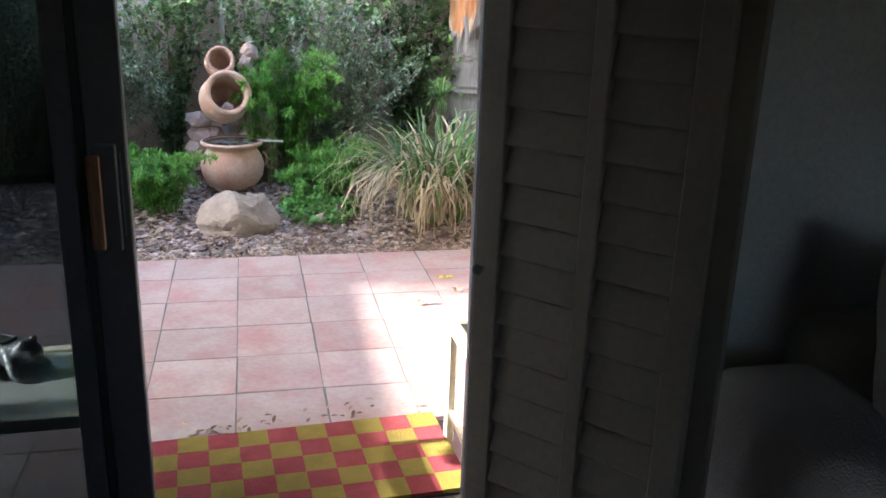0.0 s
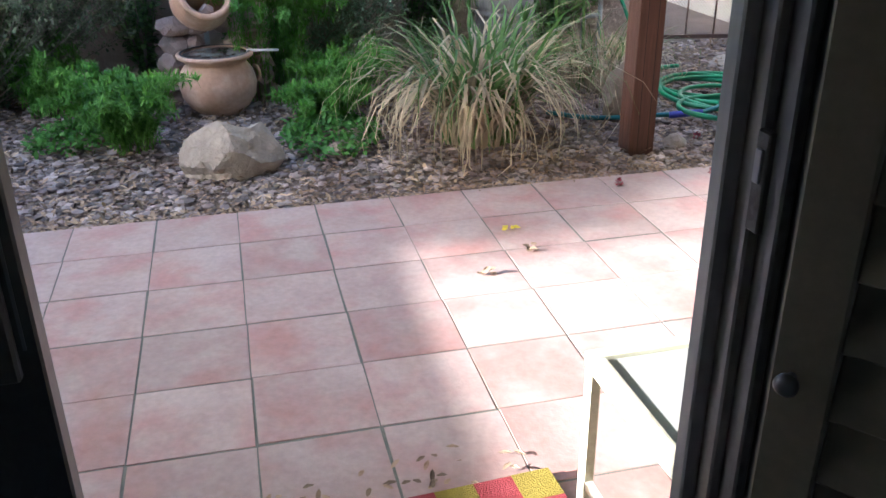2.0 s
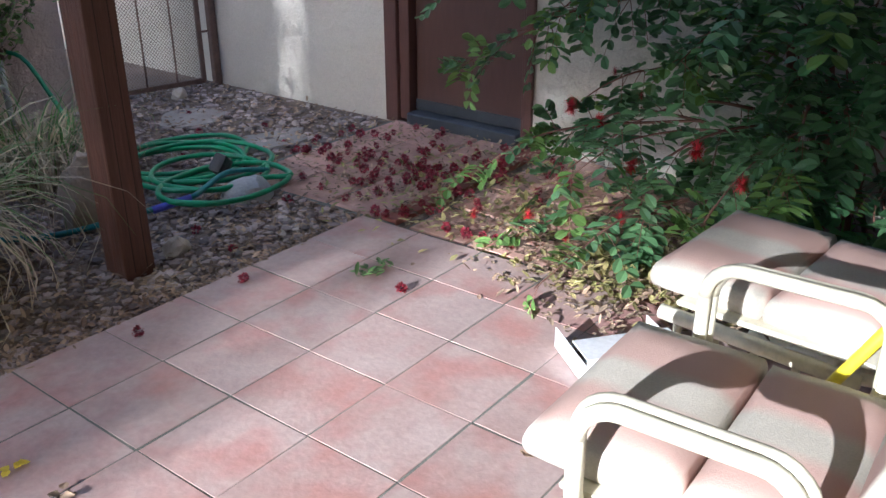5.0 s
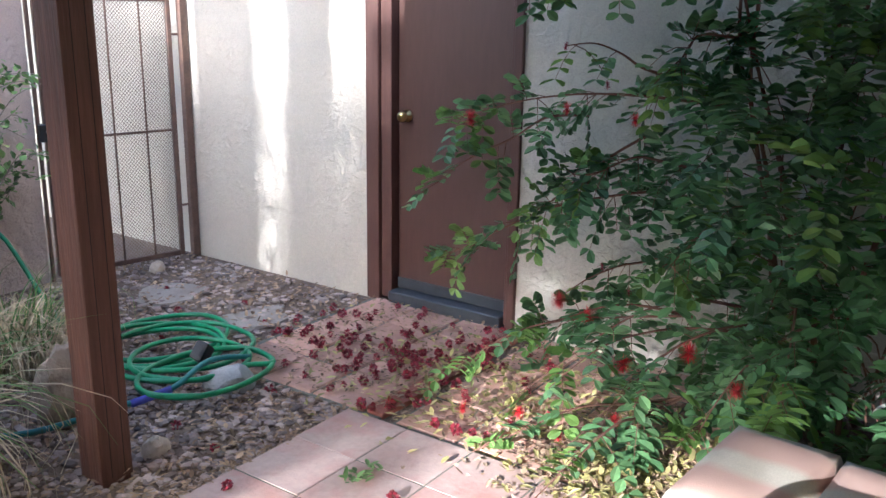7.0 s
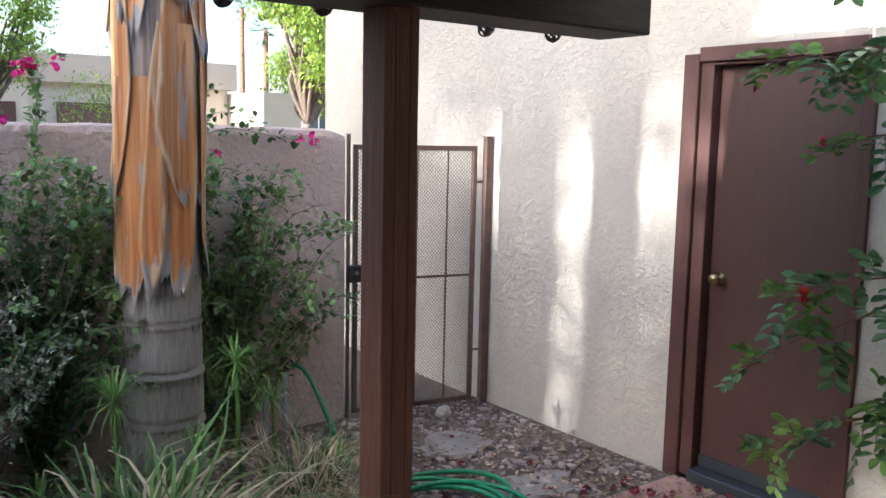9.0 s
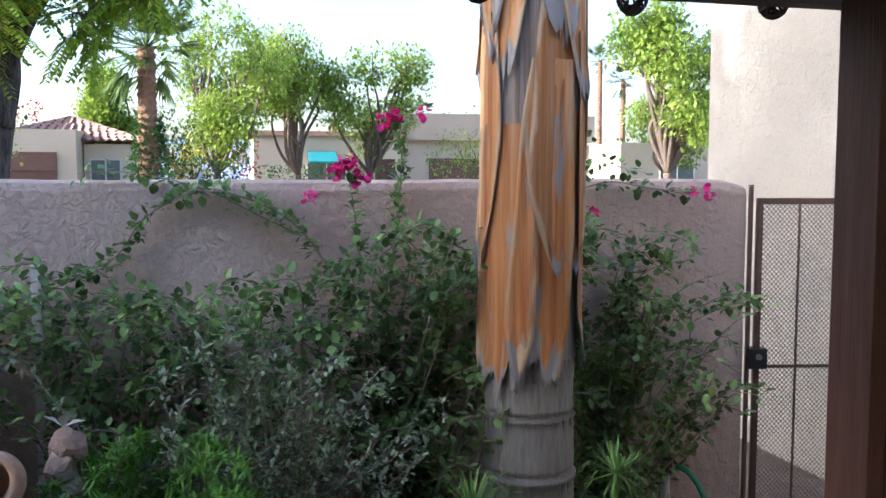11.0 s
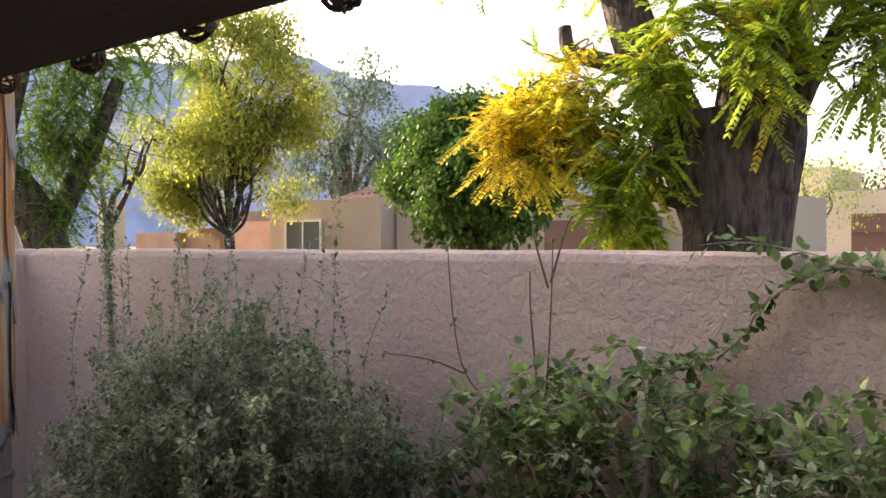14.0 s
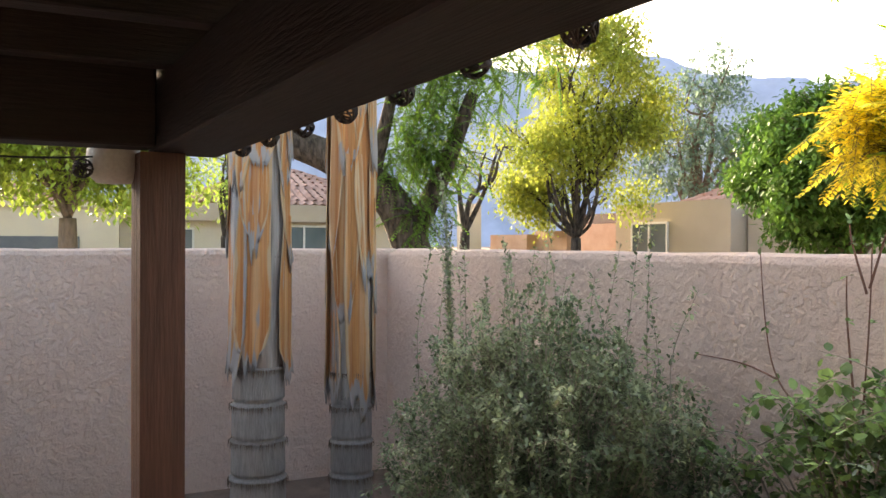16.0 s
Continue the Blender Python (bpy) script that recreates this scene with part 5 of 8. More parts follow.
def dead_blossoms():
    """Withered flower heads scattered on the path, each one a thing of its own."""
    rng = random.Random(13)
    meshes = []
    for v in range(4):
        s = Soup()
        for k in range(90):
            d = rand_dir(rng, 0.1)
            p = d * rng.uniform(0.006, 0.016)
            s.leaf(p, d + Vector((rng.uniform(-.5, .5), rng.uniform(-.5, .5), rng.uniform(-.5, .5))), rng.uniform(0.008, 0.015), 0.008)
        me = s.mesh("blossom")
        me.materials.append(M["flower_dead"])
        meshes.append(me)
    n = 0
    spots = [(2.36, 3.83), (1.62, 4.30), (2.08, 4.33), (2.27, 4.62), (3.4, 6.35), (3.2, 6.0), (3.5, 5.8), (2.30, 4.88)]
    while n < 150:
        if n < len(spots):
            x, y = spots[n]
        else:
            x, y = rng.gauss(3.35, 0.36), rng.gauss(4.62, 0.42)
            if x < 2.72 or x > 3.98 or y < 3.3 or (x < 2.85 and y < 4.42):
                continue
        ob = new("fallen_blossom", meshes[n % 4])
        k = rng.uniform(0.7, 1.15)
        ob.matrix_basis = pose(x, y, (0.0 if in_patio(x, y) else GROUND) + 0.012 * k, rng.uniform(-40, 40), rng.uniform(-40, 40), rng.uniform(0, 360)) @ Matrix.Scale(k, 4)
        tagged(ob, "withered dark red powder-puff blossom fallen on the ground", "fallen blossom", "fallen blossoms")
        n += 1


dead_blossoms()


def hose():
    h = thing("garden_hose", "green garden hose coiled loosely on the gravel", "hose", (0, 0, 0))
    rng = random.Random(2)
    pts = [(2.665, 6.90, 0.40), (2.72, 6.80, 0.34), (2.77, 6.55, 0.02), (2.70, 6.25, -0.01)]
    for k in range(90):
        turn = k / 12.0
        q = 2 * math.pi * turn + 1.4
        cx, cy = 2.80 - 0.018 * turn + 0.04 * math.sin(turn * 2.3), 5.74 - 0.085 * turn + 0.05 * math.cos(turn * 1.9)
        rx, ry = 0.31 + 0.05 * math.sin(turn * 2.1), 0.31 + 0.06 * math.cos(turn * 1.7)
        if turn > 5.6:
            rx, ry, cx, cy = 0.32, 0.235, 2.64, 5.09
        pts.append((cx + rx * math.cos(q), cy + ry * math.sin(q), 0.002 + 0.010 * min(turn, 5) * (0.5 + 0.5 * math.sin(q * 0.5) ** 2) + rng.uniform(0, 0.012)))
    tube(smooth_path(pts, 4), 0.0125, 8).out("hose_body", "hose", h, "", True)
    tube(smooth_path([(2.86, 5.06, 0.05), (2.66, 5.10, 0.085), (2.42, 5.06, 0.045), (2.20, 5.12, 0.03), (1.9, 5.22, 0.01), (1.70, 5.42, 0.0)], 5), 0.0125, 8).out("old_hose", "hose_teal", h, "older teal length of hose", True)
    tube([Vector((2.42, 5.06, 0.045)), Vector((2.25, 5.09, 0.035))], 0.0165, 9).out("grip", "tape_blue", h, "blue hose grip", True)
    bm = box(bmesh.new(), -0.05, 0.05, -0.03, 0.03, 0.0, 0.09, 0.018, 2)
    noz = part("nozzle", bm, "black_plastic", h, "black spray nozzle")
    noz.matrix_basis = pose(2.66, 5.18, 0.06, 20, 35, 30)
    return h


hose()


def faucet():
    f = thing("garden_faucet", "grey pipe garden faucet standing at the wall", "faucet", (2.63, 6.93, GROUND))
    tube([Vector((0, 0, 0)), Vector((0, 0, 0.40))], 0.017, 10).out("riser", "pvc", f, "", True)
    tube(smooth_path([(0, 0, 0.24), (-0.06, 0, 0.24), (-0.11, 0, 0.23), (-0.12, 0, 0.17), (-0.12, 0, 0.0)], 4), 0.017, 10).out("elbow_pipe", "pvc", f, "", True)
    part("valve", lathe([(0.0, 0.0), (0.028, 0.0), (0.028, 0.05), (0.018, 0.06), (0.0, 0.06)], 14, (0, 0, 0.39)), "iron", f, "rusty valve body", True)
    part("wheel", lathe([(0.0, 0.0), (0.032, 0.0), (0.034, 0.006), (0.0, 0.01)], 16, (0, 0, 0.455)), "iron", f, "rusty hand wheel")
    return f


faucet()


def grass_clump(x, y, seed, n, length, label, dry=0.5, name="grass_clump", spread=0.16, width=0.011):
    g = thing(name, label, "ornamental grass", (x, y, GROUND))
    rng = random.Random(seed)
    for mat, cnt, nm in (("grass_dry", int(n * dry), "dry_grass"), ("grass_green", int(n * (1 - dry)), "green_grass")):
        s = Soup()
        for k in range(cnt):
            q = rng.uniform(0, 2 * math.pi)
            r0 = spread * math.sqrt(rng.random())
            p = Vector((r0 * math.cos(q), r0 * math.sin(q), 0))
            q += rng.gauss(0, 0.9)
            ln = length * rng.uniform(0.55, 1.15)
            lean = rng.uniform(0.3, 1.4) if mat == "grass_dry" else rng.uniform(0.2, 1.1)
            droop = rng.uniform(0.9, 2.0) if mat == "grass_dry" else rng.uniform(0.55, 1.5)
            pts = []
            ang = math.pi / 2 - lean * 0.36
            c = p.copy()
            st = ln / 7
            for i in range(8):
                pts.append(c.copy())
                c = c + Vector((math.cos(q) * math.cos(ang), math.sin(q) * math.cos(ang), math.sin(ang))) * st
                ang -= droop * (0.14 + 0.075 * i)
                q += rng.gauss(0, 0.20)
                if c.z < 0.01:
                    c.z = 0.01
            s.blade(pts, width * rng.uniform(0.7, 1.3))
        tagged(s.out(nm, mat, g), kind="stuff")
    return g


grass_clump(1.24, 5.15, 3, 520, 0.98, "large clump of drooping ornamental grass, half dry", 0.64, spread=0.18, width=0.025)
grass_clump(2.25, 5.95, 6, 420, 0.62, "dry pale grass clump behind the hose", 0.8, spread=0.2)
grass_clump(1.55, 6.05, 16, 160, 0.6, "green strap-leaved plant at the palm's foot", 0.1, "strap_leaf_plant", 0.1, 0.02)


def spiky_tuft(x, y, z, r, n, seed, label, base=True):
    rng = random.Random(seed)
    t = thing("papyrus_tuft", label, "plant", (x, y, GROUND))
    s = Soup()
    for k in range(n):
        d = rand_dir(rng, 0.35)
        s.blade([Vector((0, 0, z)), Vector((0, 0, z)) + d * r * 0.6 + Vector((0, 0, 0.02)), Vector((0, 0, z)) + d * r * rng.uniform(0.8, 1.1) - Vector((0, 0, 0.03))], 0.011)
    s.out("leaves", "grass_green", t)
    s = Soup()
    s.stem([Vector((0.02, 0, 0)), Vector((0.01, 0, z * 0.5)), Vector((0, 0, z))], 0.012, 0.008, 6)
    s.out("stem", "grass_green", t)
    return t


spiky_tuft(1.45, 6.12, 0.62, 0.20, 60, 1, "spiky green tuft before the palm trunk")
spiky_tuft(1.98, 6.10, 0.72, 0.17, 54, 2, "tall spiky green tuft beside the palm trunk")
spiky_tuft(2.18, 6.15, 0.50, 0.15, 46, 3, "spiky green tuft near the faucet")
spiky_tuft(1.12, 6.0, 0.30, 0.16, 40, 4, "low spiky green tuft in the bed")
spiky_tuft(1.72, 5.9, 0.42, 0.16, 40, 5, "yellowing spiky tuft before the palm trunk")


def feathery(x, y, seed, n, h, r, label, mat="leaf_fern", lean=(0, 0)):
    """Arching plumes of needle-fine leaves."""
    rng = random.Random(seed)
    f = thing("asparagus_fern", label, "fern", (x, y, GROUND))
    s, st = Soup(), Soup()
    for k in range(n):
        q = rng.uniform(0, 6.28)
        reach = r * rng.uniform(0.3, 1.0)
        hh = h * rng.uniform(0.5, 1.0)
        p0 = Vector((rng.uniform(-0.08, 0.08), rng.uniform(-0.08, 0.08), 0))
        tip = p0 + Vector((math.cos(q) * reach + lean[0] * hh, math.sin(q) * reach + lean[1] * hh, hh))
        mid = (p0 + tip) / 2 + Vector((0, 0, hh * 0.35))
        pts = smooth_path([p0, mid, tip + Vector((0, 0, -0.1 * hh))], 8)
        st.stem(pts, 0.003, 0.001, 3)
        for i, p in enumerate(pts[3:]):
            for m in range(9):
                d = rand_dir(rng, 0.1)
                s.leaf(p + rand_dir(rng) * 0.012, d, rng.uniform(0.03, 0.058), 0.009, bend=0.1)
    st.out("stemwork", mat, f)
    s.out("needles", mat, f)
    return f


feathery(-0.42, 5.42, 1, 46, 0.42, 0.26, "bright green feathery asparagus fern spilling over gravel", lean=(0.1, -0.3))
feathery(-0.62, 5.75, 2, 40, 0.36, 0.30, "bright green feathery fern beside the clay pot")
feathery(-0.95, 6.2, 12, 40, 0.45, 0.34, "green feathery fern at the garden wall")
feathery(0.36, 6.30, 3, 48, 1.02, 0.34, "tall green feathery fern beside the fountain", lean=(0.12, -0.05))
feathery(0.20, 6.12, 24, 13, 1.0, 0.12, "thin green fern plumes rising beside the stacked jugs", lean=(-0.03, 0.0))
feathery(0.70, 5.95, 4, 44, 0.34, 0.36, "green feathery fern behind the gravel")
feathery(0.50, 5.55, 7, 36, 0.26, 0.26, "low green feathery fern at the gravel's edge")


def ground_cover(x, y, rx, ry, n, seed, label):
    rng = random.Random(seed)
    s = Soup()
    for k in range(n):
        q, d = rng.uniform(0, 6.28), math.sqrt(rng.random())
        p = Vector((rx * d * math.cos(q), ry * d * math.sin(q), 0.02 + 0.12 * (1 - d) * rng.random() + rng.random() * 0.05))
        s.leaf(p, rand_dir(rng, 0.2), rng.uniform(0.025, 0.045), 0.024)
    ob = s.out("ground_cover", "leaf_cover")
    ob.location = (x, y, GROUND)
    return tagged(ob, label, "ground cover")


ground_cover(0.52, 5.32, 0.24, 0.34, 900, 3, "low bright green ground cover over the gravel")
ground_cover(-0.75, 5.55, 0.2, 0.2, 420, 5, "low green ground cover at the bed's edge")


# ---- palm trunks ----
def palm_trunk(x, y, seed, r, ring_top, height, label, spacing=0.16, phase=0.0):
    """A grey ringed stem sheathed above by the split, peeling bases of old fronds."""
    t = thing("palm_trunk", label, "palm tree", (x, y, GROUND))
    rng = random.Random(seed)
    prof = []
    z = 0.0
    while z < height:
        band = (z + phase) % spacing
        rr = r * (1.12 - 0.10 * min(z, 1.0))
        prof.append((rr * (1.06 if band < 0.02 else 0.93 if band < 0.036 else 1.0 + 0.012 * math.sin(band / spacing * 3.1)), z))
        z += 0.0135
    seg = 36
    s = Soup()
    vs = []
    for rr, z in prof:
        for k in range(seg):
            q = 2 * math.pi * k / seg
            w = 1 + 0.02 * noise.noise(Vector((math.cos(q) * 2, math.sin(q) * 2, z * 3 + seed)))
            vs.append((rr * w * math.cos(q), rr * w * math.sin(q), z))
    fs = [(i * seg + k, i * seg + (k + 1) % seg, (i + 1) * seg + (k + 1) % seg, (i + 1) * seg + k) for i in range(len(prof) - 1) for k in range(seg)]
    s.add(vs, fs)
    s.out("ringed_stem", "trunk_ring", t, "grey stem with old frond rings", True)
    fr = Soup()
    for rr, z in prof:
        if (z + phase) % spacing < 0.0135 and z < ring_top + 0.2:
            for k in range(130):
                q = rng.uniform(0, 6.28)
                p = Vector((rr * 1.04 * math.cos(q), rr * 1.04 * math.sin(q), z + 0.004))
                fr.blade([p, p + Vector((0.003 * math.cos(q), 0.003 * math.sin(q), -rng.uniform(0.02, 0.06)))], 0.004)
    tagged(fr.out("ring_fringe", "bark_brown", t, "short hanging fibres under the rings"), kind="stuff")
    sl = lathe([(r * 1.05, ring_top + 0.02), (r * 1.09, ring_top + 0.12), (r * 1.08, height)], 30)
    part("inner_sheath", sl, "boot_grey", t, "grey fibrous sheath between the frond bases", True)
    # sheathing bases: tall pointed tongues wrapped round the stem
    lay = 0
    z0 = ring_top
    while z0 < height - 0.2:
        nb = 5 if lay == 0 else 4
        for k in range(nb):
            q0 = 2 * math.pi * (k + 0.5 * (lay % 2)) / nb + rng.uniform(-0.35, 0.35) + seed
            ln = rng.uniform(0.95, 1.6)
            half = rng.uniform(0.50, 0.88)
            rr = r * (1.06 + 0.03 * (lay % 2)) + 0.006 * k
            drop = rng.uniform(-0.12, 0.34) if lay else rng.uniform(-0.02, 0.06)
            skew, lift, fold = rng.uniform(-0.55, 0.55), rng.uniform(0.002, 0.014), rng.uniform(0.001, 0.0035)
            s = Soup()
            rows, cols = 34, 16
            vs = []
            for i in range(rows + 1):
                u = i / rows
                wid = half * min(1.0, (0.55 if lay == 0 else 0.26) + 1.5 * u ** 0.7) * (1 - 0.55 * max(0.0, u - 0.45))
                zz = z0 + drop + u * ln + 0.02 * math.sin(u * 9 + seed)
                curl = lift * r / 0.2 * max(0.0, 0.16 - u) * 6
                for j in range(cols + 1):
                    v = 2 * j / cols - 1
                    jag = 0.16 * noise.noise(Vector((v * 3.5, q0 * 3, seed))) * max(0.0, 1 - i / 6)
                    edge = 0.020 * abs(v) ** 3 * (1 - 0.5 * u)
                    R = rr + curl + edge + fold * math.sin(v * 8 + q0 * 5 + u * 1.5) + 0.006 * noise.noise(Vector((v * 7 + q0, u * 3, seed)))
                    a = q0 + skew * (u - 0.3) * 0.5 + v * wid + 0.05 * noise.noise(Vector((u * 3, q0, seed)))
                    vs.append((R * math.cos(a), R * math.sin(a), zz + jag))
            fs = [(i * (cols + 1) + j, i * (cols + 1) + j + 1, (i + 1) * (cols + 1) + j + 1, (i + 1) * (cols + 1) + j) for i in range(rows) for j in range(cols)]
            n = len(vs)
            inner = [(vx * 0.98, vy * 0.98, vz) for vx, vy, vz in vs]
            fi = [tuple(n + q for q in f[::-1]) for f in fs]
            rim = []
            border = [i * (cols + 1) for i in range(rows + 1)]
            for a, b in zip(border, border[1:]):
                rim += [(a, b, n + b, n + a), (b + cols, a + cols, n + a + cols, n + b + cols)]
            rim += [(j + 1, j, n + j, n + j + 1) for j in range(cols)]
            grey = rng.random() < 0.10
            reach = rng.uniform(0.06, 0.15)
            s.add(vs + inner, fs + fi + rim)
            wear = []
            for i in range(rows + 1):
                for j in range(cols + 1):
                    u, v = i / rows, 2 * j / cols - 1
                    wob = noise.noise(Vector((v * 3 + q0, u * 2.2, seed + 3.1))) + 0.5 * noise.noise(Vector((v * 9 + q0, u * 6, seed)))
                    foot = min(1.0, max(0.0, (reach * (1 + 0.9 * wob) - u) / 0.05))
                    patch = min(1.0, max(0.0, (wob - 0.34) / 0.2)) * 0.7 + (0.75 * min(1.0, max(0.0, (wob + 0.25) / 0.2)) if grey else 0.0)
                    side = abs(v) + 0.25 * noise.noise(Vector((q0 * 4, u * 5, seed + 8)))
                    wear += [min(1.0, max(foot, patch)), min(1.0, max(0.0, (side - 0.74) / 0.25)), 0.0, 1.0]
            ob = s.out("frond_base", "boot_orange", t, "weathered grey split frond base" if grey else "", True)
            ob.data.color_attributes.new("wear", "FLOAT_COLOR", "POINT").data.foreach_set("color", wear + wear)
        z0 += 0.43
        lay += 1
    return t


palm_trunk(1.79, 6.50, 1, 0.168, 0.98, 4.6, "palm trunk with orange peeling frond bases over a grey stem", 0.235, 0.10)
palm_trunk(-3.62, 5.62, 2, 0.150, 1.03, 4.4, "palm trunk with orange peeling bark beside the garden wall", 0.22, 0.05)
palm_trunk(-3.66, 6.24, 5, 0.122, 0.80, 4.4, "slimmer palm trunk with peeling orange bark at the wall's corner", 0.22, 0.12)


# ---- shrubs on the wall ----
def shrub(name, label, category, stems, leaf_mat, leaf, per, seed, twig_mat="twig", at=(0, 0, 0), up=0.15, wide=0.6):
    """Branches as given polylines, each set with leaves along its outer part. stems: (points, base radius, leaves per metre)."""
    t = thing(name, label, category, at)
    rng = random.Random(seed)
    ws, ls = Soup(), Soup()
    for pts, r, dens in stems:
        pts = smooth_path(pts, 5)
        ws.stem(pts, r, r * 0.35, 5)
        total = sum((b - a).length for a, b in zip(pts, pts[1:]))
        for a, b in zip(pts[1:], pts[2:]):
            seg = (b - a)
            for k in range(max(1, int(seg.length * dens * per))):
                p = a + seg * rng.random()
                d = (rand_dir(rng, up) + seg.normalized() * 0.4).normalized()
                ln = leaf * rng.uniform(0.6, 1.25)
                ls.leaf(p + d * rng.uniform(0.0, 0.03), d, ln, ln * wide)
    tagged(ws.out("branchwork", twig_mat, t), kind="stuff")
    ls.out("leaves", leaf_mat, t)
    return t


def branch_to(rng, a, b, sag=0.1, wig=0.06, n=4):
    a, b = Vector(a), Vector(b)
    out = []
    for i in range(n + 1):
        u = i / n
        p = a.lerp(b, u) + Vector((0, 0, sag * 4 * u * (1 - u)))
        if 0 < i < n:
            p += Vector((rng.uniform(-wig, wig), rng.uniform(-wig, wig) * 0.6, rng.uniform(-wig, wig)))
        out.append(p)
    return out


def bougainvillea():
    rng = random.Random(31)
    stems = []
    def outline(x):
        pts = [(-1.0, 1.05), (-0.55, 1.2), (-0.2, 1.35), (0.05, 1.42), (0.3, 1.32), (0.7, 1.28), (0.95, 1.36), (1.3, 1.50), (1.7, 1.52), (2.2, 1.5), (2.55, 1.42), (2.78, 1.22), (2.85, 0.8), (2.9, 0.5)]
        for (a, za), (b, zb) in zip(pts, pts[1:]):
            if a <= x <= b:
                return za + (zb - za) * (x - a) / (b - a)
        return 0.8
    roots = [(0.1, 6.85), (0.75, 6.88), (1.3, 6.88), (2.25, 6.9), (-0.45, 6.88)]
    for k in range(215):
        x = rng.uniform(-0.85, 2.85)
        zt = outline(x) * (0.25 + 0.75 * rng.random() ** 0.6)
        if x < 0.95 and zt < 0.72 * outline(x) and rng.random() < (0.85 if x < 0.35 else 0.55):
            continue
        depth = rng.uniform(6.55, 6.98) if 1.1 < zt else rng.uniform(6.38, 6.95)
        if x > 2.05:
            depth = rng.uniform(6.78, 6.99)
            if rng.random() < 0.45 or zt < 0.5 * outline(x):
                continue
        r = min(roots, key=lambda q: abs(q[0] - x) + rng.random() * 0.4)
        mid = (r[0] * 0.5 + x * 0.5, (r[1] + depth) / 2, zt * 0.55)
        end = (x + rng.uniform(-0.12, 0.12), depth, zt)
        tip = (end[0] + rng.uniform(-0.22, 0.22), min(end[1] - rng.uniform(-0.02, 0.12), 6.99), zt + rng.uniform(-0.12, 0.1))
        stems.append(([(r[0], r[1], GROUND), mid, end, tip], 0.006, 1.0))
    for k in range(150):
        x = rng.uniform(-0.9, 2.7)
        zt = outline(x) * rng.uniform(0.45, 1.02)
        y = rng.uniform(6.5, 6.93)
        if (x > 2.05 and rng.random() < 0.5) or (x < 0.35 and zt < 0.72 * outline(x) and rng.random() < 0.8):
            continue
        q = rng.uniform(0, 6.28)
        ln = rng.uniform(0.15, 0.4)
        stems.append(([(x, y, zt), (x + math.cos(q) * ln * 0.5, y - 0.03, zt + ln * 0.22), (x + math.cos(q) * ln, min(y - 0.02 + 0.1 * math.sin(q), 6.98), zt + rng.uniform(-0.1, 0.1))], 0.003, 1.5))
    for k in range(46):
        x, y = rng.uniform(-0.6, 2.6), rng.uniform(6.35, 6.75)
        zt = outline(x) * rng.uniform(0.5, 0.98)
        q = rng.uniform(-1, 1)
        stems.append(([(x, y + 0.15, zt - 0.25), (x + 0.15 * q, y, zt), (x + 0.4 * q, y - 0.03, zt + rng.uniform(-0.12, 0.08))], 0.0035, 0.12))
    # long runners arching along the wall's face and over its top
    stems += [([(1.15, 6.9, 1.2), (0.95, 6.93, 1.52), (0.72, 6.95, 1.66), (0.52, 6.95, 1.68), (0.33, 6.95, 1.58), (0.24, 6.95, 1.45), (0.12, 6.93, 1.36), (-0.05, 6.9, 1.34)], 0.006, 1.9),
              ([(0.95, 6.93, 1.50), (0.75, 6.95, 1.60), (0.62, 6.97, 1.67), (0.42, 7.0, 1.735), (0.22, 7.0, 1.765), (0.08, 7.0, 1.755)], 0.004, 1.1),
              ([(1.3, 6.9, 1.2), (1.35, 6.92, 1.6), (1.37, 6.93, 1.85), (1.33, 6.92, 2.0)], 0.006, 2.0),
              ([(1.2, 6.9, 1.3), (1.16, 6.88, 1.6), (1.14, 6.88, 1.74)], 0.005, 1.8),
              ([(1.3, 6.9, 1.85), (1.42, 6.9, 2.0), (1.47, 6.9, 2.03)], 0.003, 0.5),
              ([(1.95, 6.9, 1.3), (2.1, 6.93, 1.62), (2.3, 6.95, 1.72), (2.5, 6.96, 1.70), (2.75, 6.95, 1.66)], 0.005, 1.0),
              ([(1.95, 6.9, 1.5), (2.1, 6.95, 1.75), (2.2, 6.97, 1.9), (2.27, 6.97, 1.95)], 0.004, 0.9),
              ([(2.1, 6.93, 1.62), (2.25, 6.97, 1.8), (2.45, 7.0, 1.78), (2.55, 7.0, 1.76)], 0.003, 0.9),
              ([(2.2, 6.92, 1.0), (2.5, 6.95, 1.3), (2.75, 6.96, 1.36)], 0.004, 1.1), ([(2.4, 6.92, 0.7), (2.7, 6.94, 0.95), (2.85, 6.95, 0.9)], 0.004, 1.1),
              ([(2.3, 6.92, 0.45), (2.6, 6.94, 0.62), (2.78, 6.95, 0.6)], 0.004, 1.0)]
    t = shrub("bougainvillea", "green bougainvillea sprawling over the garden wall", "bougainvillea", stems, "leaf_boug", 0.044, 94, 17, wide=0.72)
    fl = [(1.31, 2.0), (1.28, 1.97), (1.34, 1.99), (1.08, 1.76), (1.10, 1.79), (1.17, 1.74), (1.20, 1.75), (1.15, 1.81), (1.12, 1.80), (0.98, 1.66), (2.76, 1.68), (2.80, 1.66), (2.72, 1.67), (2.23, 1.60), (1.45, 2.02)]
    for x, z in fl:
        s = Soup()
        c = Vector((x, 6.88, z))
        for k in range(14 if x < 1.44 else 7):
            d = rand_dir(rng, 0.1)
            s.leaf(c + rand_dir(rng) * 0.022, d, rng.uniform(0.026, 0.04), 0.03)
        s.out("blossom", "magenta", t, "magenta papery blossom")
    return t


bougainvillea()


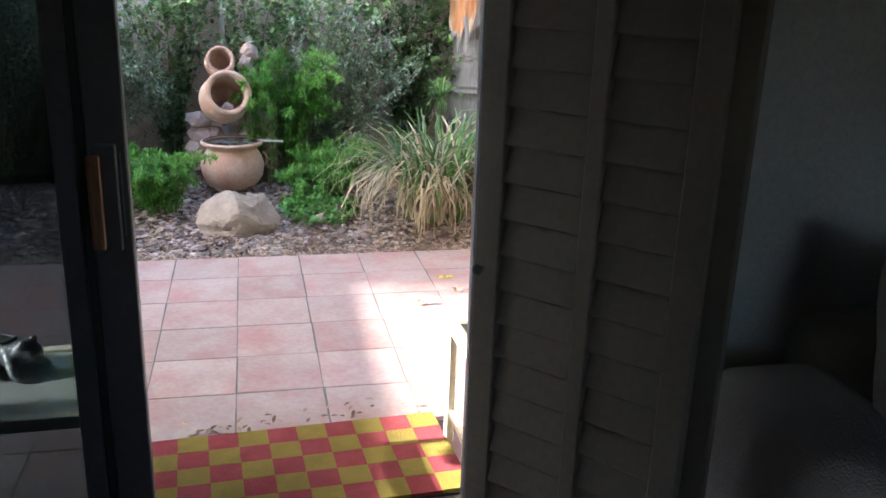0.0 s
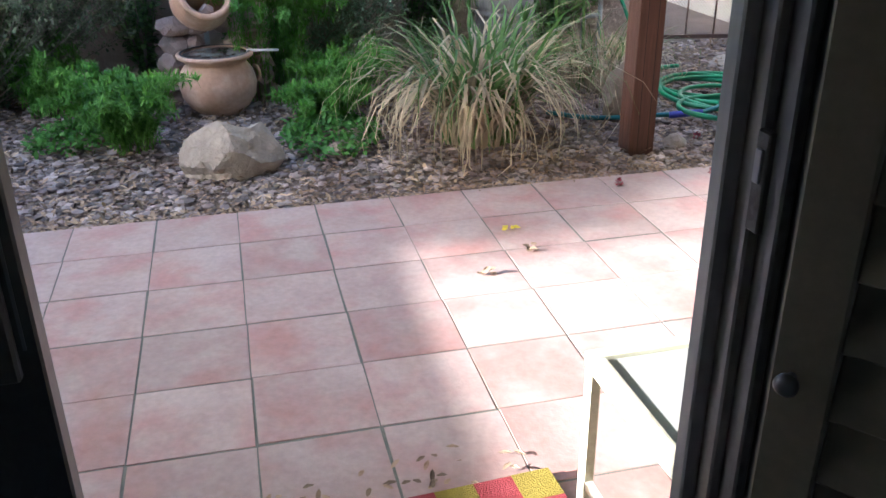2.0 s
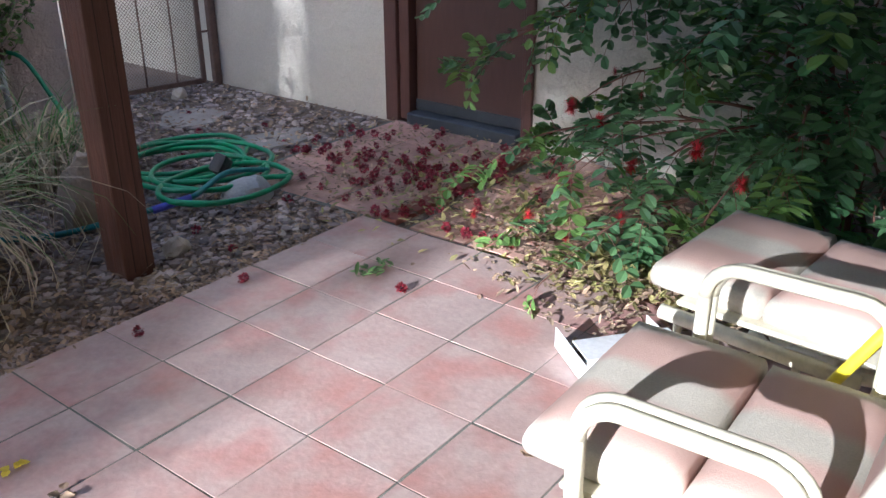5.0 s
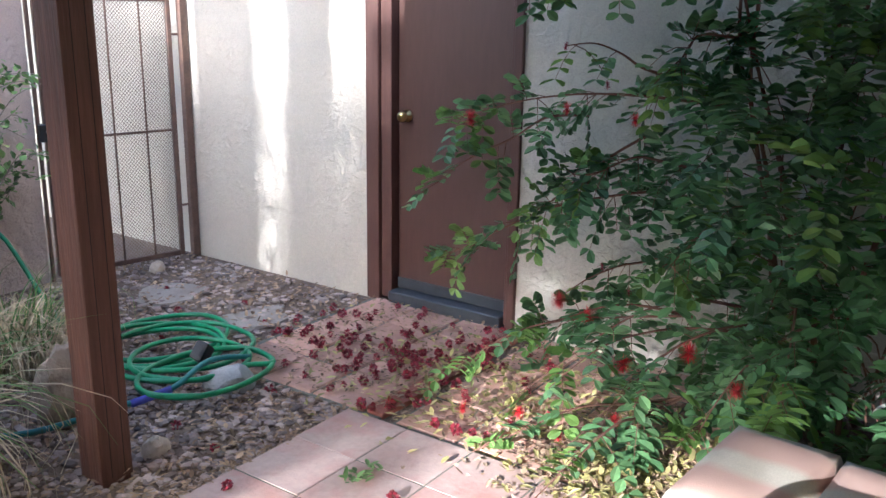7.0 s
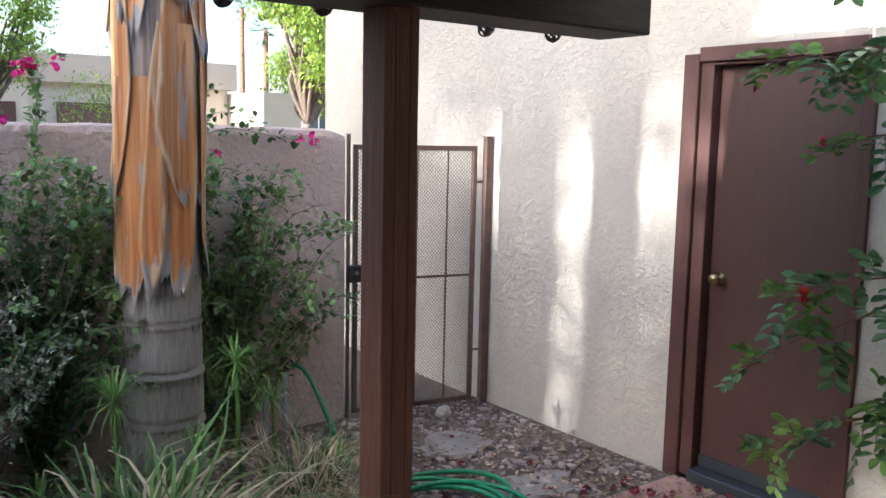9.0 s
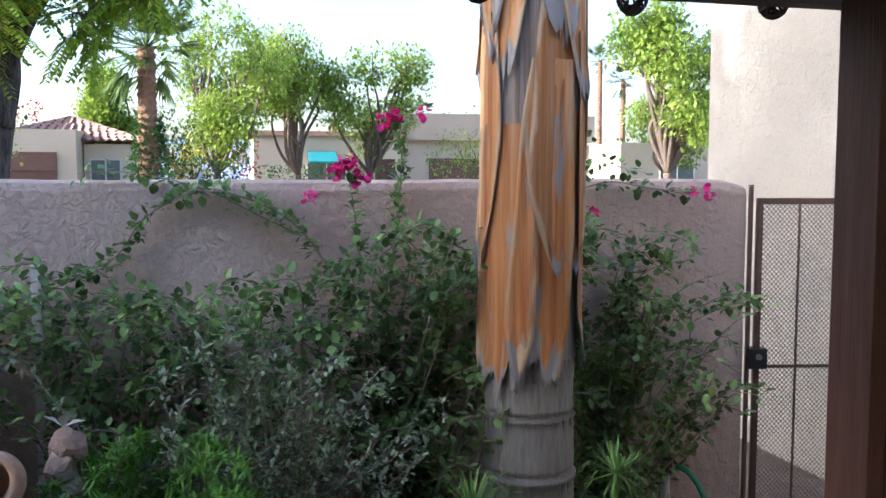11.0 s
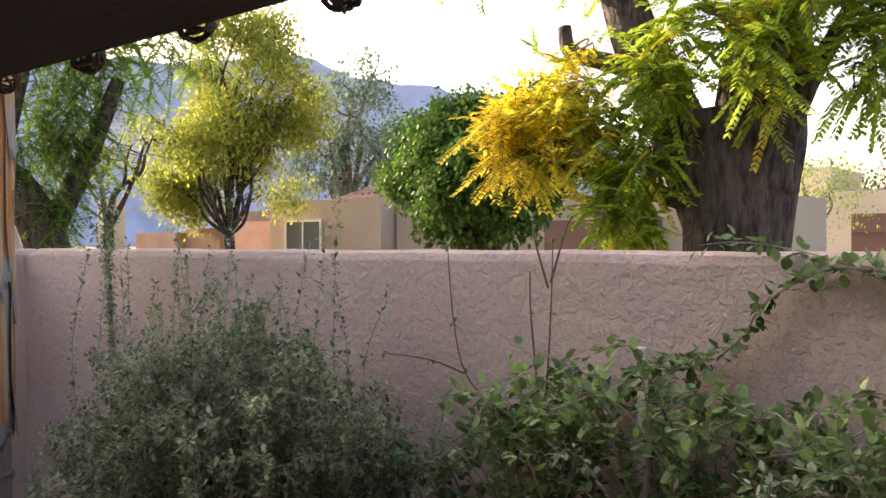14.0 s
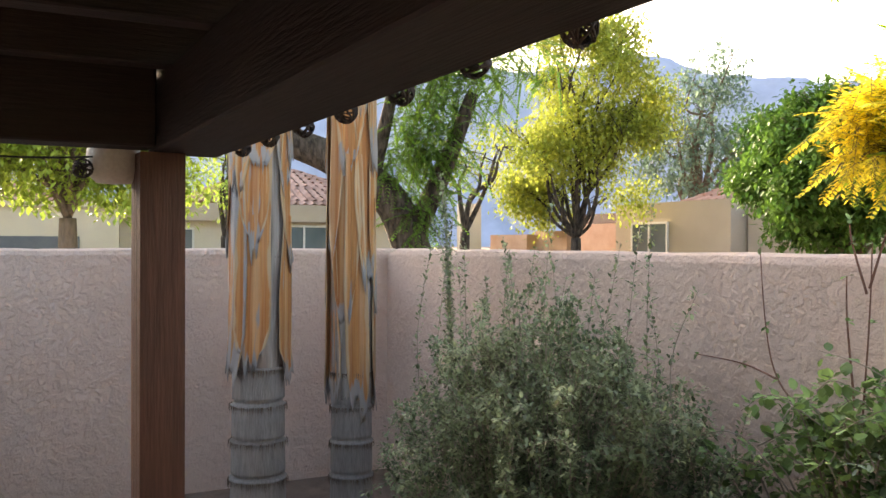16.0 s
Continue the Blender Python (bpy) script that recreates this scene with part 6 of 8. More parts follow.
def sage_bush():
    """Twiggy grey-green bush in front of the wall, with bare wands rising from it."""
    rng = random.Random(41)
    stems = []
    c = Vector((-1.58, 6.35, 0))
    for k in range(420):
        q = rng.uniform(0, 6.28)
        d = rng.random() ** 0.5
        x, y = c.x + 1.12 * d * math.cos(q), c.y + 0.55 * d * math.sin(q)
        top = 1.42 * math.sqrt(max(0.05, 1 - 0.75 * d * d)) + rng.uniform(-0.12, 0.10)
        if x > -1.0:
            top -= 0.28 * (x + 1.0)
        top = max(top * (0.5 + 0.5 * rng.random() ** 0.4), 0.2)
        y = min(y, 6.97)
        stems.append(([(c.x + (x - c.x) * 0.25, c.y + (y - c.y) * 0.25, GROUND), (c.x + (x - c.x) * 0.7, c.y + (y - c.y) * 0.7, top * 0.55), (x, y, top)], 0.004, 1.0 if d > 0.45 or top > 0.9 else 0.5))
        if rng.random() < 0.8:
            stems.append(([(x, y, top * 0.9), (x + rng.uniform(-0.12, 0.12), min(y + rng.uniform(-0.12, 0.08), 6.98), top + rng.uniform(0.0, 0.14)), (x + rng.uniform(-0.2, 0.2), min(y + rng.uniform(-0.2, 0.1), 6.98), top + rng.uniform(-0.05, 0.2))], 0.002, 1.3))
    for k in range(26):
        x = rng.uniform(-2.7, -1.0)
        y = rng.uniform(6.2, 6.85)
        h = rng.uniform(1.55, 1.95) if -2.8 < x < -1.3 else 1.6
        stems.append(([(x, y, 0.9), (x + rng.uniform(-0.05, 0.05), y, 1.3), (x + rng.uniform(-0.14, 0.14), y, h)], 0.003, 0.75))
    for x, z in ((-2.75, 2.15), (-2.70, 2.05), (-2.6, 1.95), (-2.85, 1.9)):
        stems.append(([(-2.62, 6.4, 1.1), (-2.66, 6.4, 1.6), (x, 6.4, z)], 0.004, 1.6))
    return shrub("sage_bush", "twiggy grey-green desert sage bush before the garden wall", "bush", stems, "leaf_sage", 0.025, 190, 19, wide=0.55)


sage_bush()


def sage_sprays():
    rng = random.Random(43)
    stems = []
    for k in range(90):
        x0 = rng.gauss(0.62, 0.16)
        x = rng.gauss(0.78, 0.26)
        z = rng.uniform(0.45, 1.15)
        stems.append(([(x0, 6.45, GROUND), (x0 * 0.6 + x * 0.4, 6.36, z * 0.55), (x, 6.30 + rng.uniform(-0.1, 0.15), z), (x + rng.uniform(-0.12, 0.12), 6.27, z + rng.uniform(-0.02, 0.12))], 0.003, 1.0))
    return shrub("silver_bush", "thin silvery sage bush before the bougainvillea", "bush", stems, "leaf_silver", 0.026, 130, 23, wide=0.5)


sage_sprays()


def bare_wands():
    rng = random.Random(45)
    for label, pts in (("tall bare reddish stem before the wall", [[(-0.44, 6.82, GROUND), (-0.45, 6.84, 0.9), (-0.42, 6.85, 1.5), (-0.41, 6.85, 1.78)], [(-0.42, 6.85, 1.62), (-0.36, 6.85, 1.8), (-0.33, 6.85, 1.86)], [(-0.43, 6.85, 1.6), (-0.49, 6.85, 1.78), (-0.5, 6.85, 1.86)], [(-0.46, 6.83, 1.2), (-0.5, 6.84, 1.5), (-0.51, 6.85, 1.66)]]),
                       ("long thin leaning stem before the wall", [[(-0.45, 6.8, 0.9), (-0.63, 6.83, 1.1), (-0.81, 6.85, 1.25), (-0.88, 6.86, 1.45), (-0.92, 6.87, 1.76)], [(-0.81, 6.85, 1.25), (-1.0, 6.86, 1.29), (-1.25, 6.86, 1.3)]])):
        t = thing("bare_stem", label, "shrub", (0, 0, 0))
        s = Soup()
        for p in pts:
            s.stem(smooth_path(p, 5), 0.005, 0.002, 5)
        s.out("stem", "red_twig", t)
        s = Soup()
        for p in pts:
            for q in p[1:]:
                for k in range(3):
                    s.leaf(Vector(q), rand_dir(rng), 0.03, 0.018)
        s.out("leaves", "leaf_boug", t)


bare_wands()
for x, y, z in ((1.475, 6.93, 1.47), (-0.06, 6.86, 1.41)):
    st = boxpart("garden_stake", (-0.016, 0.016, -0.012, 0.012, GROUND, z), "lamp_white", bevel=0.003)
    st.location = (x, y, 0)
    tagged(st, "weathered pale wooden stake in the bougainvillea", "stake", "stakes in the bed")
pot_leaf = Soup()
for d in (Vector((0.8, 0.1, 0.3)), Vector((-0.5, -0.1, 0.5)), Vector((0.2, -0.3, 0.7))):
    pot_leaf.leaf(Vector((0.11, 6.33, 0.92)), d, 0.075, 0.05)
tagged(pot_leaf.out("dry_leaf", "lamp_white"), "pale dry leaf caught on top of the stone stack", "dry leaf")


# ---- flowering vine on the house wall ----
def round_leaf(s, p, way, up, length, width, fold=0.18, bend=0.12):
    """A broad leaflet, widest past its middle, folded along the midrib."""
    way = way.normalized()
    side = way.cross(up)
    side = side.normalized() if side.length > 1e-3 else way.orthogonal().normalized()
    top = side.cross(way)
    tip = p + way * length - top * bend * length
    pts = [p]
    for sg in (1, -1):
        for u, w in ((0.30, 0.36), (0.68, 0.50), (0.92, 0.26)):
            pts.append(p + way * length * u + side * sg * width * w + top * (fold * width * w * 2 - bend * length * u * u))
    pts.append(tip)
    s.add([q[:] for q in pts], [(0, 1, 2, 7), (2, 3, 7), (0, 7, 5, 4), (7, 6, 5)])


def pinnate(s, p, way, length, rng, n=5, leaf=0.05, st=None):
    """A compound leaf: paired leaflets along a drooping stalk."""
    way = way.normalized()
    side = way.cross(Vector((0, 0, 1)))
    side = side.normalized() if side.length > 0.01 else Vector((1, 0, 0))
    up = side.cross(way)
    droop = Vector((0, 0, -rng.uniform(0.25, 0.8)))
    pts = [p + way * length * u + droop * length * u * u for u in (0, 0.33, 0.66, 1.0)]
    if st is not None:
        st.stem(pts, 0.0022, 0.0012, 3)
    for i in range(n):
        u = 0.22 + 0.78 * (i + 1) / n
        c = p + way * length * u + droop * length * u * u
        for sg in (1, -1):
            d = (side * sg + way * 0.5 + Vector((0, 0, rng.uniform(-0.35, 0.10)))).normalized()
            ln = leaf * rng.uniform(0.85, 1.15) * (0.8 if i == 0 else 1.0)
            round_leaf(s, c, d, up + rand_dir(rng) * 0.25, ln, ln * 0.58)


def vine():
    v = thing("powder_puff_vine", "dark green powder-puff shrub with red flowers against the house", "flowering shrub", (0, 0, 0))
    rng = random.Random(51)
    st, dark, young = Soup(), Soup(), Soup()
    for k in range(8):
        a = Vector((3.82 + rng.uniform(-0.12, 0.12), 2.75 + rng.uniform(-0.3, 0.3), -0.02))
        st.stem(smooth_path(branch_to(rng, a, (3.8 + rng.uniform(-0.2, 0.1), 2.8 + rng.uniform(-0.55, 0.65), rng.uniform(1.5, 2.4)), 0.05, 0.10), 5), 0.012, 0.005, 6)
    n = 0
    while n < 1150:
        z = 2.6 * rng.random() ** 0.9
        # a bulging mass: broad overhead, drawn in at knee height
        half = 0.62 + 0.28 * max(0.0, z - 1.55) - 0.10 * math.sin(z * 5.0)
        depth = 0.42 + 0.20 * max(0.0, z - 1.4) + 0.10 * math.sin(z * 6.0 + 1.0)
        v1 = rng.uniform(-1, 1) if rng.random() < 0.6 else rng.uniform(-1.0, 0.35)
        lump = 0.75 + 0.45 * noise.noise(Vector((v1 * 2.2, z * 2.4, 3.3)))
        u = rng.random() ** 0.45
        p = Vector((4.0 - depth * 2 * lump * math.sqrt(max(0.0, 1 - v1 * v1 * 0.75)) * u, 2.76 + half * v1, z))
        if p.y < 2.05 or p.z < 0.06 or p.x > 4.0 or lump < 0.55:
            continue
        out = Vector((-0.8, (p.y - 2.8) * 0.7, 0.15))
        tgt = young if rng.random() < 0.10 else dark
        pinnate(tgt, p, out + rand_dir(rng) * 0.8, rng.uniform(0.11, 0.17), rng, 4, 0.072, st if rng.random() < 0.4 else None)
        n += 1
    sprays = [((3.75, 3.35, 1.25), (3.50, 4.38, 1.13), 30, 0.06), ((3.62, 3.80, 1.18), (3.52, 4.50, 0.82), 12, 0.05), ((3.72, 3.40, 0.90), (3.50, 4.42, 0.50), 30, 0.06), ((3.66, 3.55, 1.12), (3.55, 4.02, 0.72), 22, 0.03), ((3.7, 3.4, 1.0), (3.5, 3.8, 0.95), 24, 0.03),
              ((3.72, 3.45, 0.62), (3.60, 3.86, 0.40), 9, 0.04), ((3.75, 3.35, 1.75), (3.50, 4.20, 1.72), 22, 0.05), ((3.75, 3.30, 2.00), (3.50, 4.52, 2.02), 40, 0.06), ((3.70, 3.30, 2.20), (3.55, 4.25, 2.42), 46, 0.06), ((3.75, 3.20, 2.00), (3.40, 3.85, 2.12), 40, 0.06),
              ((3.70, 3.50, 1.35), (3.50, 3.86, 1.46), 4, 0.02), ((3.65, 3.30, 0.40), (3.38, 3.95, 0.28), 20, 0.08), ((3.60, 3.10, 0.50), (3.05, 3.75, 0.16), 15, 0.12), ((3.60, 3.00, 0.45), (2.85, 3.45, 0.10), 13, 0.12), ((3.60, 2.80, 0.50), (2.95, 3.05, 0.16), 20, 0.10),
              ((3.30, 3.20, 0.20), (2.50, 3.38, 0.09), 9, 0.06), ((3.6, 3.3, 0.42), (3.2, 4.15, 0.12), 12, 0.10), ((3.7, 2.4, 0.8), (3.35, 2.3, 1.0), 22, 0.06), ((3.7, 2.5, 1.5), (3.3, 2.35, 1.7), 26, 0.06), ((3.6, 3.0, 0.4), (3.0, 3.6, 0.24), 12, 0.14), ((3.6, 2.9, 0.5), (3.05, 2.8, 0.35), 18, 0.14),
              ((3.6, 3.1, 0.8), (3.15, 3.25, 0.72), 24, 0.10), ((3.3, 3.2, 0.2), (2.72, 3.75, 0.05), 7, 0.06), ((3.7, 2.9, 2.0), (3.2, 3.1, 2.3), 40, 0.10), ((3.8, 3.2, 1.8), (3.5, 3.75, 1.9), 34, 0.08), ((3.7, 3.2, 1.5), (3.3, 3.4, 1.35), 22, 0.08)]
    for a, b, cnt, sag in sprays:
        pts = smooth_path(branch_to(rng, a, b, sag, 0.03), 6)
        st.stem(pts, 0.007, 0.002, 5)
        for k in range(cnt):
            u = rng.random() ** 0.8
            p = pts[min(int(u * (len(pts) - 1)), len(pts) - 1)]
            way = (Vector(b) - Vector(a)).normalized() * 0.6 + rand_dir(rng)
            pinnate(young if u > 0.75 and rng.random() < 0.7 else dark, p, way, rng.uniform(0.10, 0.16), rng, 4, 0.066, st)
    # tangled bare lower stems
    for k in range(16):
        a = Vector((3.8 + rng.uniform(-0.15, 0.1), 2.6 + rng.uniform(-0.4, 0.4), 0.1))
        st.stem(smooth_path(branch_to(rng, a, (3.55 + rng.uniform(-0.2, 0.3), 2.7 + rng.uniform(-0.6, 0.7), rng.uniform(0.7, 1.5)), rng.uniform(0.0, 0.2), 0.08), 4), 0.005, 0.002, 4)
    st.out("stemwork", "red_twig", v)
    dark.out("leaves", "leaf_vine", v)
    young.out("young_leaves", "leaf_young", v, "lighter young leaves at the tips")
    for x, y, z, r in ((3.48, 4.29, 1.14, 0.050), (3.46, 3.82, 1.22, 0.034), (3.44, 3.52, 1.20, 0.034), (3.38, 3.77, 0.45, 0.050), (3.38, 3.64, 0.41, 0.045), (3.18, 3.39, 0.33, 0.050), (3.16, 3.14, 0.44, 0.050), (3.08, 2.94, 0.38, 0.042), (3.0, 3.98, 0.05, 0.030),
                       (3.0, 3.33, 0.19, 0.034), (3.46, 4.25, 1.72, 0.028), (3.05, 3.75, 0.08, 0.034), (3.0, 3.55, 0.06, 0.030)):
        s = Soup()
        puff(s, Vector((x, y, z)), r, rng, 320)
        s.out("red_flower", "flower_red", v, "bright red powder-puff flower")
    for x, y, z in ((3.5, 3.86, 1.46), (3.48, 4.56, 1.92), (3.48, 3.66, 1.32), (3.45, 3.5, 0.52), (3.45, 3.62, 0.60)):
        s = Soup()
        puff(s, Vector((x, y, z)), 0.026, rng, 150)
        s.out("dead_flower", "flower_dead", v, "withered dark flower head")
    return v


vine()

# ---- beyond the wall: trees, houses, mountains ----
def crown_leaves(s, blobs, n_clumps, per, leaf, rng, wide=0.5, spread=0.35, hang=0.0):
    """Small leaves in loose clumps through a few overlapping lobes, denser towards their outsides."""
    wts = [b[1][0] * b[1][1] * b[1][2] for b in blobs]
    for k in range(n_clumps):
        c, r = rng.choices(blobs, wts)[0]
        d = rand_dir(rng)
        m = rng.random() ** 0.38
        p = Vector((c[0] + d.x * r[0] * m, c[1] + d.y * r[1] * m, c[2] + d.z * r[2] * m))
        out = d
        for i in range(per):
            w = (rand_dir(rng) + out * 0.4 + Vector((0, 0, -hang))).normalized()
            q = p + rand_dir(rng) * spread * rng.random() ** 0.5
            ln = leaf * rng.uniform(0.6, 1.3)
            s.leaf(q, w, ln, ln * wide)


def tree(name, label, base, trunk_r, fork_z, blobs, leaf_mat, n_clumps, per, leaf, seed, bark="bark_brown", spread=0.35, limbs=3, hang=0.0, wide=0.5, lean=(0, 0)):
    t = thing(name, label, "tree", (base[0], base[1], GROUND))
    rng = random.Random(seed)
    b = Vector((0, 0, 0))
    fork = Vector((lean[0], lean[1], fork_z))
    s = Soup()
    s.stem(smooth_path([b, b.lerp(fork, 0.5) + Vector((rng.uniform(-.06, .06), 0, 0)), fork], 6), trunk_r * 1.25, trunk_r * 0.8, 10)
    for i, (c, r) in enumerate(blobs):
        tip = Vector((c[0], c[1], c[2] + r[2] * 0.3))
        for j in range(limbs if i == 0 else 2 if len(blobs) < 10 else 1):
            e = tip + Vector((rng.uniform(-1, 1) * r[0] * 0.6, rng.uniform(-1, 1) * r[1] * 0.6, rng.uniform(-0.2, 0.5) * r[2]))
            pts = smooth_path(branch_to(rng, fork, e, 0.12 * (e - fork).length, 0.10 * (e - fork).length), 5)
            s.stem(pts, trunk_r * (0.55 if len(blobs) < 10 else 0.34), trunk_r * 0.10, 7)
            for m in range(4):
                p = pts[rng.randrange(len(pts) // 2, len(pts))]
                s.stem([p, p + rand_dir(rng, 0.2) * r[0] * 0.35, p + rand_dir(rng, 0.2) * r[0] * 0.6], trunk_r * 0.14, trunk_r * 0.04, 4)
    s.out("trunk", bark, t, "", True)
    s = Soup()
    crown_leaves(s, blobs, n_clumps, per, leaf, rng, wide, spread, hang)
    s.out("crown", leaf_mat, t)
    return t


STREET = "street tree with loose sunlit yellow-green foliage"
street = [  # base x, base y, height of crown's middle, half width, half height
    (0.4, 39.4, 6.0, 2.7, 3.4), (3.9, 43.2, 5.4, 2.4, 3.0), (7.4, 44.6, 5.8, 3.0, 2.9), (14.9, 29.8, 4.9, 2.3, 2.4), (-3.9, 44.0, 4.6, 1.6, 2.2), (22.5, 44.0, 4.5, 2.6, 2.6)]
for i, (x, y, z, w, h) in enumerate(street):
    lobes_rng = random.Random(300 + i)
    lobes = []
    for k in range(9):
        d = rand_dir(lobes_rng, 0.15)
        q = lobes_rng.uniform(0.45, 0.8)
        r = lobes_rng.uniform(0.30, 0.50)
        lobes.append(((d.x * w * q, d.y * w * q, z + d.z * h * q), (w * r, w * r, h * r * 0.8)))
    tree("street_tree", STREET, (x, y), 0.17, 2.0, lobes, "leaf_street", 560, 16, 0.22, 100 + i, spread=0.5)
YG_RNG = random.Random(77)
yg_lobes = [((0, 0, 4.6), (1.5, 1.4, 1.3))]
for k in range(17):
    q, zz = YG_RNG.uniform(0, 6.28), YG_RNG.uniform(2.7, 7.4)
    reach = 2.5 * math.sqrt(max(0.08, 1 - ((zz - 4.3) / 3.4) ** 2)) * YG_RNG.uniform(0.55, 1.0)
    rr = YG_RNG.uniform(0.55, 0.95)
    yg_lobes.append(((reach * math.cos(q), reach * math.sin(q), zz), (rr, rr, rr * 0.75)))
tree("yellow_green_tree", "tall spreading tree with loose yellow-green autumn foliage", (-17.7, 18.4), 0.16, 2.0, yg_lobes, "leaf_ytree", 2300, 16, 0.14, 120, spread=0.40, limbs=2, bark="bark_dark")
tree("grey_green_tree", "tall hazy blue-green tree behind the houses", (-23.6, 28.4), 0.2, 3.0, [((0, 0, 6.0), (2.3, 2.3, 2.6)), ((0.6, 0.4, 8.2), (1.2, 1.2, 1.2)), ((1.8, 1.2, 5.0), (1.3, 1.3, 1.6)), ((-1.4, -1.0, 5.2), (1.4, 1.4, 1.6))], "leaf_bluegreen", 560, 16, 0.22, 121, spread=0.5)
FICUS_RNG = random.Random(88)
ficus_lobes = [((0, 0, 3.1), (1.6, 1.5, 1.1))]
for k in range(22):
    d = rand_dir(FICUS_RNG, 0.1)
    q, rr = FICUS_RNG.uniform(0.72, 1.0), FICUS_RNG.uniform(0.42, 0.72)
    ficus_lobes.append(((d.x * 2.05 * q, d.y * 1.9 * q, 3.15 + d.z * 1.45 * q), (rr, rr, rr * 0.75)))
tree("ficus_tree", "dense dark green ficus with lumpy crown and hanging skirts", (-8.8, 17.9), 0.22, 1.5, ficus_lobes, "leaf_ficus", 3900, 17, 0.13, 122, spread=0.26, hang=0.35, wide=0.6)
tree("small_tree", "small crooked tree before the far houses", (-15.8, 13.9), 0.13, 2.1, [((0, 0, 3.6), (1.0, 1.0, 0.8)), ((0.8, 0.5, 3.9), (0.7, 0.7, 0.6))], "leaf_ytree", 60, 13, 0.12, 123, bark="bark_dark")
# Lobes above z 4.6 are unseen, placed to shade patio and house wall.
tree("side_tree", "leafy tree with light yellow-green foliage over the west wall, unseen upper crown added for shade", (-13.6, 5.4), 0.16, 2.2, [((0, 0, 3.7), (1.5, 1.9, 1.3)), ((0.3, 1.2, 3.0), (0.9, 1.0, 0.9)), ((0.2, -1.5, 3.5), (1.2, 1.2, 0.8)), ((0.0, 0.5, 4.7), (1.5, 1.5, 0.75)), ((0.0, -0.8, 6.0), (1.5, 1.05, 1.35)), ((0.0, 1.62, 6.0), (1.3, 0.75, 1.4)), ((0.0, 0.4, 8.1), (1.4, 1.6, 0.7)), ((0.0, -2.45, 6.5), (1.3, 0.95, 1.05)), ((0.0, -3.2, 6.4), (1.2, 0.6, 0.85)), ((0.0, 0.65, 6.4), (0.8, 0.35, 0.7)), ((0.0, -1.15, 4.65), (1.2, 0.7, 0.5)), ((0.0, 2.7, 7.0), (1.3, 1.1, 1.8)), ((0.0, 1.7, 8.4), (1.3, 1.2, 0.9))], "leaf_street", 4300, 15, 0.14, 124, spread=0.33)
tree("house_tree", "small tree beside the long low house", (-19.6, 9.4), 0.12, 2.0, [((0, 0, 3.3), (1.0, 1.0, 0.8))], "leaf_street", 70, 13, 0.13, 125, bark="bark_dark")
for i, (x, y, w) in enumerate(((-2.0, 62, 6), (16, 64, 7), (33, 60, 8), (-16, 60, 7), (-32, 46, 8))):
    tree("distant_tree", "distant dark green garden tree behind the houses", (x, y), 0.3, 2.5, [((0, 0, 4.0), (w * 0.7, 2.5, 2.4)), ((w * 0.4, 0, 4.6), (w * 0.35, 2, 1.8)), ((-w * 0.4, 0, 4.2), (w * 0.35, 2, 2))], "leaf_hedge", 190, 14, 0.36, 140 + i, spread=0.8)


def frond(ls, st, p, way, length, rng, leaf, mat=0):
    """A feathery twig with small leaflets to both sides, drooping to its tip."""
    way = way.normalized()
    side = way.cross(Vector((0, 0, 1)))
    side = side.normalized() if side.length > 0.05 else Vector((1, 0, 0))
    n = 15
    pts = []
    for i in range(n + 1):
        u = i / n
        pts.append(p + way * length * u + Vector((0, 0, -0.28 * length * u * u)))
    st.stem(pts[::3] + pts[-1:], 0.004, 0.0015, 3)
    for i in range(2, n + 1):
        for sg in (1, -1):
            d = side * sg + way * 0.5 + Vector((0, 0, rng.uniform(-0.5, 0.0)))
            ls.leaf(pts[i], d, leaf * rng.uniform(0.8, 1.2) * (1.2 - 0.6 * i / n), leaf * 0.34, mat=mat)


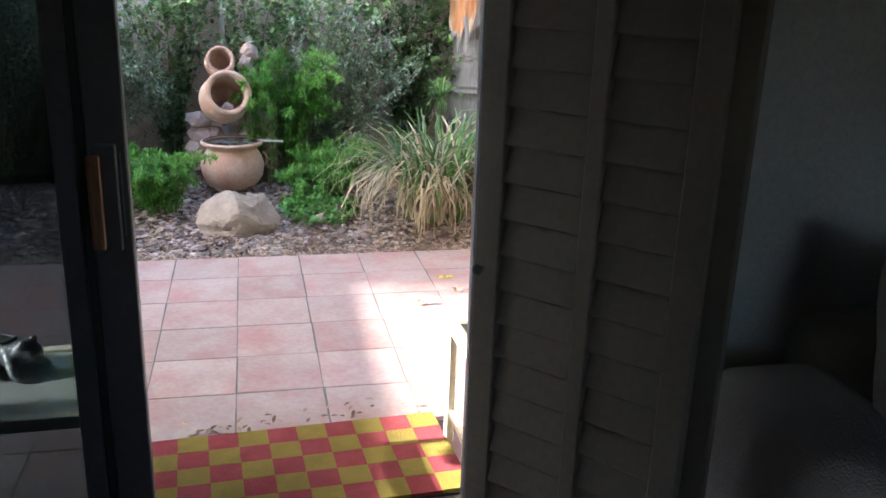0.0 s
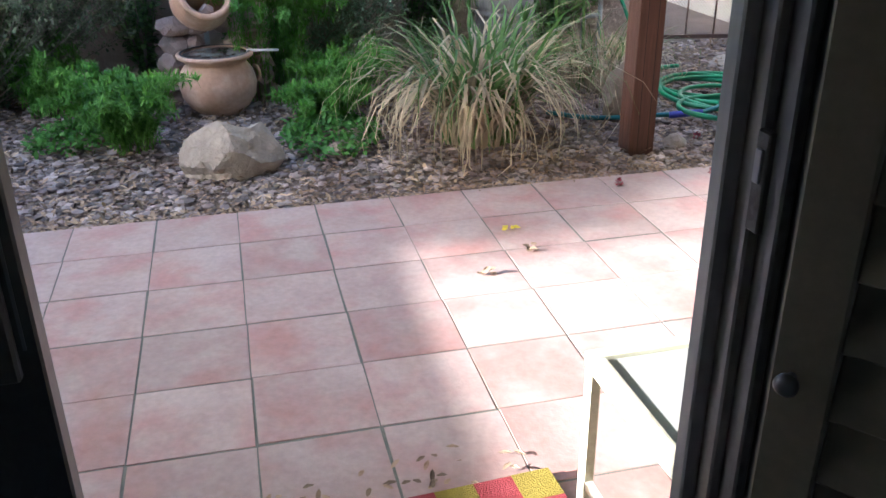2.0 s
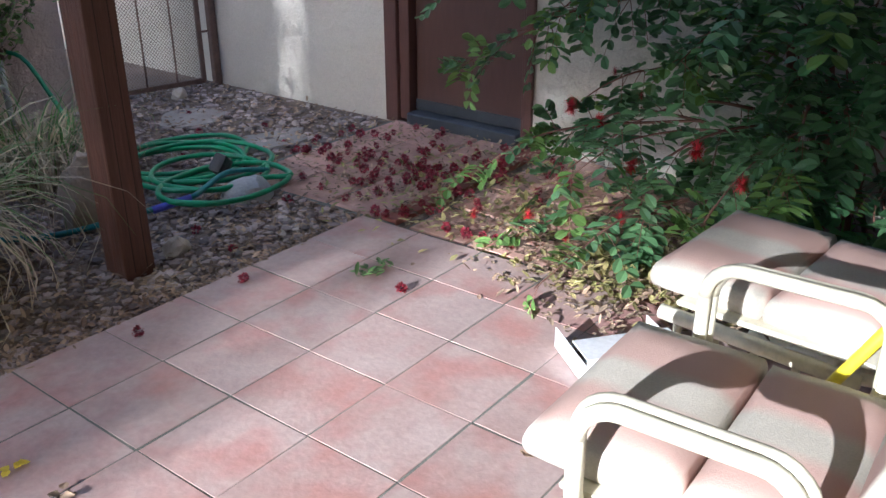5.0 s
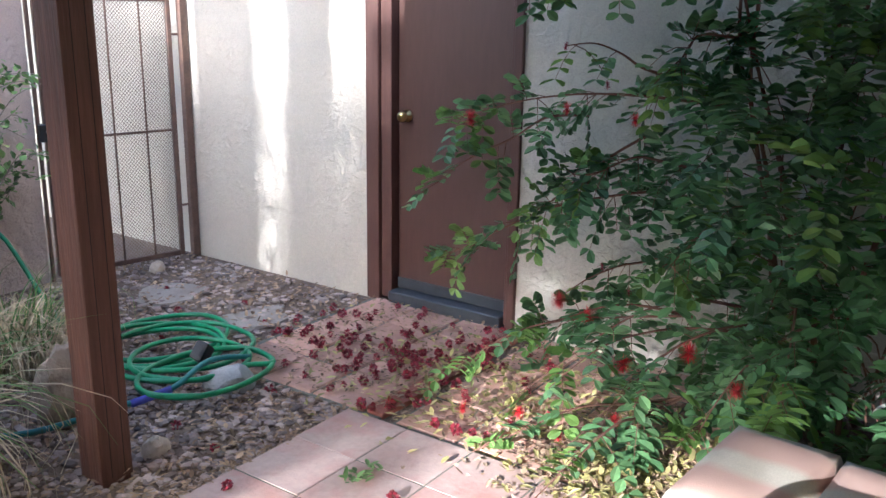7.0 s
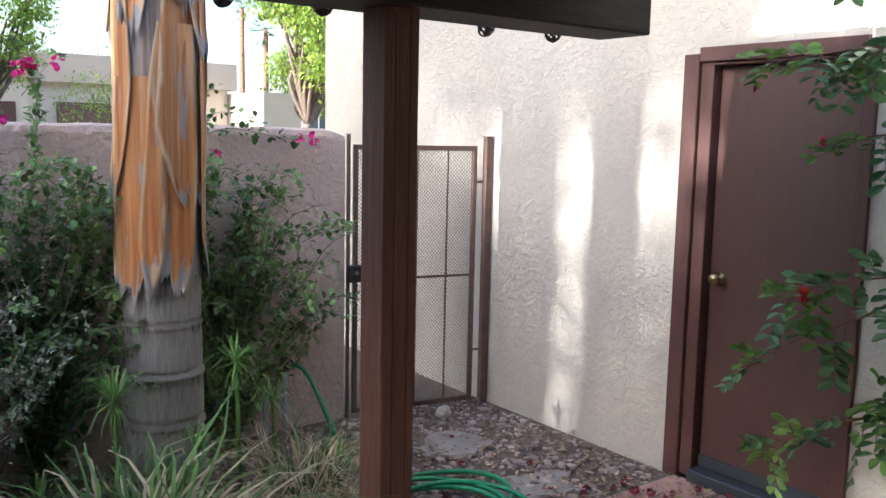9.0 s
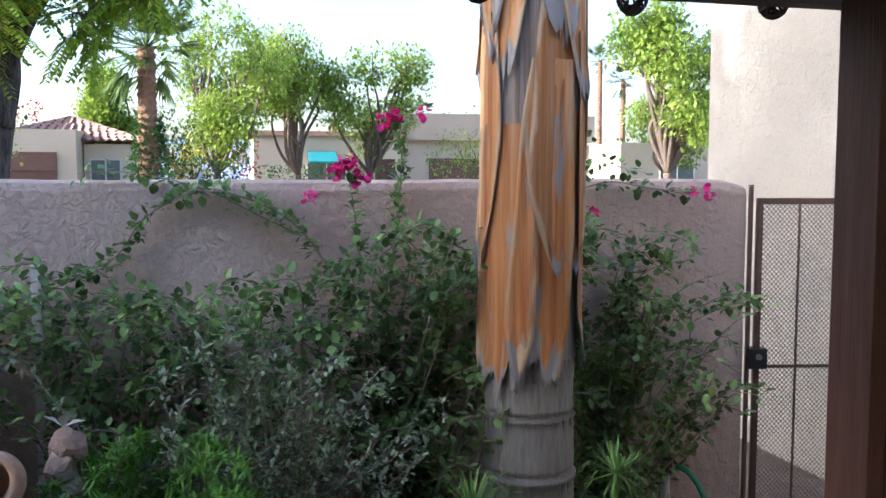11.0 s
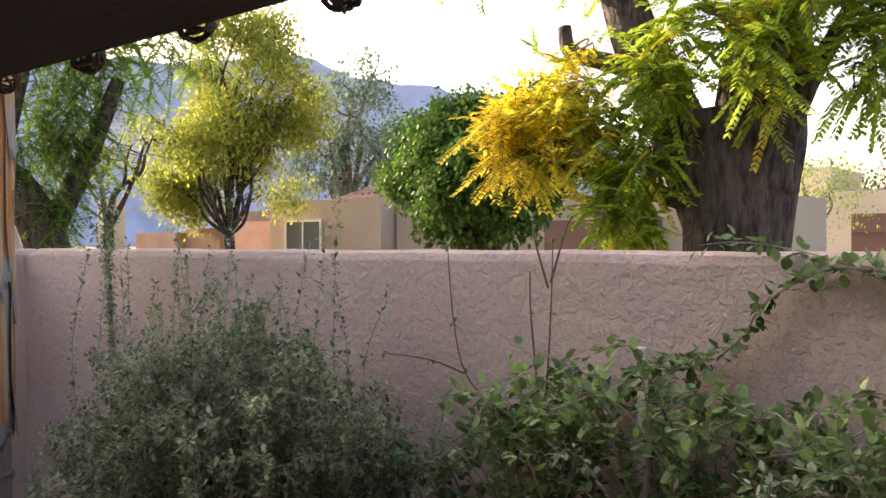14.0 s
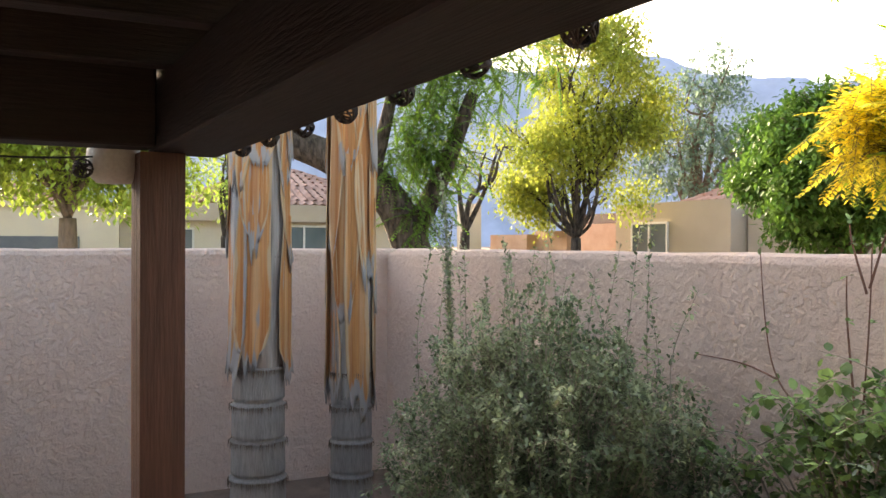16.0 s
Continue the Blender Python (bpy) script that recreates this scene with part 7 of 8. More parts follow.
def big_tree():
    """The massive dark trunk just outside the wall, with feathery foliage green to yellow."""
    t = thing("jacaranda_tree", "massive old tree with dark fissured trunk and feathery yellowing leaves", "tree", (-1.72, 12.2, GROUND))
    rng = random.Random(61)
    s = Soup()
    vs, seg = [], 30
    rows = 26
    for i in range(rows + 1):
        u = i / rows
        z = 3.0 * u
        r = 0.54 - 0.05 * math.sin(u * 2.6) + 0.16 * max(0, 0.25 - u) * 4
        for k in range(seg):
            q = 2 * math.pi * k / seg
            w = 1 + 0.10 * noise.noise(Vector((math.cos(q) * 2.2, math.sin(q) * 2.2, z * 0.9))) + 0.07 * noise.noise(Vector((math.cos(q) * 7, math.sin(q) * 7, z * 2.0)))
            vs.append((r * w * math.cos(q) - 0.14 + 0.14 * u, r * w * math.sin(q), z))
    s.add(vs, [(i * seg + k, i * seg + (k + 1) % seg, (i + 1) * seg + (k + 1) % seg, (i + 1) * seg + k) for i in range(rows) for k in range(seg)])
    s.out("trunk", "bark_dark", t, "", True)
    limbs = [([(-0.22, 0, 1.9), (-0.55, 0, 2.7), (-0.92, -0.05, 3.5), (-1.14, -0.1, 4.1), (-1.5, -0.2, 5.6)], 0.34, 0.20), ([(0.05, 0, 2.3), (0.16, 0, 3.1), (0.26, 0, 4.0), (0.3, 0.1, 6.0)], 0.44, 0.32),
             ([(0.40, -0.1, 2.7), (0.66, -0.15, 3.24), (0.99, -0.2, 3.76), (1.5, -0.3, 4.8)], 0.11, 0.05), ([(0.30, -0.38, 2.55), (0.44, -0.52, 2.85), (0.42, -0.5, 3.4), (0.5, -0.5, 4.2)], 0.08, 0.05),
             ([(-0.90, -0.05, 3.45), (-1.30, -0.2, 3.6), (-1.66, -0.3, 3.74), (-1.74, -0.3, 4.0)], 0.11, 0.07), ([(-0.4, -0.25, 2.15), (-1.29, -0.5, 2.46), (-1.75, -0.62, 2.62), (-2.1, -0.7, 2.75)], 0.09, 0.03),
             ([(0.95, -0.2, 3.7), (1.35, -0.4, 3.95), (1.9, -0.5, 3.85)], 0.06, 0.03)]
    for pts, r0, r1 in limbs:
        b = Soup()
        b.stem(smooth_path(pts, 6), r0, r1, 12)
        b.out("limb", "bark_dark", t, "", True)
    br, green, yellow = Soup(), Soup(), Soup()
    zones = [((-1.95, -0.75, 3.0), (0.48, 0.35, 0.30), 0.97, 62), ((-1.45, -0.75, 3.15), (0.45, 0.35, 0.28), 0.85, 52), ((-2.05, -0.75, 2.62), (0.38, 0.3, 0.16), 0.97, 30), ((-1.45, -0.75, 2.65), (0.40, 0.3, 0.22), 0.7, 36), ((-1.0, -0.7, 2.85), (0.25, 0.3, 0.35), 0.45, 30), ((-1.35, -0.6, 3.55), (0.5, 0.4, 0.2), 0.6, 14),
             ((-0.80, -0.75, 2.15), (0.28, 0.3, 0.42), 0.10, 78), ((-0.62, -0.75, 2.55), (0.22, 0.25, 0.25), 0.15, 30), ((-0.48, -0.75, 3.35), (0.22, 0.25, 0.55), 0.08, 52), ((0.02, -0.75, 3.75), (0.5, 0.3, 0.28), 0.1, 36), ((0.50, -0.75, 3.35), (0.28, 0.3, 0.42), 0.1, 46), ((0.95, -0.7, 3.85), (0.5, 0.4, 0.28), 0.1, 34),
             ((1.50, -0.6, 3.62), (0.5, 0.4, 0.34), 0.05, 56), ((1.25, -0.6, 3.2), (0.2, 0.3, 0.35), 0.05, 20), ((1.95, -0.6, 3.7), (0.3, 0.3, 0.25), 0.05, 22), ((0.2, 0, 6.0), (2.6, 1.8, 1.6), 0.1, 300), ((-2.6, -0.7, 6.0), (1.5, 1.2, 1.4), 0.4, 170), ((-0.2, 0.3, 4.8), (1.8, 1.0, 0.7), 0.1, 110)]
    for c, r, yl, n in zones:
        for k in range(int(n * 1.5)):
            d = rand_dir(rng)
            m = rng.random() ** 0.5
            p = Vector((c[0] + d.x * r[0] * m, c[1] + d.y * r[1] * m, c[2] + d.z * r[2] * m))
            frond(yellow if rng.random() < yl else green, br, p, rand_dir(rng, 0.25 if yl > 0.4 else -0.15), rng.uniform(0.34, 0.55), rng, 0.12)
        for k in range(5):
            e = Vector((c[0] + rng.uniform(-1, 1) * r[0] * 0.8, c[1] + rng.uniform(-1, 1) * r[1] * 0.8, c[2] + rng.uniform(-1, 1) * r[2] * 0.8))
            br.stem(smooth_path(branch_to(rng, c, e, 0.05, 0.08), 4), 0.016, 0.005, 5)
    br.out("twigwork", "bark_brown", t)
    green.out("green_foliage", "leaf_feather", t, "feathery light green foliage")
    yellow.out("yellow_foliage", "leaf_yellow", t, "feathery golden yellow foliage")
    return t


big_tree()


def arching_tree():
    t = thing("arching_tree", "old tree with an arching dark limb and drooping feathery leaves", "tree", (-10.9, 10.3, GROUND))
    rng = random.Random(71)
    for pts, r0, r1 in (([(0.1, 0.1, 0), (0.0, 0, 0.9), (-0.1, -0.1, 1.8), (-0.2, -0.5, 2.6), (-0.5, -1.3, 3.15), (-0.8, -2.0, 3.5), (-0.9, -2.8, 4.2)], 0.36, 0.2), ([(-0.1, -0.1, 1.9), (0.2, 0.3, 2.9), (0.3, 0.8, 4.2)], 0.2, 0.1), ([(-0.3, -0.7, 2.8), (0, -0.6, 3.6), (0.2, -0.4, 4.8)], 0.14, 0.07)):
        b = Soup()
        b.stem(smooth_path(pts, 7), r0, r1, 14)
        b.out("limb", "bark_dark", t, "", True)
    br, g = Soup(), Soup()
    for c, r, n in (((0.1, 0.1, 3.4), (0.6, 0.75, 1.3), 380), ((0.2, 0.5, 4.6), (0.9, 1.3, 0.9), 280), ((-0.3, -1.6, 5.2), (1.1, 1.5, 0.7), 120), ((0.0, -0.1, 2.2), (0.35, 0.4, 0.7), 60), ((0.3, 1.5, 4.9), (0.7, 0.9, 0.6), 70), ((0.1, -2.4, 5.8), (1.0, 1.3, 0.8), 90)):
        for k in range(n):
            d = rand_dir(rng)
            m = rng.random() ** 0.5
            frond(g, br, Vector((c[0] + d.x * r[0] * m, c[1] + d.y * r[1] * m, c[2] + d.z * r[2] * m)), rand_dir(rng, -0.5), rng.uniform(0.4, 0.6), rng, 0.09)
    br.out("twigwork", "bark_dark", t)
    g.out("foliage", "leaf_arch", t)
    return t


arching_tree()


def fan_palm(x, y, h, r, label, seed, crown=2.2, ivy=False, fronds=44):
    t = thing("fan_palm", label, "palm tree", (x, y, GROUND))
    rng = random.Random(seed)
    s = Soup()
    vs, seg, rows = [], 16, int(h / 0.13)
    for i in range(rows + 1):
        z = h * i / rows
        rr = r * (1.05 - 0.2 * z / h) * (1.08 if i % 2 else 0.93)
        for k in range(seg):
            q = 2 * math.pi * k / seg + (i % 2) * 0.2
            w = 1 + 0.12 * noise.noise(Vector((math.cos(q) * 4, math.sin(q) * 4, z * 4)))
            vs.append((rr * w * math.cos(q), rr * w * math.sin(q), z))
    s.add(vs, [(i * seg + k, i * seg + (k + 1) % seg, (i + 1) * seg + (k + 1) % seg, (i + 1) * seg + k) for i in range(rows) for k in range(seg)])
    s.out("trunk", "palm_bark", t)
    s = Soup()
    c = Vector((0, 0, h))
    for k in range(fronds):
        d = rand_dir(rng, 0.5)
        stalk = c + d * crown * 0.5
        s.stem([c, stalk], 0.02, 0.012, 3)
        side = d.cross(Vector((0, 0, 1))).normalized()
        up = side.cross(d)
        for j in range(15):
            a = (j / 14 - 0.5) * 2.3
            w = d * math.cos(a) + side * math.sin(a)
            tip = stalk + w * crown * 0.5 * rng.uniform(0.85, 1.05) + Vector((0, 0, -crown * 0.13 * rng.random()))
            s.blade([stalk, stalk.lerp(tip, 0.6) + up * 0.03, tip], 0.10 * crown / 2.2)
    s.out("crown", "leaf_palm", t)
    if ivy:
        s = Soup()
        for k in range(1500):
            q = rng.uniform(0, 6.28)
            z = rng.random() * 3.9
            rr = r * 1.1 + (0.42 - 0.07 * z) * rng.random()
            s.leaf(Vector((rr * math.cos(q), rr * math.sin(q), z)), rand_dir(rng), 0.16, 0.13)
        s.out("ivy", "leaf_hedge", t, "ivy climbing the lower trunk")
    return t


fan_palm(-1.8, 34.7, 6.2, 0.34, "fan palm with ivy-covered rough brown trunk across the road", 1, 2.25, True, 60)
fan_palm(33.0, 76.0, 12.2, 0.25, "tall thin distant fan palm", 2, 2.0, fronds=26)
fan_palm(35.5, 76.5, 10.6, 0.25, "tall thin distant fan palm behind the houses", 3, 2.0, fronds=26)
fan_palm(-9.2, 84.0, 9.5, 0.3, "small distant fan palm", 4, 2.2, fronds=26)
fan_palm(14.0, 70.0, 6.2, 0.3, "low distant fan palm", 5, 2.6, fronds=30)
fan_palm(9.0, 72.0, 6.0, 0.3, "low distant bushy fan palm", 6, 2.6, fronds=30)


def tile_roof(parent, x0, x1, y0, y1, z0, rise, along="x"):
    """A hipped slope of barrel tiles laid in rows."""
    s = Soup()
    cx, cy = (x0 + x1) / 2, (y0 + y1) / 2
    ins = min(x1 - x0, y1 - y0) / 2 * 0.98
    pts = [(x0, y0, z0), (x1, y0, z0), (x1, y1, z0), (x0, y1, z0)]
    if x1 - x0 > y1 - y0:
        ridge = [(x0 + ins, cy, z0 + rise), (x1 - ins, cy, z0 + rise)]
        faces = [(0, 1, 5, 4), (2, 3, 4, 5), (1, 2, 5), (3, 0, 4)]
    else:
        ridge = [(cx, y0 + ins, z0 + rise), (cx, y1 - ins, z0 + rise)]
        faces = [(0, 1, 4), (1, 2, 5, 4), (2, 3, 5), (3, 0, 4, 5)]
    allp = [Vector(p) for p in pts + ridge]
    for f in faces:
        q = [allp[i] for i in f]
        a, b = q[0], q[1]
        c, d = (q[2], q[3]) if len(q) == 4 else (q[2], q[2])
        run = ((c + d) / 2 - (a + b) / 2).length
        nrow, ncol = max(3, int(run / 0.32)), max(3, int((b - a).length / 0.28))
        nrm = (b - a).cross(d - a).normalized()
        for i in range(nrow):
            l0, r0_ = a.lerp(d, i / nrow), b.lerp(c, i / nrow)
            l1, r1_ = a.lerp(d, (i + 1.1) / nrow), b.lerp(c, (i + 1.1) / nrow)
            nc = max(1, int(ncol * (r0_ - l0).length / max((b - a).length, 0.01)))
            for j in range(nc):
                p0, p1 = l0.lerp(r0_, j / nc), l0.lerp(r0_, (j + 1) / nc)
                t0, t1 = l1.lerp(r1_, j / nc), l1.lerp(r1_, (j + 1) / nc)
                m0, m1 = (p0 + p1) / 2 + nrm * 0.10, (t0 + t1) / 2 + nrm * 0.06
                s.add([p0[:], m0[:], p1[:], t1[:], m1[:], t0[:]], [(0, 1, 4, 5), (1, 2, 3, 4)])
    s.add([p[:] for p in allp], faces)
    return s.out("roof", "far_roof", parent, "red clay tile roof")


def far_window(parent, x0, x1, y, z0, z1, face=(0, -1), name="window"):
    """A framed window on a wall that faces along face; x runs along the wall."""
    def bx(nm, u0, u1, d0, d1, a, b, mat, par, label=""):
        lo, hi = sorted((d0, d1))
        dims = (u0, u1, y + lo * (1 if face[1] > 0 else -1), y + hi * (1 if face[1] > 0 else -1), a, b) if face[0] == 0 else (y + lo * (1 if face[0] > 0 else -1), y + hi * (1 if face[0] > 0 else -1), u0, u1, a, b)
        if dims[0] > dims[1]:
            dims = (dims[1], dims[0]) + dims[2:]
        if dims[2] > dims[3]:
            dims = dims[:2] + (dims[3], dims[2]) + dims[4:]
        return boxpart(nm, dims, mat, par, label)
    w = bx(name, x0, x1, 0.004, 0.03, z0, z1, "window_glass", parent, "dark window panes")
    mid = (x0 + x1) / 2
    for u0, u1, a, b in ((x0 - 0.06, x0, z0 - 0.06, z1 + 0.06), (x1, x1 + 0.06, z0 - 0.06, z1 + 0.06), (mid - 0.03, mid + 0.03, z0, z1), (x0, x1, z1, z1 + 0.06), (x0, x1, z0 - 0.06, z0)):
        bx("frame", u0, u1, 0.004, 0.06, a, b, "lamp_white", w)
    return w


def house_red():
    h = thing("house", "tan house with red tile roof and brown garage door", "house", (0, 0, GROUND))
    boxpart("wall", (-8.3, -4.4, 36.8, 41.5, 0, 3.55), "far_stucco", h)
    boxpart("garage_door", (-7.15, -5.05, 36.74, 36.79, 0, 2.75), "garage_brown", h, "brown garage door")
    for k in range(3):
        boxpart("panel_seam", (-7.15, -5.05, 36.72, 36.739, 0.66 + 0.7 * k, 0.70 + 0.7 * k), "trim_brown", h)
    boxpart("wall", (-4.35, -2.5, 38.2, 43.0, 0, 3.1), "far_stucco", h)
    far_window(h, -4.1, -3.1, 38.2, 0.9, 2.5)
    tile_roof(h, -8.2, -2.1, 37.9, 44.5, 3.2, 1.05)
    boxpart("wall", (-16.5, -8.35, 38.5, 43.0, 0, 4.6), "far_stucco", h)
    return h


house_red()


def house_tan():
    h = thing("house", "long low tan stucco house with teal awnings", "house", (0, 0, GROUND))
    boxpart("wall", (2.2, 10.3, 50.5, 56, 0, 4.1), "far_stucco", h)
    boxpart("parapet", (2.0, 10.5, 50.3, 56.2, 4.1, 4.35), "far_brick", h)
    # Flat brown panel on the wall, standing in for a shaded entry.
    boxpart("recess", (8.6, 9.7, 50.42, 50.49, 0, 2.9), "trim_brown", h, "brown panel put up for the shade of an entry")
    far_window(h, 5.0, 7.0, 50.5, 1.2, 2.7)
    aw = Soup()
    aw.add([(5.0, 50.4, 3.3), (6.5, 50.4, 3.3), (6.5, 49.7, 2.75), (5.0, 49.7, 2.75), (5.0, 50.4, 3.2), (6.5, 50.4, 3.2), (6.5, 49.7, 2.65), (5.0, 49.7, 2.65)], [(0, 1, 2, 3), (4, 7, 6, 5), (3, 2, 6, 7), (0, 3, 7, 4), (1, 5, 6, 2)])
    aw.out("awning", "teal", h, "teal fabric awning")
    return h


house_tan()


def house_grey():
    h = thing("house", "low stucco house with pale roof and brown garage door", "house", (0, 0, GROUND))
    boxpart("wall", (10.6, 21.5, 52.2, 58, 0, 4.0), "far_stucco", h)
    boxpart("roof", (10.2, 21.9, 51.7, 58.5, 4.0, 5.5), "far_tan", h, "pale flat-topped roof")
    boxpart("garage_door", (12.0, 16.6, 52.12, 52.19, 0, 3.0), "garage_brown", h, "brown garage door")
    boxpart("wall", (21.6, 36, 47.5, 56, 0, 3.8), "far_stucco", h)
    far_window(h, 24, 26, 47.5, 1.0, 2.6)
    # Entry shade done as a thin brown panel before the wall.
    boxpart("recess", (28.6, 30.2, 47.42, 47.49, 0, 2.8), "trim_brown", h, "brown panel put up for the shade of an entry")
    return h


house_grey()


def house_west():
    h = thing("house", "long low cream stucco house with slate garage door", "house", (0, 0, GROUND))
    boxpart("wall", (-28, -22.3, 0.0, 7.35, 0, 2.72), "far_stucco", h)
    boxpart("parapet", (-28.1, -22.2, -0.1, 7.45, 2.72, 2.85), "far_stucco", h)
    boxpart("garage_door", (-22.29, -22.22, 1.6, 6.4, 0, 1.98), "garage_grey", h, "slate grey panelled garage door")
    for k in range(4):
        boxpart("panel_seam", (-22.219, -22.20, 1.6, 6.4, 0.38 + 0.42 * k, 0.40 + 0.42 * k), "black_plastic", h)
    boxpart("wall", (-29, -23.3, 7.5, 15.6, 0, 2.75), "far_stucco", h)
    boxpart("fascia", (-29.2, -23.05, 7.4, 15.8, 2.45, 2.95), "far_tan", h, "deep tan roof fascia")
    far_window(h, 11.9, 13.4, -23.3, 1.0, 2.3, (1, 0))
    far_window(h, 8.6, 9.4, -23.3, 1.0, 2.2, (1, 0))
    tile_roof(h, -31, -24.5, 9.5, 17.0, 3.0, 1.35)
    tile_roof(h, -33, -25, 0.5, 7.0, 2.95, 1.0)
    return h


house_west()


def house_mid():
    h = thing("house", "tan stucco house with a walled brick courtyard", "house", (0, 0, GROUND))
    boxpart("wall", (-22.9, -22.4, 17.6, 18.2, 0, 3.1), "far_stucco", h, "cream gate pillar")
    boxpart("courtyard_wall", (-22.5, -20.4, 18.6, 19.0, 0, 2.12), "far_brick", h, "adobe courtyard wall")
    boxpart("courtyard_wall", (-20.39, -18.8, 18.9, 19.3, 0, 2.22), "far_brick", h, "adobe courtyard wall")
    boxpart("beam", (-22.4, -19.2, 21.5, 21.8, 2.5, 2.8), "trim_brown", h, "brown pergola beam")
    boxpart("wall", (-24, -19.2, 23, 26, 0, 2.6), "far_brick", h)
    boxpart("wall", (-19.1, -14.6, 20.9, 27, 0, 3.0), "far_tan", h)
    far_window(h, -18.3, -16.9, 20.9, 1.1, 2.4)
    boxpart("wall", (-14.5, -5.2, 21.4, 27, 0, 2.85), "far_tan", h)
    boxpart("garage_door", (-9.8, -6.9, 21.32, 21.39, 0, 2.3), "garage_brown", h, "brown door in the shade")
    # This panel's brown takes the place of shade in an entry.
    boxpart("recess", (-12.0, -11.2, 21.32, 21.39, 0, 2.3), "trim_brown", h, "brown panel put up for the shade of an entry")
    tile_roof(h, -18.2, -12.5, 22.5, 27.5, 3.05, 1.2)
    return h


house_mid()


def hedge(x0, x1, y, hgt, seed, label, mat="leaf_hedge"):
    rng = random.Random(seed)
    s = Soup()
    for k in range(int((x1 - x0) * 240)):
        s.leaf(Vector((rng.uniform(x0, x1), y + rng.uniform(-0.4, 0.4), rng.random() ** 0.6 * hgt)), rand_dir(rng), 0.16, 0.12)
    ob = s.out("hedge", mat)
    ob.location.z = GROUND
    return tagged(ob, label, "hedge")


hedge(-2.0, 1.6, 37.2, 2.6, 1, "clipped green hedge across the road")
hedge(2.4, 8.5, 46.5, 2.5, 2, "clipped green hedge before the tan house")
hedge(-2.6, -1.2, 35.2, 2.6, 5, "loose green shrubs beside the ivy-covered palm")
hedge(1.0, 2.1, 40.5, 3.3, 3, "red flowering shrub across the road", "shrub_red")
hedge(-7.2, -6.2, 40.8, 4.9, 4, "red bougainvillea against the far roof", "shrub_red")
tree("wispy_tree", "wispy pale green palo verde across the road", (-7.3, 33.5), 0.1, 1.6, [((0, 0, 3.2), (1.6, 1.2, 1.5))], "leaf_street", 120, 14, 0.14, 160, spread=0.5)
tree("wispy_tree", "wispy pale green shrub before the far garage", (12.6, 45.5), 0.08, 1.3, [((0, 0, 3.0), (2.4, 1.2, 1.4))], "leaf_street", 130, 14, 0.16, 161, spread=0.5)
tree("orange_tree", "yellowing shrub behind the ivy-covered palm", (-0.6, 41.5), 0.1, 1.2, [((0, 0, 2.4), (1.2, 1.0, 1.0))], "leaf_yellow", 60, 12, 0.16, 162, spread=0.4)


def mountains():
    """A range far behind the houses, as one ridged sheet, with its haze in the colour."""
    s = Soup()
    def crest(az):
        pts = [(-60, 40), (-20, 55), (0, 70), (12, 85), (22, 120), (30, 210), (37, 278), (41, 292), (45, 300), (48, 335), (50, 345), (53, 330), (58, 315), (64, 330), (75, 350), (100, 330), (130, 250), (170, 120)]
        for (a, za), (b, zb) in zip(pts, pts[1:]):
            if a <= az <= b:
                return za + (zb - za) * (az - a) / (b - a)
        return 40
    cols, rows = 460, 14
    vs = []
    for i in range(cols + 1):
        az = -60 + 230 * i / cols
        h = crest(az) + 14 * noise.noise(Vector((az * 0.35, 0, 1))) + 6 * noise.noise(Vector((az * 1.1, 3, 1))) + 2.5 * noise.noise(Vector((az * 3.5, 3, 1)))
        for j in range(rows + 1):
            u = j / rows
            d = 1350 + 250 * u + 60 * noise.noise(Vector((az * 0.5, u * 3, 5))) * (1 - u)
            vs.append((-d * math.sin(radians(az)), d * math.cos(radians(az)), -2 + h * (u ** 0.9) * (1 + 0.10 * (1 - u) * noise.noise(Vector((az * 0.9, u * 4, 8))))))
    s.add(vs, [(i * (rows + 1) + j, (i + 1) * (rows + 1) + j, (i + 1) * (rows + 1) + j + 1, i * (rows + 1) + j + 1) for i in range(cols) for j in range(rows)])
    return tagged(s.out("backdrop", "mountain", None, "", True), "desert mountains on the horizon with blue haze put into their colour", "mountains", kind="structure")


mountains()

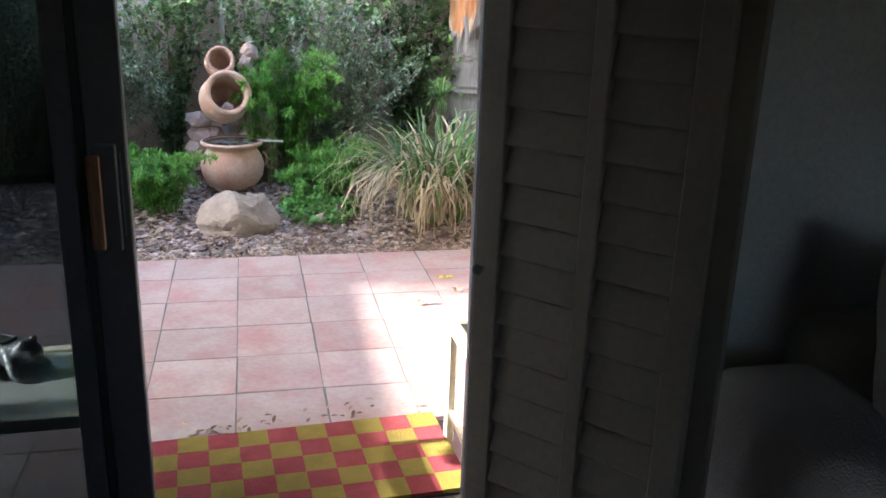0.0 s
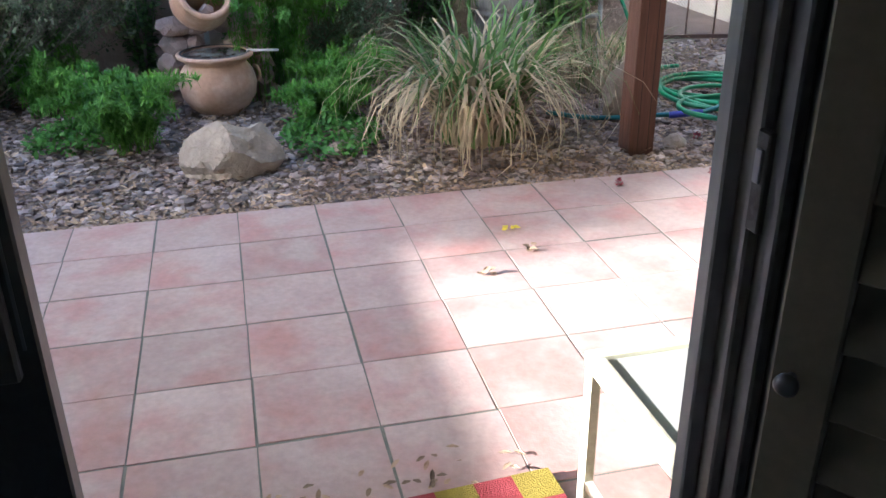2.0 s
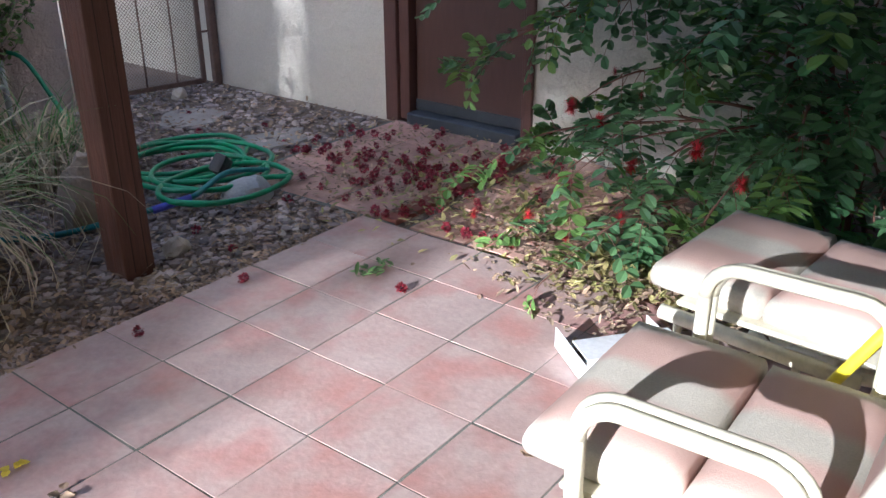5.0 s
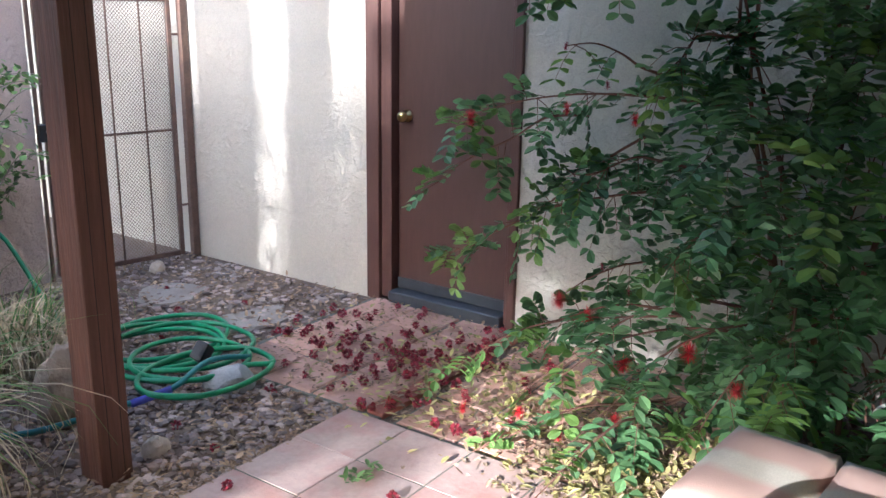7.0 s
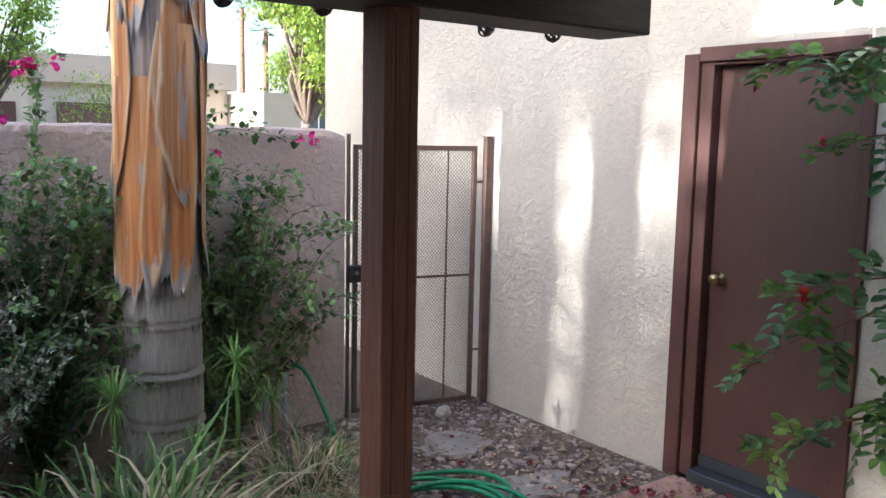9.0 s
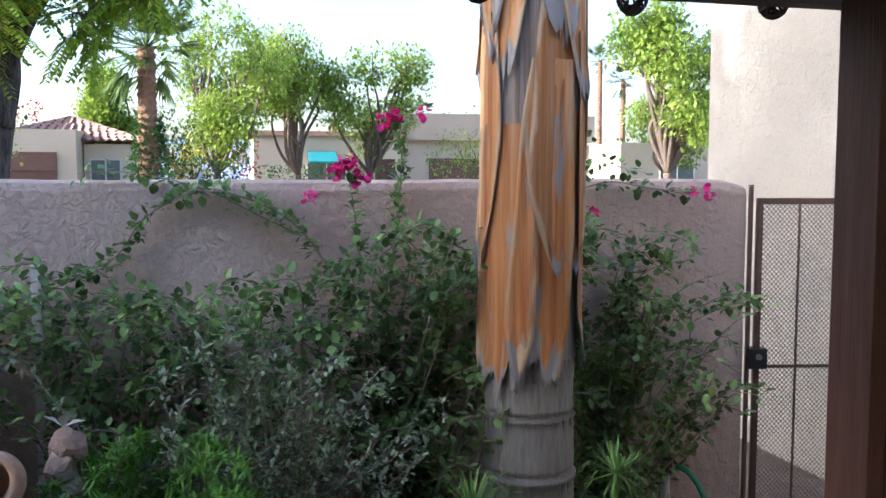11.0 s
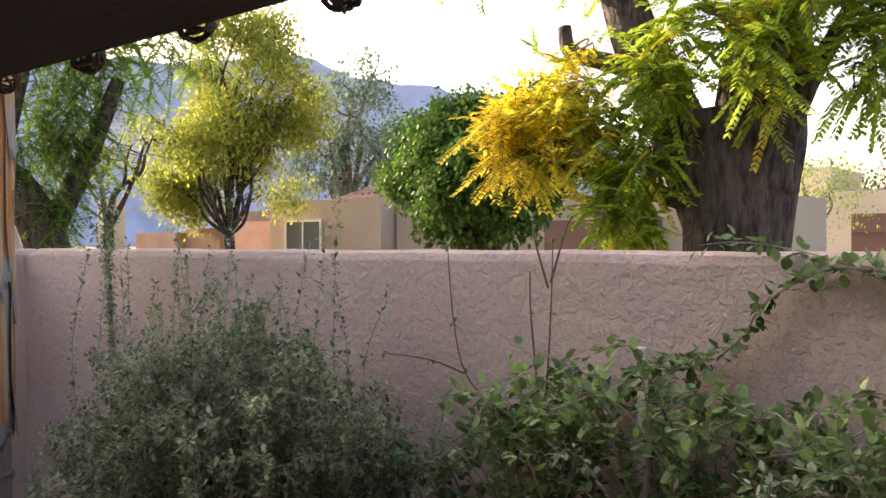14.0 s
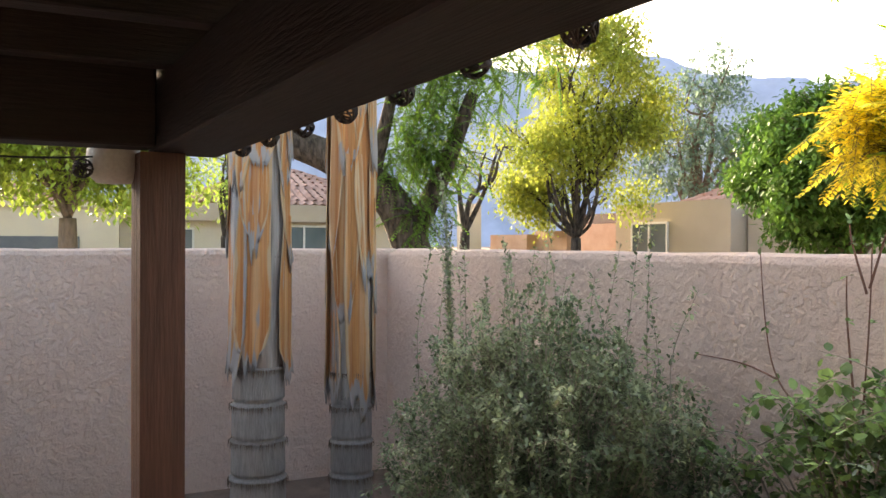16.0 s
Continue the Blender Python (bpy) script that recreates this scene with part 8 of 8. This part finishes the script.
# ---- tiles of the floors, each a piece of its own ----
def tile_mesh(name, size, thick, mat, r=0.007):
    h = size / 2
    vs = [(-h, -h, -thick), (h, -h, -thick), (h, h, -thick), (-h, h, -thick)]
    vs += [(-h, -h, -r), (h, -h, -r), (h, h, -r), (-h, h, -r)]
    g = h - r
    vs += [(-g, -g, 0), (g, -g, 0), (g, g, 0), (-g, g, 0)]
    fs = [(8, 9, 10, 11)]
    for a in range(4):
        b = (a + 1) % 4
        fs += [(a, b, 4 + b, 4 + a), (4 + a, 4 + b, 8 + b, 8 + a)]
    me = bpy.data.meshes.new(name)
    me.from_pydata(vs, [], fs)
    me.materials.append(M[mat])
    return me


def lay_tiles(parent, mesh, x0, y0, nx, ny, pitch, z, rng, jitter=0.002, turn=0.5):
    for i in range(nx):
        for j in range(ny):
            ob = new("tile", mesh)
            ob.parent = parent
            ob.matrix_basis = pose(x0 + pitch * (i + 0.5) + rng.uniform(-1, 1) * jitter, y0 + pitch * (j + 0.5) + rng.uniform(-1, 1) * jitter, z + rng.uniform(-1, 1) * 0.0005,
                                   rng.uniform(-1, 1) * 0.12, rng.uniform(-1, 1) * 0.12, rng.uniform(-1, 1) * turn + 90 * rng.randrange(4))


tile_rng = random.Random(3)
lay_tiles(patio, tile_mesh("patio_tile", 0.3025, 0.012, "tile", 0.0009), PATIO_W, PATIO_S, 20, 8, PITCH, 0.0, tile_rng)
lay_tiles(path_bed, tile_mesh("path_tile", 0.285, 0.012, "path_tile"), 2.84, 4.37, 4, 3, 0.300, -0.012, tile_rng, 0.006, 1.5)
lay_tiles(side_bed, tile_mesh("side_tile", 0.285, 0.012, "path_tile"), 2.84, 3.02, 4, 4, 0.298, -0.014, tile_rng, 0.006, 1.5)
brick_mesh = bpy.data.meshes.new("border_brick")
bb = box(bmesh.new(), -0.098, 0.098, -0.044, 0.044, -0.03, 0.006, 0.004)
bb.to_mesh(brick_mesh)
bb.free()
brick_mesh.materials.append(M["brick_edge"])
for k in range(6):
    ob = new("brick", brick_mesh)
    ob.parent = path_bed
    ob.matrix_basis = pose(2.95 + 0.204 * k, 4.315, -0.012, 0, 0, tile_rng.uniform(-1.5, 1.5))
